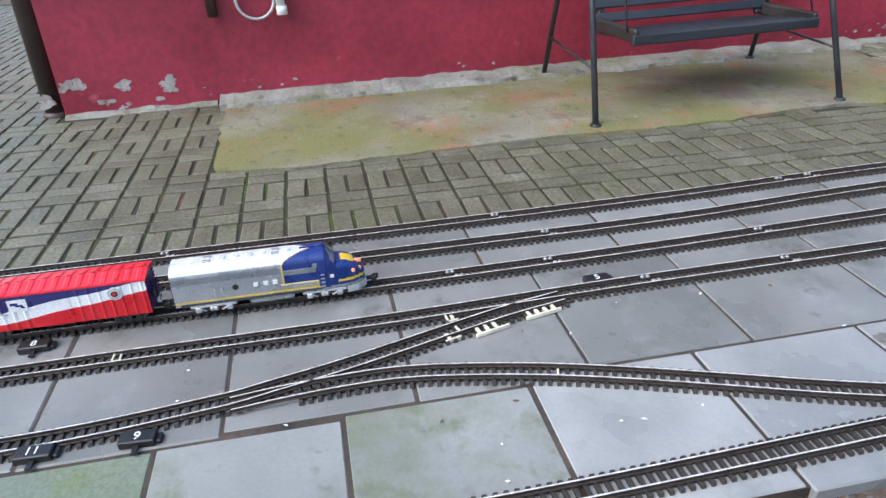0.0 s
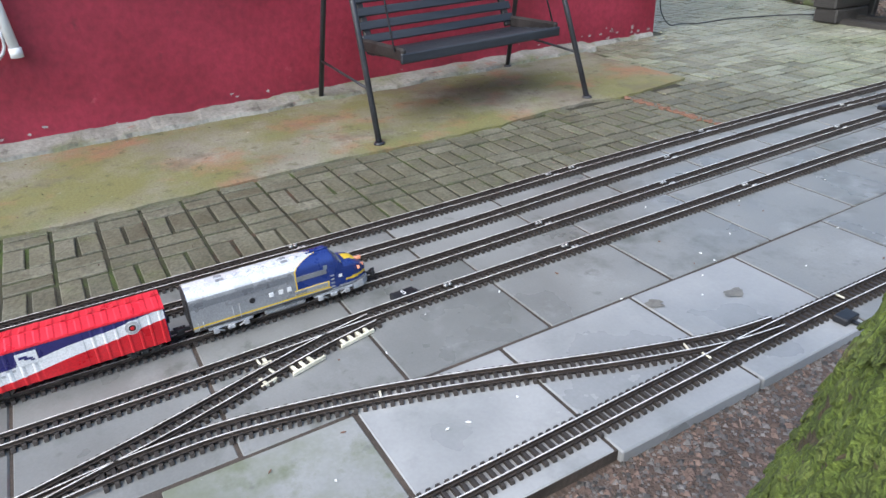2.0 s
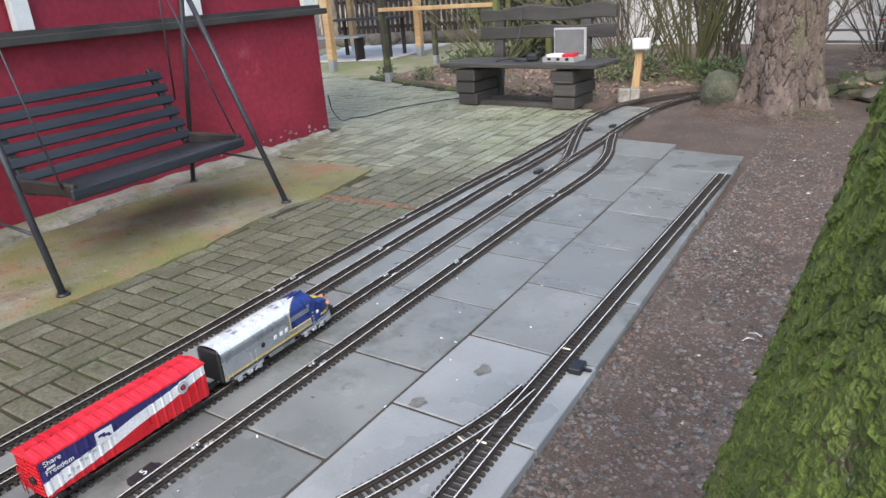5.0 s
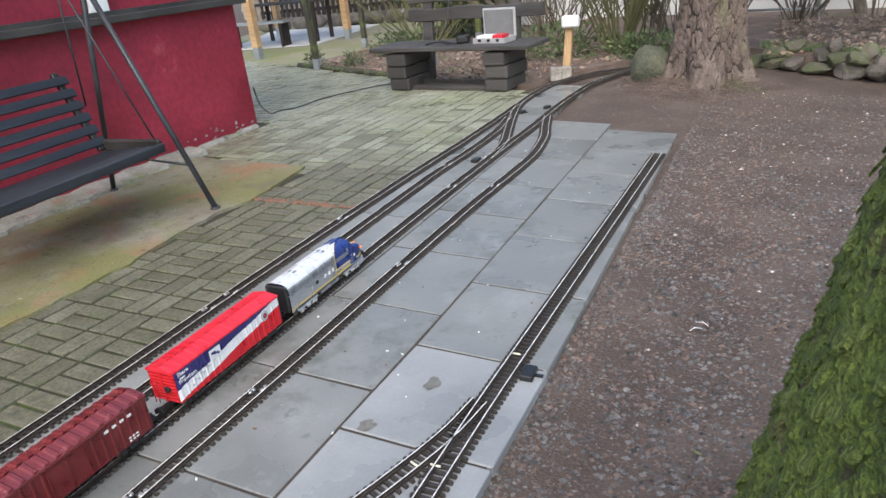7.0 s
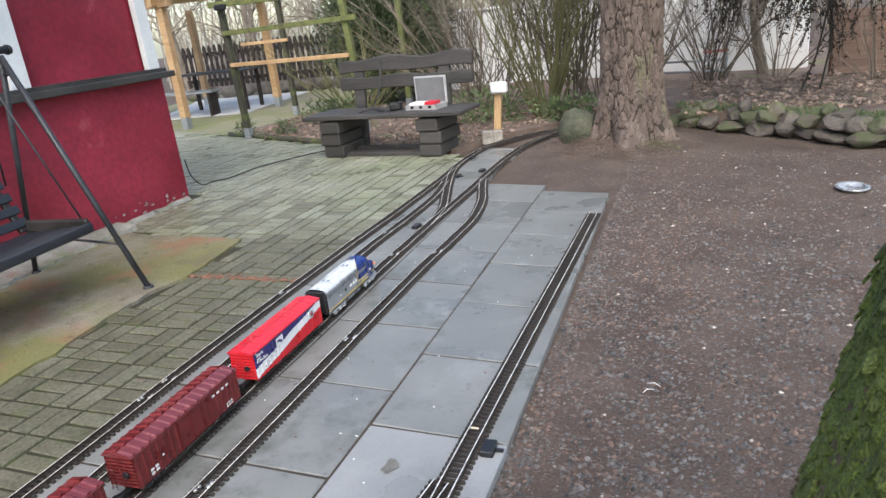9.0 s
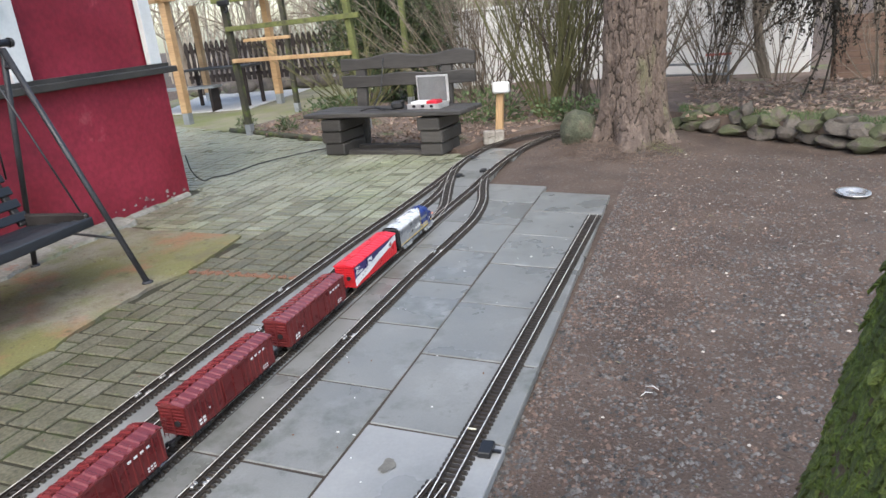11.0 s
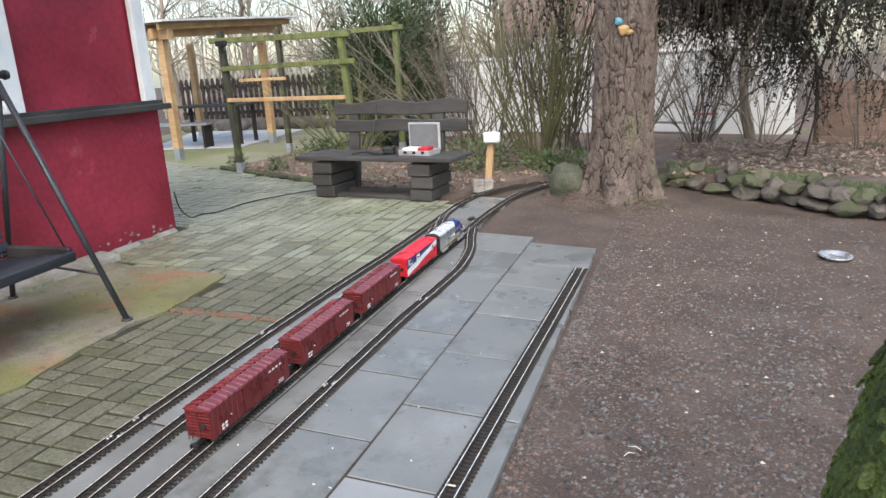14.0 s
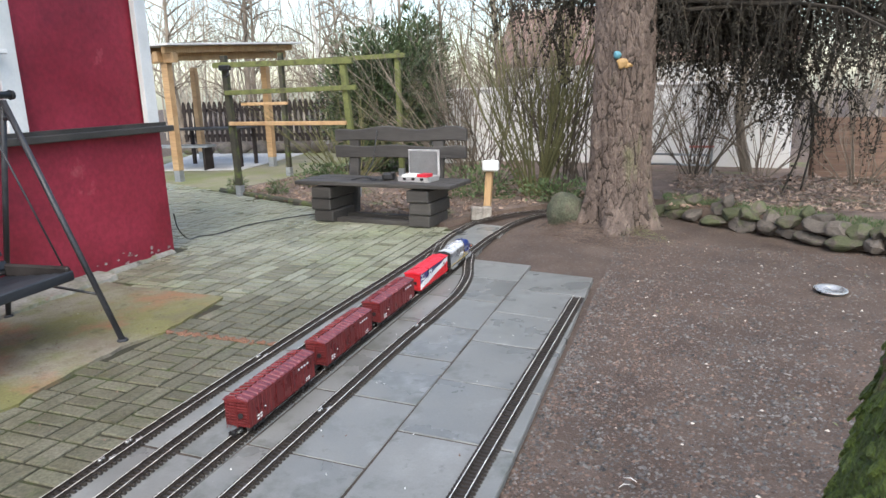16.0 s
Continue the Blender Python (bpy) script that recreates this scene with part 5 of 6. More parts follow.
rod(bm, [(-2.25 + 0.09 * k + 0, 4.48 + 0.05 * math.sin(k * 1.3), SEAT + 0.006 + 0.02 * abs(math.sin(k))) for k in range(5)], 0.006, 6)
tagged(part("cable", bm, M_black, None, "black cable lying on the bench"), category="cable")
bm = bmesh.new()
rod(bm, [(-2.15, 4.95, 0.93), (-2.12, 4.88, 0.9), (-2.17, 4.85, 0.6), (-2.2, 4.7, SEAT + 0.01), (-2.05, 4.58, SEAT + 0.008), (-1.9, 4.5, SEAT + 0.008)], 0.007, 6)
tagged(part("cable", bm, M_black, None, "black cable hanging over the bench back"), category="cable")

# socket box on a short post
post = thing("socket_post", "pale garden socket box on a short wooden post", "socket post", pose(-1.0, 5.2, 0, 0, 0, 0))
M_newwood = material("new_timber", [(0.3, (0.42, 0.25, 0.12)), (0.7, (0.6, 0.4, 0.22))], 4, 0.65, 0, 0.15, 60, stretch=(1, 1, 0.1))
bm = bmesh.new()
box(bm, (0, 0, 0.27), (0.075, 0.06, 0.56), pose(0, 0, 0, 0, 5, 0), bevel=0.004)
part("stake", bm, M_newwood, post, "orange-brown wooden stake")
bm = bmesh.new()
box(bm, (0.07, -0.06, 0.54), (0.175, 0.08, 0.115), bevel=0.016)
part("socket_box", bm, M_white, post, "cream plastic socket box")
for x, y, s in ((-1.05, 4.98, 0.12), (-0.95, 5.02, 0.10)):
    bm = bmesh.new()
    box(bm, (0, 0, 0.05), (s, 0.09, 0.14), bevel=0.012)
    tagged(part("concrete_block", bm, M_plaster, None, "small weathered concrete block by the track", m=pose(x, y, 0, 0, 4, 20)), category="concrete block")

# steel bowl
bm = bmesh.new()
prof = [(0.0, 0.006), (0.07, 0.006), (0.08, 0.024), (0.1, 0.026), (0.102, 0.021), (0.088, 0.018), (0.08, 0.0), (0.0, 0.0)]
rings = [[bm.verts.new((max(0.001, r) * math.cos(k * math.tau / 28), max(0.001, r) * math.sin(k * math.tau / 28), z)) for k in range(28)] for r, z in prof]
for p, q in zip(rings, rings[1:]):
    for k in range(28):
        bm.faces.new((p[k], q[k], q[(k + 1) % 28], p[(k + 1) % 28])).smooth = True
bmesh.ops.recalc_face_normals(bm, faces=bm.faces)
tagged(part("steel_bowl", bm, plain("bowl_steel", (0.62, 0.62, 0.62), 0.3, 0.7, 0.02), None, "shiny shallow steel bowl on the earth", m=pose(1.97, 3.09, lie(1.97, 3.09) + 0.004, 3, 2)), category="bowl")

# damp patches on the pale slab
M_damp = material("damp_stain", [(0.3, (0.13, 0.12, 0.1)), (0.7, (0.21, 0.2, 0.175))], 40, 0.4, 0, 0.03, 120)
rnd = random.Random(21)
for cx, cy, a in ((0.172, -0.21, 0.027), (0.082, -0.46, 0.021)):
    bm = bmesh.new()
    vs = []
    for k in range(22):
        t = k * math.tau / 22
        r = a * (1 + 0.75 * noise.noise(Vector((math.cos(t) * 1.6, math.sin(t) * 1.6, cx * 30))) + rnd.uniform(-0.06, 0.06))
        vs.append(bm.verts.new((cx + r * math.cos(t), cy + r * 1.2 * math.sin(t), 0.0035)))
    bm.faces.new(vs)
    tagged(part("damp_patch", bm, M_damp, slab_path, "dark damp stain on a pale slab"))
ms_rnd = random.Random(17)
for k in range(64):
    x, y = ms_rnd.uniform(-0.5, 0.45), ms_rnd.uniform(-2.4, 2.8)
    bm = bmesh.new()
    d = ms_rnd.uniform(0, 6.3)
    l, w = ms_rnd.uniform(0.003, 0.009), ms_rnd.uniform(0.002, 0.004)
    prism(bm, [(-l, 0), (0, -w), (l, 0), (0, w)], 0, 0.002)
    tagged(part("white_dropping" if k % 3 else "leaf_scrap", bm, M_white_mark if k % 3 else M_redline, None, "tiny white dropping on a slab" if k % 3 else "tiny leaf scrap lying on a slab", m=pose(x, y, 0.0025, 0, 0, math.degrees(d))), category="litter", group="specks on the slabs")


# ---------------------------------------------------------------- plants
class Mass:
    """Gathers many small pieces into one mesh."""

    def __init__(self):
        self.v, self.f = [], []

    def tube(self, pts, radii, n=4):
        ref, rings = None, []
        for i, p in enumerate(pts):
            d = (pts[min(i + 1, len(pts) - 1)] - pts[max(i - 1, 0)])
            d = d.normalized() if d.length > 1e-6 else Vector((0, 0, 1))
            ref = d.orthogonal().normalized() if ref is None else (ref - d * ref.dot(d)).normalized()
            b = d.cross(ref)
            rings.append(len(self.v))
            for k in range(n):
                a = k * math.tau / n
                self.v.append(tuple(p + radii[i] * (math.cos(a) * ref + math.sin(a) * b)))
        for a, b in zip(rings, rings[1:]):
            self.f += [(a + k, a + (k + 1) % n, b + (k + 1) % n, b + k) for k in range(n)]

    def leaf(self, p, d, size, width, rnd):
        side = d.cross(Vector((rnd.uniform(-1, 1), rnd.uniform(-1, 1), rnd.uniform(-1, 1)))).normalized() * width
        fold = d.cross(side).normalized() * width * 0.35
        o = len(self.v)
        self.v += [tuple(p), tuple(p + d * size * 0.5 + side + fold), tuple(p + d * size), tuple(p + d * size * 0.5 - side + fold)]
        self.f += [(o, o + 1, o + 2), (o, o + 2, o + 3)]

    def pebble(self, p, s, rnd):
        o = len(self.v)
        for d in ((1, 0, 0), (0, 1, 0), (-1, 0, 0), (0, -1, 0), (0.1, 0.1, 0.8)):
            k = s * rnd.uniform(0.6, 1.2)
            self.v.append((p.x + d[0] * k, p.y + d[1] * k, p.z + d[2] * k * 0.8))
        self.f += [(o, o + 1, o + 4), (o + 1, o + 2, o + 4), (o + 2, o + 3, o + 4), (o + 3, o, o + 4)]

    def make(self, name, mat, parent=None, label="", kind=""):
        me = bpy.data.meshes.new(name)
        me.from_pydata(self.v, [], self.f)
        me.materials.append(mat)
        ob = tagged(new(name, me), label, kind=kind)
        if parent is not None:
            ob.parent = parent
        return ob


def dirn(rnd):
    return Vector((rnd.gauss(0, 1), rnd.gauss(0, 1), rnd.gauss(0, 1))).normalized()


def grow(mass, p, d, length, r, depth, rnd, spread=0.7, droop=0.0, kids=3, ends=None):
    """A branch that wanders, tapers and forks."""
    pts, rad, n = [p], [r], 4
    for k in range(n):
        d = (d + 0.16 * dirn(rnd) + Vector((0, 0, -droop))).normalized()
        p = p + d * length / n
        pts.append(p)
        rad.append(r * (1 - 0.55 * (k + 1) / n))
    mass.tube(pts, rad, 4 if depth < 2 else 6)
    if ends is not None and depth <= 1:
        ends += [(q, d) for q in pts[1:]]
    if depth > 0:
        for k in range(kids):
            u = rnd.uniform(0.35, 1.0)
            i = min(n, int(u * n))
            e = (d + spread * dirn(rnd)).normalized()
            grow(mass, pts[i], e, length * rnd.uniform(0.45, 0.75), rad[i] * 0.6, depth - 1, rnd, spread, droop, kids, ends)


M_twig = material("twigs", [(0.3, (0.13, 0.105, 0.08)), (0.7, (0.28, 0.235, 0.19))], 3, 0.9, 0, 0.1, 40, island=0.4)
M_twig_green = material("green_stems", [(0.3, (0.085, 0.085, 0.035)), (0.7, (0.17, 0.16, 0.075))], 3, 0.85, 0, 0.1, 40, island=0.35)
M_twig_dark = material("dark_twigs", [(0.3, (0.022, 0.019, 0.015)), (0.7, (0.055, 0.045, 0.035))], 3, 0.95, 0, 0.1, 40, island=0.4)
M_birch = material("birch_bark", [(0.3, (0.5, 0.49, 0.47)), (0.7, (0.75, 0.74, 0.72))], 3, 0.8, 0, 0.1, 40, spots=[(9, 0.6, 0.68, (0.06, 0.05, 0.05))])
M_leaf = material("evergreen_leaf", [(0.3, (0.03, 0.052, 0.02)), (0.7, (0.075, 0.11, 0.042))], 2, 0.5, 0, 0.0, 40, island=0.4)
M_leaf_light = material("ivy_leaf", [(0.3, (0.06, 0.1, 0.035)), (0.7, (0.14, 0.19, 0.08))], 2, 0.5, 0, 0.0, 40, island=0.4)
M_needle = material("hanging_needles", [(0.3, (0.014, 0.013, 0.009)), (0.7, (0.04, 0.034, 0.024))], 2, 0.9, 0, 0.0, 40, island=0.4)
M_litter = material("leaf_litter", [(0.3, (0.13, 0.092, 0.073)), (0.7, (0.25, 0.185, 0.15))], 4, 0.95, 0, 0.8, 60, spots=[(1.3, 0.55, 0.68, (0.16, 0.2, 0.075))])
M_rock = material("field_stone", [(0.3, (0.075, 0.063, 0.054)), (0.7, (0.16, 0.138, 0.12))], 6, 0.9, 0, 0.6, 50, random_shade=0.25, spots=[(5, 0.58, 0.7, (0.095, 0.115, 0.045)), (18, 0.58, 0.68, (0.05, 0.042, 0.035))])
M_greenwood = material("mossy_timber", [(0.3, (0.1, 0.115, 0.035)), (0.7, (0.2, 0.22, 0.08))], 5, 0.85, 0, 0.3, 60, spots=[(6, 0.52, 0.68, (0.055, 0.045, 0.035))])
M_darkgreenwood = material("dark_mossy_timber", [(0.3, (0.04, 0.035, 0.028)), (0.7, (0.08, 0.08, 0.05))], 5, 0.85, 0, 0.3, 60, spots=[(5, 0.52, 0.66, (0.11, 0.14, 0.04))])
M_picket = material("picket_brown", [(0.3, (0.018, 0.012, 0.01)), (0.7, (0.035, 0.025, 0.022))], 5, 0.8, 0, 0.2, 60)
M_zinc = plain("zinc_shoe", (0.34, 0.36, 0.38), 0.5, 0.4)
M_whitewall = material("white_plaster", [(0.3, (0.84, 0.84, 0.83)), (0.7, (0.9, 0.9, 0.9))], 2, 0.8, 0, 0.02, 40, contrast=(0.96, 1.03))
M_tile = material("red_roof_tiles", [(0.3, (0.17, 0.1, 0.085)), (0.7, (0.28, 0.18, 0.155))], 3, 0.85, 0, 0.3, 30)
M_paleslab = material("pale_terrace", [(0.3, (0.5, 0.5, 0.5)), (0.7, (0.68, 0.68, 0.68))], 2, 0.7, 0, 0.1, 40)
M_board = material("brown_board", [(0.3, (0.16, 0.1, 0.075)), (0.7, (0.25, 0.165, 0.125))], 3, 0.85, 0, 0.2, 50, random_shade=0.15, stretch=(0.2, 1, 1))
M_moss_ground = material("mossy_ground", [(0.3, (0.2, 0.185, 0.13)), (0.7, (0.3, 0.28, 0.2))], 1.5, 0.95, 0, 0.5, 60, spots=[(0.8, 0.45, 0.62, (0.2, 0.22, 0.09))])

# ground pieces behind the paving and behind the stone row
bm = bmesh.new()
prism(bm, [(-5.24, 6.26), (-9.5, 7.4), (-11, 12.5), (-5.5, 12.5), (-4.9, 8.4), (-4.6, 6.4)], -0.08, -0.004)
tagged(part("mossy_ground", bm, M_moss_ground), "yellow-green mossy ground by the pergola", "ground", kind="structure")
bm = bmesh.new()
prism(bm, [(-8.6, 8.3), (-6.75, 8.7), (-7.3, 11.8), (-10.2, 11.6)], -0.05, 0.012)
tagged(part("terrace", bm, M_paleslab), "pale terrace slab under the pergola", "paving", kind="structure")
bm = bmesh.new()
prism(bm, [(0.75, 5.75), (1.1, 5.4), (1.75, 4.9), (2.5, 4.3), (3.3, 3.9), (9, 3.5), (12, 13), (-4, 13), (-2.2, 8.5), (-0.3, 6.9)], -0.1, 0.02)
for v in bm.verts:
    if v.co.z > 0 and v.co.x > 0.6 and v.co.y < 8:
        v.co.z = 0.13
tagged(part("back_bed", bm, M_litter), "raised bed of leaf litter behind the stone row", "ground", kind="structure")
bm = bmesh.new()
prism(bm, [(-5.2, 6.2), (-3.36, 5.4), (-2.6, 5.05), (-1.25, 4.55), (-1.1, 5.0), (-0.7, 5.6), (-0.2, 6.2), (-0.3, 7.0), (-2.2, 8.5), (-5.0, 8.6)], -0.08, 0.022)
tagged(part("planting_bed", bm, M_litter), "planting bed of brown soil and litter behind the bench", "ground", kind="structure")
bm = bmesh.new()
rod(bm, [(-5.28, 6.22, 0.015), (-4.3, 5.79, 0.02), (-3.36, 5.37, 0.015), (-2.7, 5.08, 0.02)], 0.045, 6)
tagged(part("bed_edging", bm, M_darkgreenwood, None, "dark mossy timber edging of the bed"), category="edging")

# stone row: blocks below, odd boulders above, heaped higher in places
rnd = random.Random(31)
line = spline([(0.72, 5.62), (1.1, 5.36), (1.75, 4.85), (2.45, 4.25), (3.1, 3.85)], 0.02)
M_rock_moss = material("mossy_stone", [(0.3, (0.075, 0.085, 0.042)), (0.7, (0.145, 0.155, 0.085))], 6, 0.95, 0, 0.8, 60, random_shade=0.25, spots=[(6, 0.5, 0.62, (0.12, 0.1, 0.085))])
for layer, (z, lo, hi, skip) in enumerate(((0.02, 0.16, 0.38, 0.0), (0.11, 0.11, 0.27, 0.28), (0.17, 0.09, 0.14, 0.85))):
    i = (0, 5, 9)[layer]
    while i < len(line) - 8:
        w = rnd.uniform(lo, hi)
        p = line[min(len(line) - 1, i + int(w / 0.04))]
        q = line[min(len(line) - 1, i + int(w / 0.02))]
        if rnd.random() > skip:
            h = rnd.uniform(0.095, 0.15) * (1.0 if w < 0.25 else 0.85)
            bm = bmesh.new()
            rough_rock(bm, (0, 0, 0), (w * 1.06, rnd.uniform(0.17, 0.26), h * 1.15), rnd.random() * 40, 3)
            green = rnd.random() < 0.24 + 0.15 * layer
            ob = part("field_stone", bm, M_rock_moss if green else M_rock, None, "green mossy field stone in a dry row" if green else "brown-grey field stone in a dry row",
                      m=pose(p.x + 0.02 * rnd.gauss(0, 1), p.y + 0.05 * layer + 0.02 * rnd.gauss(0, 1), z + 0.03 * rnd.random(), rnd.uniform(-14, 14), rnd.uniform(-16, 16), -40 + rnd.uniform(-20, 20)))
            tagged(ob, "green mossy field stone in a dry row" if green else "brown-grey field stone in a dry row", "stone", "dry stone row")
        i += max(4, int(w * 0.95 / 0.02))
bm = bmesh.new()
for v in bmesh.ops.create_icosphere(bm, subdivisions=4, radius=0.5)["verts"]:
    k = 1 + 0.22 * noise.noise(v.co * 2.2 + Vector((3, 1, 7))) + 0.06 * noise.noise(v.co * 7)
    v.co = Vector((v.co.x * 0.36, v.co.y * 0.32, v.co.z * 0.36)) * k
M_boulder = material("mossy_boulder", [(0.3, (0.055, 0.062, 0.04)), (0.7, (0.12, 0.125, 0.085))], 9, 0.95, 0, 1.0, 60, contrast=(0.65, 1.3), spots=[(8, 0.52, 0.66, (0.1, 0.085, 0.065))])
tagged(part("boulder", bm, M_boulder, None, "grey-green mossy boulder beside the spruce trunk", m=pose(-0.06, 4.74, 0.14, 0, 10, 0), smooth=True), category="boulder")


# trellis of mossy posts
def beam(parent, name, a, b, w, h, mat, label=""):
    a, b = Vector(a), Vector(b)
    d = b - a
    bm = bmesh.new()
    box(bm, (0, 0, 0), (w, d.length, h), bevel=0.004)
    up = Vector((0, 0, 1)) if abs(d.normalized().z) < 0.9 else Vector((1, 0, 0))
    x = d.cross(up).normalized()
    z = x.cross(d).normalized()
    y = d.normalized()
    c = (a + b) / 2
    m = Matrix(((x.x, y.x, z.x, c.x), (x.y, y.y, z.y, c.y), (x.z, y.z, z.z, c.z), (0, 0, 0, 1)))
    return part(name, bm, mat, parent, label, m=m)


trellis = thing("trellis", "mossy green timber trellis with cross rails", "trellis")
P1, P2, P3, P4 = (-4.73, 5.92), (-5.3, 8.05), (-2.95, 5.95), (-3.25, 8.1)
for (x, y), h, lean in ((P1, 1.86, -0.06), (P2, 2.0, 0), (P3, 1.75, -0.1), (P4, 1.95, 0)):
    p = beam(trellis, "post", (x, y, 0.08), (x + lean, y, h), 0.075, 0.075, M_darkgreenwood if x < -4 else M_greenwood)
    bm = bmesh.new()
    box(bm, (x, y, 0.07), (0.085, 0.085, 0.15))
    part("post_shoe", bm, M_zinc, trellis, "grey metal post shoe")
beam(trellis, "rail", (-4.95, 5.9, 1.74), (-2.9, 5.92, 1.72), 0.05, 0.07, M_greenwood)
beam(trellis, "rail", (-4.78, 5.87, 1.38), (-2.86, 5.9, 1.40), 0.04, 0.06, M_greenwood)
beam(trellis, "rail", (-4.76, 5.87, 0.98), (-3.02, 5.9, 0.97), 0.04, 0.05, M_newwood, "new unpainted rail")
beam(trellis, "rail", (-5.4, 8.0, 1.84), (-3.1, 8.05, 1.87), 0.05, 0.07, M_greenwood)
beam(trellis, "rail", (-6.1, 8.0, 1.2), (-5.2, 8.0, 1.2), 0.04, 0.05, M_newwood, "new unpainted rail")
bm = bmesh.new()
box(bm, (-4.72, 5.83, 1.70), (0.17, 0.06, 0.07), bevel=0.012)
rod(bm, [(-4.67, 5.82, 1.66), (-4.65, 5.8, 1.6), (-4.7, 5.79, 1.58)], 0.012, 8)
tagged(part("floodlight", bm, M_black, None, "small black floodlight fixed to the trellis"), category="floodlight")

# pergola
pergola = thing("pergola", "pergola of new orange-brown timber with a pale roof", "pergola")
for x, y in ((-6.8, 7.12), (-6.5, 9.35), (-9.3, 8.0), (-9.0, 10.4)):
    beam(pergola, "post", (x, y, 0.18), (x, y, 1.95), 0.12, 0.12, M_newwood)
    bm = bmesh.new()
    box(bm, (x, y, 0.08), (0.11, 0.11, 0.2))
    part("post_shoe", bm, M_zinc, pergola, "grey metal post shoe")
beam(pergola, "beam", (-9.5, 7.55, 1.95), (-6.55, 7.05, 1.95), 0.1, 0.15, M_newwood)
beam(pergola, "beam", (-6.85, 6.95, 1.97), (-6.35, 9.8, 2.1), 0.1, 0.15, M_newwood)
for k in range(8):
    u = k / 7
    beam(pergola, "rafter", (-9.6 + 2.95 * u, 7.45 - 0.55 * u, 2.06), (-9.1 + 2.95 * u, 10.0 - 0.25 * u, 2.2), 0.06, 0.1, M_newwood)
bm = bmesh.new()
vs = [bm.verts.new(p) for p in ((-9.7, 7.4, 2.12), (-6.45, 6.8, 2.12), (-5.9, 9.9, 2.27), (-9.1, 10.2, 2.27))]
hi = [bm.verts.new(v.co + Vector((0, 0, 0.03))) for v in vs]
bm.faces.new(vs[::-1]), bm.faces.new(hi)
for k in range(4):
    bm.faces.new((vs[k], vs[(k + 1) % 4], hi[(k + 1) % 4], hi[k]))
bmesh.ops.recalc_face_normals(bm, faces=bm.faces)
part("roof_sheet", bm, M_paleslab, pergola, "pale translucent roof sheet")
tbl = thing("garden_table", "dark slatted garden table under the pergola", "table", pose(-7.75, 9.3, 0.012, 0, 0, 8))
bm = bmesh.new()
box(bm, (0, 0, 0.72), (1.5, 0.7, 0.035), bevel=0.004)
part("tabletop", bm, M_benchwood, tbl)
for x in (-0.68, 0.68):
    for y in (-0.3, 0.3):
        bm = bmesh.new()
        box(bm, (x, y, 0.35), (0.06, 0.06, 0.7))
        part("leg", bm, M_picket, tbl)
gbench = thing("garden_bench", "dark garden bench beside the table", "bench", pose(-8.0, 8.6, 0.012, 0, 0, 8))
bm = bmesh.new()
box(bm, (0, 0, 0.43), (1.3, 0.32, 0.04), bevel=0.004)
part("seat", bm, M_zinc, gbench)
for x in (-0.55, 0.55):
    bm = bmesh.new()
    box(bm, (x, 0, 0.2), (0.05, 0.28, 0.42))
    part("leg", bm, M_picket, gbench)

# picket fence
fence = thing("picket_fence", "dark brown wooden picket fence with shaped pales", "fence")
for k in range(30):
    x = -10.4 + 0.134 * k
    y = 11.6 + 0.02 * k
    bm = bmesh.new()
    pr = [(-0.05, 0.0), (-0.05, 0.1), (-0.03, 0.2), (-0.052, 0.35), (-0.03, 0.55), (-0.05, 0.7), (-0.05, 0.86), (-0.025, 0.93), (0, 0.95)]
    out = pr + [(-a, b) for a, b in pr[-2::-1]]
    lo, hi = [bm.verts.new((a, -0.012, b)) for a, b in out], [bm.verts.new((a, 0.012, b)) for a, b in out]
    bm.faces.new(lo), bm.faces.new(hi[::-1])
    for i in range(len(out)):
        bm.faces.new((lo[i], hi[i], hi[(i + 1) % len(out)], lo[(i + 1) % len(out)]))
    bmesh.ops.recalc_face_normals(bm, faces=bm.faces)
    part("pale", bm, M_picket, fence, m=Matrix.Translation((x, y, 0.28)))
for z in (0.42, 1.02):
    beam(fence, "rail", (-10.5, 11.64, z), (-6.4, 12.25, z), 0.04, 0.08, M_picket)
for k in range(9):
    bm = bmesh.new()
    rough_rock(bm, (0, 0, 0), (0.5, 0.3, 0.34), k * 1.9)
    tagged(part("field_stone", bm, M_rock, None, "grey field stone below the picket fence", m=pose(-10.3 + 0.46 * k, 11.55 + 0.07 * k, 0.12), smooth=True), category="stone", group="stones under the fence")

# neighbour's white building and boarded shed
nb = thing("neighbour_house", "white plastered neighbouring building with a red roof", "house")
bm = bmesh.new()
box(bm, (-0.4, 20.2, 0.9), (7.6, 4.0, 2.0))
part("wall", bm, M_whitewall, nb)
bm = bmesh.new()
prf = [(-4.5, 18.0, 1.9), (3.6, 18.0, 1.9), (3.6, 20.2, 3.6), (-4.5, 20.2, 3.6)]
lo = [bm.verts.new(p) for p in prf]
hi = [bm.verts.new(Vector(p) + Vector((0, 0, 0.1))) for p in prf]
bm.faces.new(lo[::-1]), bm.faces.new(hi)
for k in range(4):
    bm.faces.new((lo[k], lo[(k + 1) % 4], hi[(k + 1) % 4], hi[k]))
bmesh.ops.recalc_face_normals(bm, faces=bm.faces)
part("roof", bm, M_tile, nb)
gw = thing("garden_wall", "white plastered garden wall with a plain coping", "wall")
ang = math.degrees(math.atan2(-1.2, 6.0))
bm = bmesh.new()
box(bm, (0, 0, 0.63), (6.2, 0.18, 1.36))
part("wall_panel", bm, M_whitewall, gw, m=pose(-0.6, 10.0, 0, 0, 0, ang))
bm = bmesh.new()
box(bm, (0, 0, 1.33), (6.26, 0.26, 0.05), bevel=0.008)
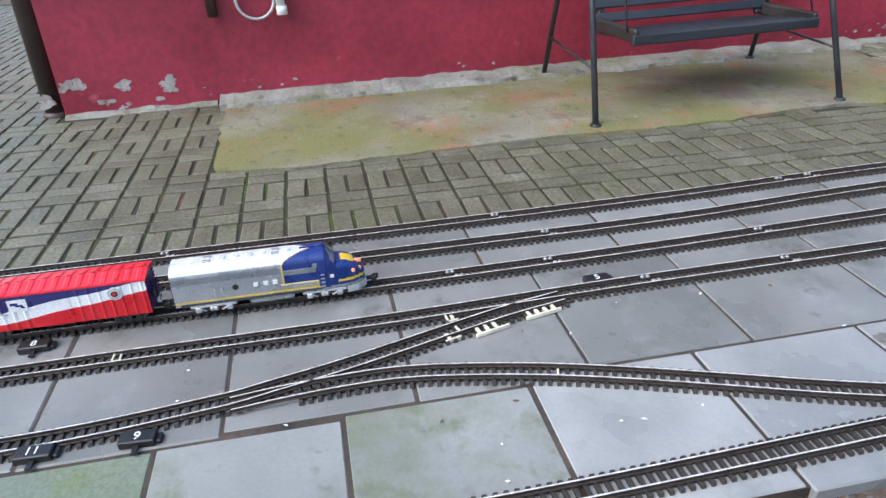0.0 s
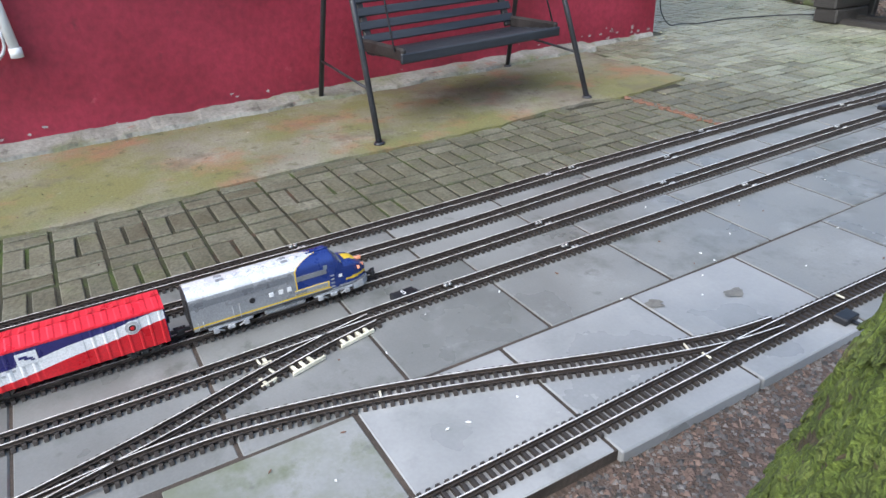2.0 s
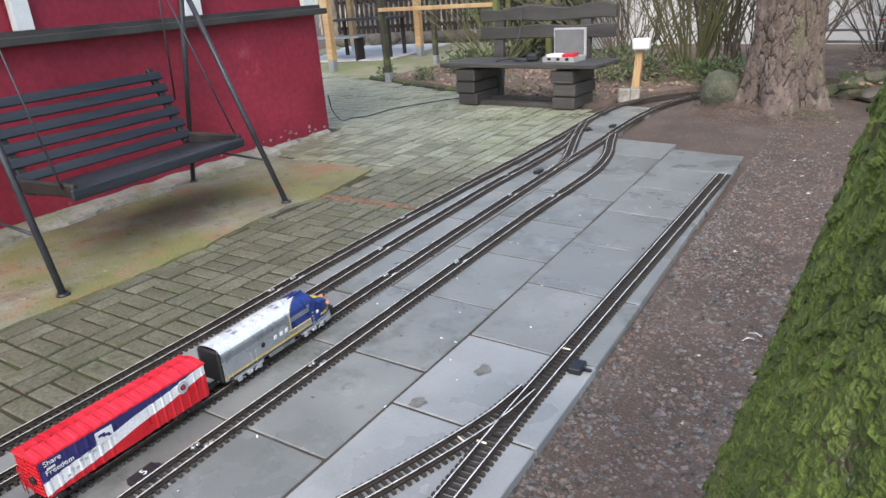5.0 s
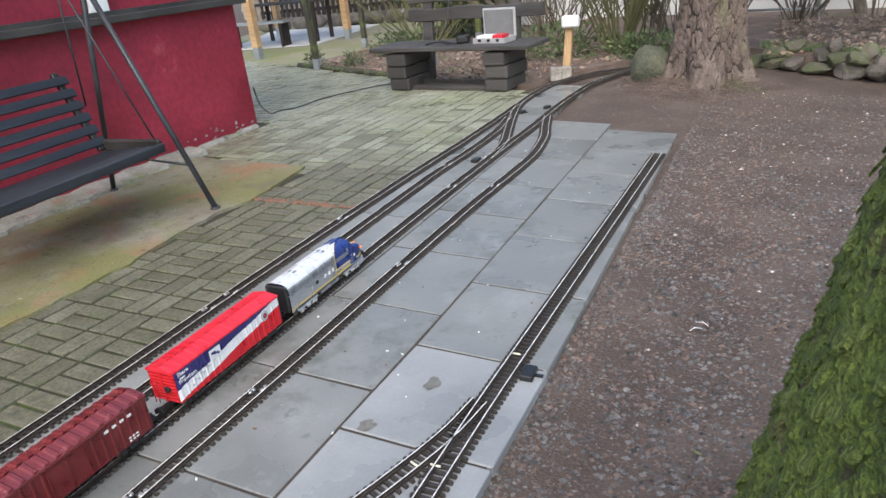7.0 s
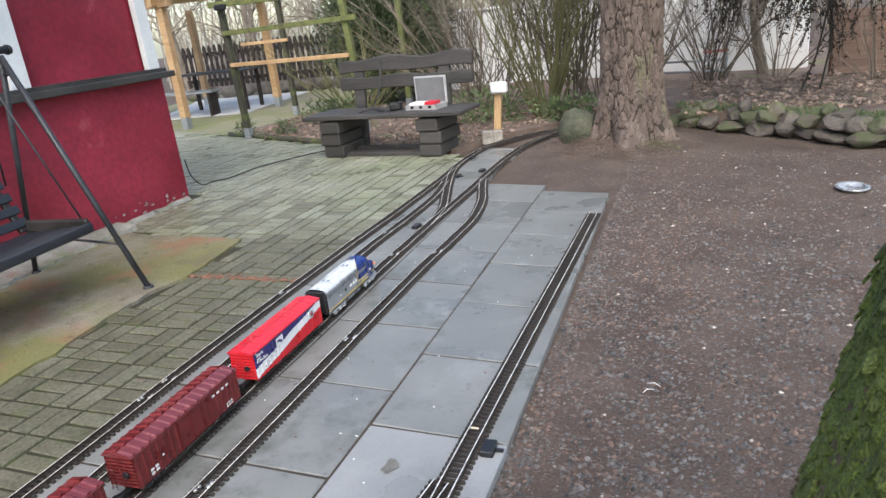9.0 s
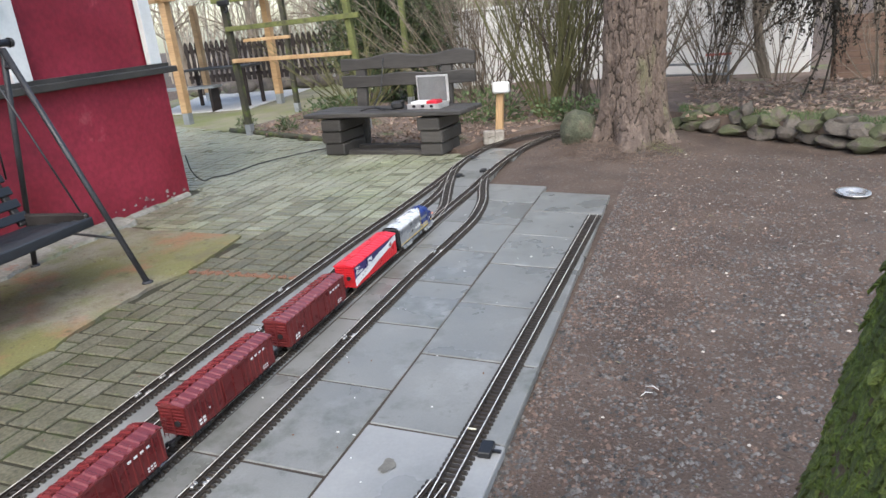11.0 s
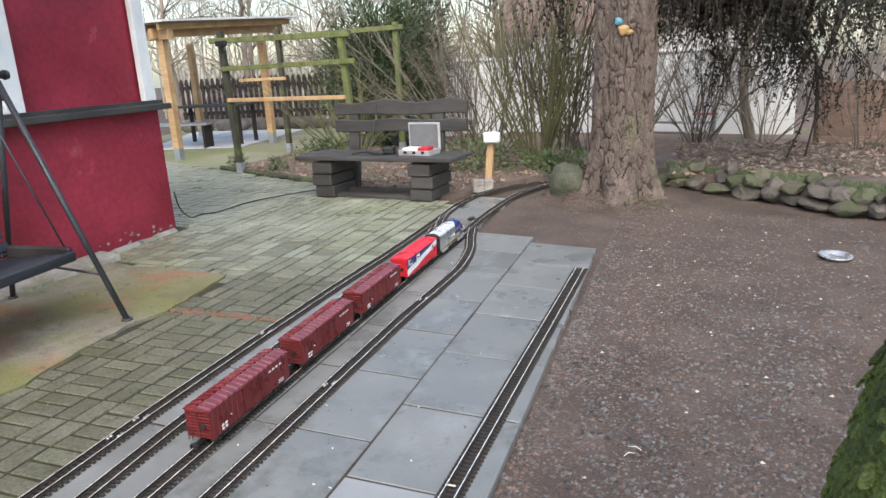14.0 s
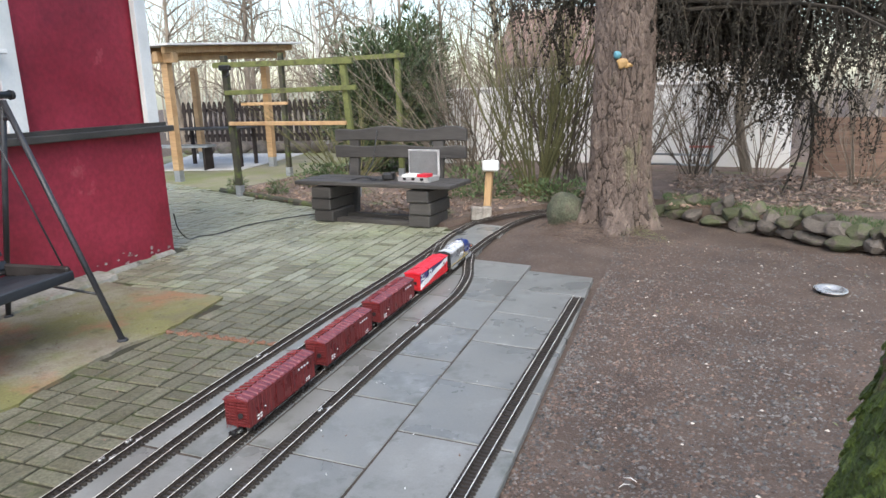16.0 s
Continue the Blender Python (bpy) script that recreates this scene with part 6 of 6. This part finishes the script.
part("coping", bm, M_whitewall, gw, m=pose(-0.6, 10.0, 0, 0, 0, ang))
shed = thing("boarded_shed", "brown shed wall of horizontal boards", "shed")
for k in range(9):
    bm = bmesh.new()
    box(bm, (4.6, 8.0, 0.14 + 0.085 * k), (4.2, 0.025, 0.08), pose(0, 0, 0, 0, 0, 0), bevel=0.003)
    part("board", bm, M_board, shed)
for x in (2.55, 3.55, 4.6):
    beam(shed, "post", (x, 7.97, 0), (x, 7.97, 0.95), 0.06, 0.06, M_board)

# bare shrub with many stems
def shrub(name, label, base, n, height, lean, r, mat, seed, depth=1, kids=3):
    ob = thing(name, label, "shrub")
    rnd = random.Random(seed)
    for k in range(n):
        ms = Mass()
        a = rnd.uniform(0, math.tau)
        o = Vector((base[0] + 0.16 * math.cos(a) * rnd.random(), base[1] + 0.16 * math.sin(a) * rnd.random(), base[2] - 0.03))
        d = Vector((lean * math.cos(a) * rnd.random(), lean * math.sin(a) * rnd.random(), 1)).normalized()
        grow(ms, o, d, height * rnd.uniform(0.55, 1.0), r * rnd.uniform(0.5, 1.2), depth, rnd, 0.5, -0.03, kids)
        ms.make("stem", mat, ob)
    return ob


shrub("bare_shrub", "tall bare shrub with many greenish stems", (-0.75, 6.5, 0.0), 46, 2.7, 0.55, 0.016, M_twig_green, 1)
shrub("bare_shrub", "thin bare shrub with grey-brown twigs", (-2.0, 7.6, 0.0), 30, 2.6, 1.2, 0.011, M_twig, 2, 2, 3)
shrub("bare_shrub", "thin bare shrub with grey-brown twigs", (0.25, 8.2, 0.02), 26, 2.8, 1.2, 0.011, M_twig, 3, 2, 3)
shrub("bare_shrub", "low tangle of bare brown twigs", (1.9, 8.3, 0.02), 16, 1.8, 1.3, 0.01, M_twig, 4, 2, 3)
shrub("bare_shrub", "low tangle of bare brown twigs", (2.9, 7.2, 0.1), 14, 1.4, 1.2, 0.009, M_twig, 5, 2, 3)
shrub("bare_shrub", "thin bare shrub with pale stems beside the trellis", (-3.7, 7.3, 0.0), 34, 1.8, 1.4, 0.010, M_twig_green, 6, 1, 3)


M_twig_brown = material("brown_twigs", [(0.3, (0.06, 0.048, 0.038)), (0.7, (0.14, 0.115, 0.09))], 3, 0.9, 0, 0.1, 40, island=0.4)
shrub("bare_shrub", "thin dark brown tangle of twigs before the white wall", (-1.6, 7.4, 0.0), 20, 2.3, 1.1, 0.011, M_twig_brown, 71, 2, 4)
shrub("bare_shrub", "thin dark brown tangle of twigs before the white wall", (-0.25, 7.5, 0.0), 20, 2.2, 1.1, 0.011, M_twig_brown, 72, 2, 4)
shrub("bare_shrub", "upright bare shrub with red-brown stems", (-0.45, 6.7, 0.0), 14, 2.4, 0.4, 0.016, M_twig_brown, 73, 1, 4)
shrub("bare_shrub", "low dark tangle of twigs behind the spruce", (1.1, 8.0, 0.05), 16, 1.7, 1.2, 0.01, M_twig_brown, 74, 2, 4)

for i, (x, y, h) in enumerate(((-3.6, 11.6, 2.8), (-2.6, 9.5, 2.2), (-0.9, 9.0, 2.2), (1.2, 8.7, 1.8), (3.3, 11.0, 2.6), (0.4, 11.5, 2.8), (-1.9, 12.0, 2.8), (-5.2, 12.2, 2.9), (-6.3, 12.6, 2.8), (-7.6, 12.9, 3.0), (-9.0, 12.9, 2.8), (-4.4, 10.6, 2.6))):
    shrub("bare_shrub", "bare thicket of grey-brown twigs behind the garden", (x, y, 0.0), 15, h, 1.0, 0.013, M_twig, 40 + i, 2, 4)


def leafy(name, label, c, radii, n, size, width, mat, seed, stems=10, hang=0.0):
    ob = thing(name, label, "shrub")
    rnd = random.Random(seed)
    ms, lv = Mass(), Mass()
    for k in range(stems):
        a = rnd.uniform(0, math.tau)
        d = Vector((0.5 * math.cos(a), 0.5 * math.sin(a), 1)).normalized()
        grow(ms, Vector((c[0], c[1], 0)), d, 1.7 * radii[2], 0.012, 1, rnd, 0.7, 0, 3)
    for k in range(n):
        u = dirn(rnd) * rnd.random() ** 0.45
        lump = 1 + 0.35 * noise.noise(Vector((u.x * 2.5 + seed, u.y * 2.5, u.z * 2.5)))
        p = Vector((c[0] + u.x * radii[0] * lump, c[1] + u.y * radii[1] * lump, max(0.03, c[2] + u.z * radii[2] * lump)))
        d = (u + 0.8 * dirn(rnd) + Vector((0, 0, 0.2 - hang))).normalized()
        lv.leaf(p, d, size * rnd.uniform(0.6, 1.3), width * rnd.uniform(0.7, 1.2), rnd)
    ms.make("branchwork", M_twig, ob, kind="stuff")
    lv.make("foliage", mat, ob, kind="stuff")
    return ob


leafy("evergreen_shrub", "dark evergreen shrub with long narrow leaves", (-3.95, 8.9, 1.15), (1.05, 0.7, 1.25), 11500, 0.13, 0.016, M_leaf, 11, 14)
leafy("evergreen_shrub", "dark evergreen shrub with upright narrow tips", (-3.5, 9.6, 1.5), (0.55, 0.5, 1.2), 5500, 0.14, 0.015, M_leaf, 12, 8)
leafy("low_evergreen", "low evergreen ground cover with pale leaf edges", (-4.0, 6.9, 0.16), (0.4, 0.3, 0.2), 700, 0.06, 0.014, M_leaf_light, 13, 3)
leafy("low_evergreen", "low ivy-like ground cover behind the bench", (-1.5, 6.2, 0.18), (0.8, 0.4, 0.24), 800, 0.06, 0.016, M_leaf_light, 14, 4)
leafy("low_evergreen", "low ivy-like ground cover near the tree", (-0.35, 6.1, 0.12), (0.45, 0.3, 0.17), 450, 0.06, 0.016, M_leaf_light, 15, 3)
leafy("low_evergreen", "small green plant in the bed by the post", (-4.95, 6.15, 0.09), (0.14, 0.1, 0.12), 260, 0.08, 0.006, M_leaf_light, 16, 2)
leafy("low_evergreen", "small green plant in the bed", (-4.2, 6.0, 0.08), (0.16, 0.1, 0.1), 220, 0.08, 0.007, M_leaf_light, 17, 2)

# trees behind
for i, (x, y, h, r, mt) in enumerate(((-8.6, 15.0, 6, 0.09, M_birch), (-7.6, 16.5, 6.5, 0.1, M_birch), (-10.5, 14.5, 6, 0.1, M_twig), (-6.0, 14.5, 5.5, 0.08, M_twig), (-4.6, 13.6, 5, 0.07, M_twig), (-2.6, 11.2, 4.5, 0.06, M_twig), (-0.2, 11.5, 4.6, 0.06, M_twig),
                                       (-12.5, 13.8, 6, 0.09, M_twig), (-9.4, 13.2, 4.5, 0.07, M_twig), (1.8, 8.9, 3.6, 0.075, M_twig), (2.3, 12.0, 5, 0.08, M_twig), (4.6, 11.5, 5, 0.08, M_twig), (-7.0, 13.2, 4.2, 0.06, M_twig), (-3.4, 14.5, 5.5, 0.08, M_twig))):
    tree = thing("bare_tree", "leafless birch with a white trunk" if mt is M_birch else "leafless tree with thin grey-brown branches", "tree", group="leafless trees behind the garden")
    rnd = random.Random(100 + i)
    ms = Mass()
    base = Vector((x, y, -0.05))
    pts, rad = [], []
    for k in range(8):
        pts.append(base + Vector((0.12 * math.sin(k + i), 0.1 * math.cos(k * 1.3 + i), h * k / 7)))
        rad.append(r * (1 - 0.8 * k / 7))
    ms.tube(pts, rad, 8)
    ms.make("trunk", mt, tree)
    ms = Mass()
    for k in range(26):
        j = rnd.uniform(0.8, 6.9)
        p = pts[int(j)].lerp(pts[int(j) + 1], j - int(j))
        a = rnd.uniform(0, math.tau)
        d = Vector((math.cos(a), math.sin(a), rnd.uniform(0.3, 1.1))).normalized()
        grow(ms, p, d, h * rnd.uniform(0.16, 0.3), r * 0.28, 2, rnd, 0.75, 0.0, 3)
    ms.make("crown", M_twig, tree, "bare twigs", kind="stuff")

# woods beyond the garden
M_farwood = material("far_twigs", [(0.3, (0.27, 0.23, 0.185)), (0.7, (0.46, 0.41, 0.35))], 0.6, 0.95, 0, 0.0, 40, island=0.4)
rnd = random.Random(55)
ms = Mass()
for k in range(210):
    x, y = rnd.uniform(-22, 13), rnd.uniform(15.5, 24)
    h = rnd.uniform(2.5, 6.5)
    grow(ms, Vector((x, y, 0)), Vector((rnd.uniform(-0.2, 0.2), rnd.uniform(-0.2, 0.2), 1)).normalized(), h, 0.03, 2, rnd, 0.8, -0.02, 4)
tagged(ms.make("far_woods", M_farwood, None, "leafless beige-grey woods beyond the garden"), category="woods", kind="stuff")

# drooping limbs of the spruce
spruce = bpy.data.objects["spruce_tree"]
rnd = random.Random(77)
limbs, strands = Mass(), Mass()
for k in range(84):
    z = rnd.uniform(1.85, 3.1) if k % 11 else rnd.uniform(2.5, 3.0)
    a = rnd.uniform(-0.25, 1.1) if k % 11 else rnd.uniform(1.8, 2.9)
    if k % 11 and k % 3 == 0:
        a, z = rnd.uniform(-0.15, 0.45), rnd.uniform(2.2, 3.0)
    d = Vector((math.cos(a), math.sin(a), rnd.uniform(-0.2, 0.45))).normalized()
    p = Vector((0.48 + 0.2 * d.x, 4.78 + 0.2 * d.y, z))
    n, length = 9, rnd.uniform(2.2, 3.6) if k % 3 == 0 and k % 11 else rnd.uniform(1.6, 4.4) if k % 11 else rnd.uniform(0.8, 1.8)
    thick = 0.04 if k % 9 == 1 else 0.018
    pts, rad = [p], [thick]
    for j in range(n):
        d = (d + Vector((rnd.uniform(-0.28, 0.28), rnd.uniform(-0.28, 0.28), rnd.uniform(-0.24, 0.14)))).normalized()
        p = p + d * length / n
        pts.append(p)
        rad.append(thick * (1 - 0.8 * (j + 1) / n))
    limbs.tube(pts, rad, 6)
    for j in range(1, n + 1):
        for _ in range(11 if k % 3 == 0 else 8):
            q = pts[j].lerp(pts[j - 1], rnd.random())
            s = dirn(rnd)
            s.z *= 0.2
            tip = [q]
            e = (s.normalized() * 0.7 + Vector((0, 0, -0.5))).normalized()
            hang = rnd.uniform(0.12, 0.42) if k % 3 == 0 else rnd.uniform(0.2, 0.7)
            for m in range(5):
                e = (e + Vector((0, 0, -0.45)) + 0.15 * dirn(rnd)).normalized()
                tip.append(tip[-1] + e * hang / 5)
            limbs.tube(tip, [0.005, 0.004, 0.0035, 0.003, 0.002, 0.0015], 3)
            for _ in range(int(hang * 24)):
                u = rnd.uniform(0.4, 4.99)
                c = tip[int(u)].lerp(tip[int(u) + 1], u - int(u))
                strands.leaf(c, (dirn(rnd) + Vector((0, 0, -0.9))).normalized(), rnd.uniform(0.028, 0.06), rnd.uniform(0.007, 0.015), rnd)
limbs.make("limb", M_twig_dark, spruce, "drooping dark limbs", kind="stuff")
strands.make("foliage", M_needle, spruce, "hanging dark needle tufts", kind="stuff")
# slender stems by the stone row
for x, y, h, b in ((2.02, 6.45, 2.4, 0.5), (2.22, 6.55, 2.6, 0.22)):
    sap = thing("sapling", "slender curved bare sapling behind the stones", "tree", group="saplings")
    ms = Mass()
    ms.tube([Vector((x + b * math.sin(k / 6 * 1.5) + 0.03 * math.sin(k * 2.1), y + 0.1 * math.sin(k), 0.1 + h * k / 6)) for k in range(7)], [0.011 - 0.0008 * k for k in range(7)], 8)
    ms.make("trunk", M_twig_dark, sap)

# figure hung on the trunk, plain shape
bm = bmesh.new()
rough_rock(bm, (0.01, 0, -0.01), (0.1, 0.08, 0.12), 1.0, 3)
rough_rock(bm, (0.06, 0, -0.03), (0.1, 0.05, 0.05), 3.0, 3)
knob = thing("tree_ornament", "small pottery ornament hung on the spruce trunk", "ornament", pose(0.44, 4.5, 1.53))
part("pottery", bm, plain("pottery_tan", (0.38, 0.24, 0.1), 0.5), knob, smooth=True)
bm = bmesh.new()
rough_rock(bm, (-0.03, -0.01, 0.06), (0.07, 0.06, 0.06), 2.0, 3)
part("cap", bm, plain("pottery_teal", (0.12, 0.33, 0.4), 0.45), knob, "teal glazed top", smooth=True)

# tubular frame with barrier tape
fr = thing("tubular_frame", "low galvanised tube frame behind the stones", "frame")
for z in (0.22, 0.36):
    bm = bmesh.new()
    rod(bm, [(0.4, 8.4, z), (1.35, 8.2, z)], 0.016, 8)
    part("tube", bm, M_zinc, fr)
bm = bmesh.new()
rod(bm, [(1.33, 8.2, 0.02), (1.33, 8.2, 0.6)], 0.016, 8)
part("tube", bm, M_zinc, fr)
bm = bmesh.new()
box(bm, (1.2, 8.17, 0.48), (0.32, 0.004, 0.03), pose(0, 0, 0, 0, 0, 0))
part("barrier_tape", bm, plain("tape_red", (0.42, 0.13, 0.11), 0.5), fr, "red and white barrier tape")

# garden hose from the wall, cable
bm = bmesh.new()
hose = [(q.x, q.y, 0.33 * max(0, 1 - k / 15) ** 1.6 + 0.009) for k, q in enumerate(spline([(wall_x(2.93) + 0.012, 2.96), (-3.33, 3.1), (-3.41, 3.33), (-3.43, 3.48), (-3.33, 3.63), (-3.31, 4.03), (-3.19, 4.36), (-2.97, 4.74), (-2.75, 4.9)], 0.03))]
rod(bm, hose, 0.0055, 6)
tagged(part("cable", bm, M_black, None, "black cable running over the paving from the house"), category="cable")

# fallen leaves and dead twigs on the bed behind the stones
rnd = random.Random(91)
ms, tw = Mass(), Mass()
for k in range(3200):
    x, y = rnd.uniform(0.9, 4.5), rnd.uniform(5.3, 7.8)
    d = dirn(rnd)
    d.z *= 0.3
    ms.leaf(Vector((x, y, 0.133 + rnd.uniform(0, 0.012))), d.normalized(), rnd.uniform(0.03, 0.08), rnd.uniform(0.008, 0.022), rnd)
    if k % 16 == 0:
        p0 = Vector((x, y, 0.135))
        e = Vector((rnd.uniform(-1, 1), rnd.uniform(-1, 1), 0.05)).normalized()
        tw.tube([p0, p0 + e * 0.15, p0 + e * 0.32 + Vector((0, 0, 0.03))], [0.005, 0.004, 0.002], 4)
for k in range(5200):
    x, y = rnd.uniform(-5.0, 0.2), rnd.uniform(4.7, 8.0)
    if y < 5.32 - 0.45 * (x + 3.36) or y < 5.2 and x > -1.2 or x > -0.9 and y < 5.75:
        continue
    d = dirn(rnd)
    d.z *= 0.35
    ms.leaf(Vector((x, y, 0.026 + rnd.uniform(0, 0.012))), d.normalized(), rnd.uniform(0.025, 0.075), rnd.uniform(0.006, 0.02), rnd)
    if k % 22 == 0:
        p0, e = Vector((x, y, 0.03)), Vector((rnd.uniform(-1, 1), rnd.uniform(-1, 1), 0.08)).normalized()
        tw.tube([p0, p0 + e * 0.12, p0 + e * 0.28 + Vector((0, 0, 0.03))], [0.005, 0.004, 0.002], 4)
tagged(ms.make("fallen_leaves", material("dry_leaf", [(0.3, (0.22, 0.14, 0.1)), (0.7, (0.42, 0.32, 0.26))], 3, 0.9, 0, 0.0, 40, island=0.45), None, "dry pale brown leaves on the bed"), category="litter", kind="stuff")
tagged(tw.make("dead_twigs", M_twig, None, "dead twigs lying on the bed"), category="litter", kind="stuff")
ms = Mass()
for k in range(5200):
    x, y = rnd.uniform(0.8, 4.0), 0
    y = 5.72 - 0.72 * (x - 0.75) + rnd.uniform(0.02, 0.5) ** 1.1
    if y < 4.2:
        continue
    ms.leaf(Vector((x, y, 0.125)), Vector((rnd.uniform(-0.5, 0.5), rnd.uniform(-0.5, 0.5), 1)).normalized(), rnd.uniform(0.02, 0.06), 0.003, rnd)
tagged(ms.make("grass_strip", M_leaf_light, None, "strip of short grass behind the stone row"), category="grass", kind="stuff")

# gravel and litter
rnd = random.Random(6)
grey, brown = Mass(), Mass()
for k in range(120000):
    x, y = 0.5 + rnd.random() ** 1.35 * 2.9, -2.6 + 6.9 * rnd.random()
    if rnd.random() < 0.75 * max(0.0, min(1.0, (y + 0.6 * x - 1.6) / 2.4)):
        continue
    size = rnd.choice((0.004, 0.005, 0.007, 0.009, 0.0125)) * rnd.uniform(0.7, 1.25)
    clump = noise.noise(Vector((x * 1.7, y * 1.7, 5)))
    (grey if rnd.random() < 0.62 + 0.5 * clump else brown).pebble(Vector((x, y, lie(x, y) - 0.001)), size, rnd)
for k in range(1500):
    x, y = rnd.uniform(-0.5, 0.5), rnd.uniform(3.25, 5.2)
    if -1.0 < x and not (x < -0.5 and y < 4.5):
        grey.pebble(Vector((x, y, lie(x, y) - 0.001)), rnd.uniform(0.004, 0.009), rnd)
tagged(grey.make("gravel", M_gravel, None, "loose grey gravel on the earth"), category="gravel", kind="stuff")
tagged(brown.make("brown_gravel", M_gravel_brown, None, "loose red-brown gravel and bark chips on the earth"), category="gravel", kind="stuff")
# dry needles heaped at the foot of the spruce, two pale feathers on the gravel
ms = Mass()
for k in range(2600):
    a, r = rnd.uniform(2.4, 5.6), 0.36 + 0.42 * rnd.random() ** 1.6
    x, y = 0.42 + r * math.cos(a), 4.72 + r * math.sin(a)
    e = Vector((rnd.gauss(0, 1), rnd.gauss(0, 1), rnd.uniform(-0.1, 0.5))).normalized()
    ms.leaf(Vector((x, y, lie(x, y) + rnd.uniform(0, 0.05) * max(0.0, 1.5 - 2 * r))), e, rnd.uniform(0.03, 0.1), rnd.uniform(0.001, 0.0025), rnd)
tagged(ms.make("needle_litter", M_litter, None, "dry brown needles and twigs at the foot of the spruce"), category="litter", kind="stuff")
for x, y, turn, l in ((0.915, 0.45, -20, 0.05), (0.9, 0.41, 35, 0.045)):
    bm = bmesh.new()
    rod(bm, [(-l / 2, 0, 0.004), (0, 0.008, 0.009), (l / 2, 0, 0.006)], [0.0008, 0.002, 0.0008], 6)
    tagged(part("feather", bm, M_white_mark, None, "small white feather lying on the gravel", m=pose(x, y, lie(x, y) + 0.008, 0, 0, turn)), category="feather")
ms = Mass()
for k in range(140):
    x, y = rnd.uniform(0.55, 2.6), rnd.uniform(-1.5, 4.3)
    ms.pebble(Vector((x, y, lie(x, y))), rnd.uniform(0.006, 0.014), rnd)
tagged(ms.make("pale_pebbles", plain("pale_pebble", (0.5, 0.45, 0.4), 0.7), None, "scattered pale pebbles on the earth"), category="gravel", kind="stuff")
ms = Mass()
for k in range(2600):
    x, y = (rnd.uniform(0.55, 3.2), rnd.uniform(-2, 5.2)) if k < 1800 else (rnd.uniform(-4.5, 3.5), rnd.uniform(5.2, 8.5))
    z = lie(x, y) + 0.006 if k < 1800 else (0.15 if x > 0.7 and y > 5.6 else 0.026)
    d = dirn(rnd)
    d.z *= 0.15
    ms.leaf(Vector((x, y, z)), d.normalized(), rnd.uniform(0.01, 0.04), rnd.uniform(0.001, 0.005) if k < 1800 else rnd.uniform(0.004, 0.014), rnd)
tagged(ms.make("leaf_litter", M_litter, None, "dry needles and leaf scraps on the earth"), category="litter", kind="stuff")
ms = Mass()
for k in range(300):
    x, y = rnd.uniform(-3.05, -1.1), rnd.uniform(-2.6, 2.5)
    d = dirn(rnd)
    d.z *= 0.1
    ms.leaf(Vector((x, y, 0.0145 if inside(APRON, x, y) else 0.006)), d.normalized(), rnd.uniform(0.006, 0.02), rnd.uniform(0.002, 0.005), rnd)
tagged(ms.make("leaf_scraps", M_litter, None, "small red-brown leaf scraps on the paving"), category="litter", kind="stuff")

motions()
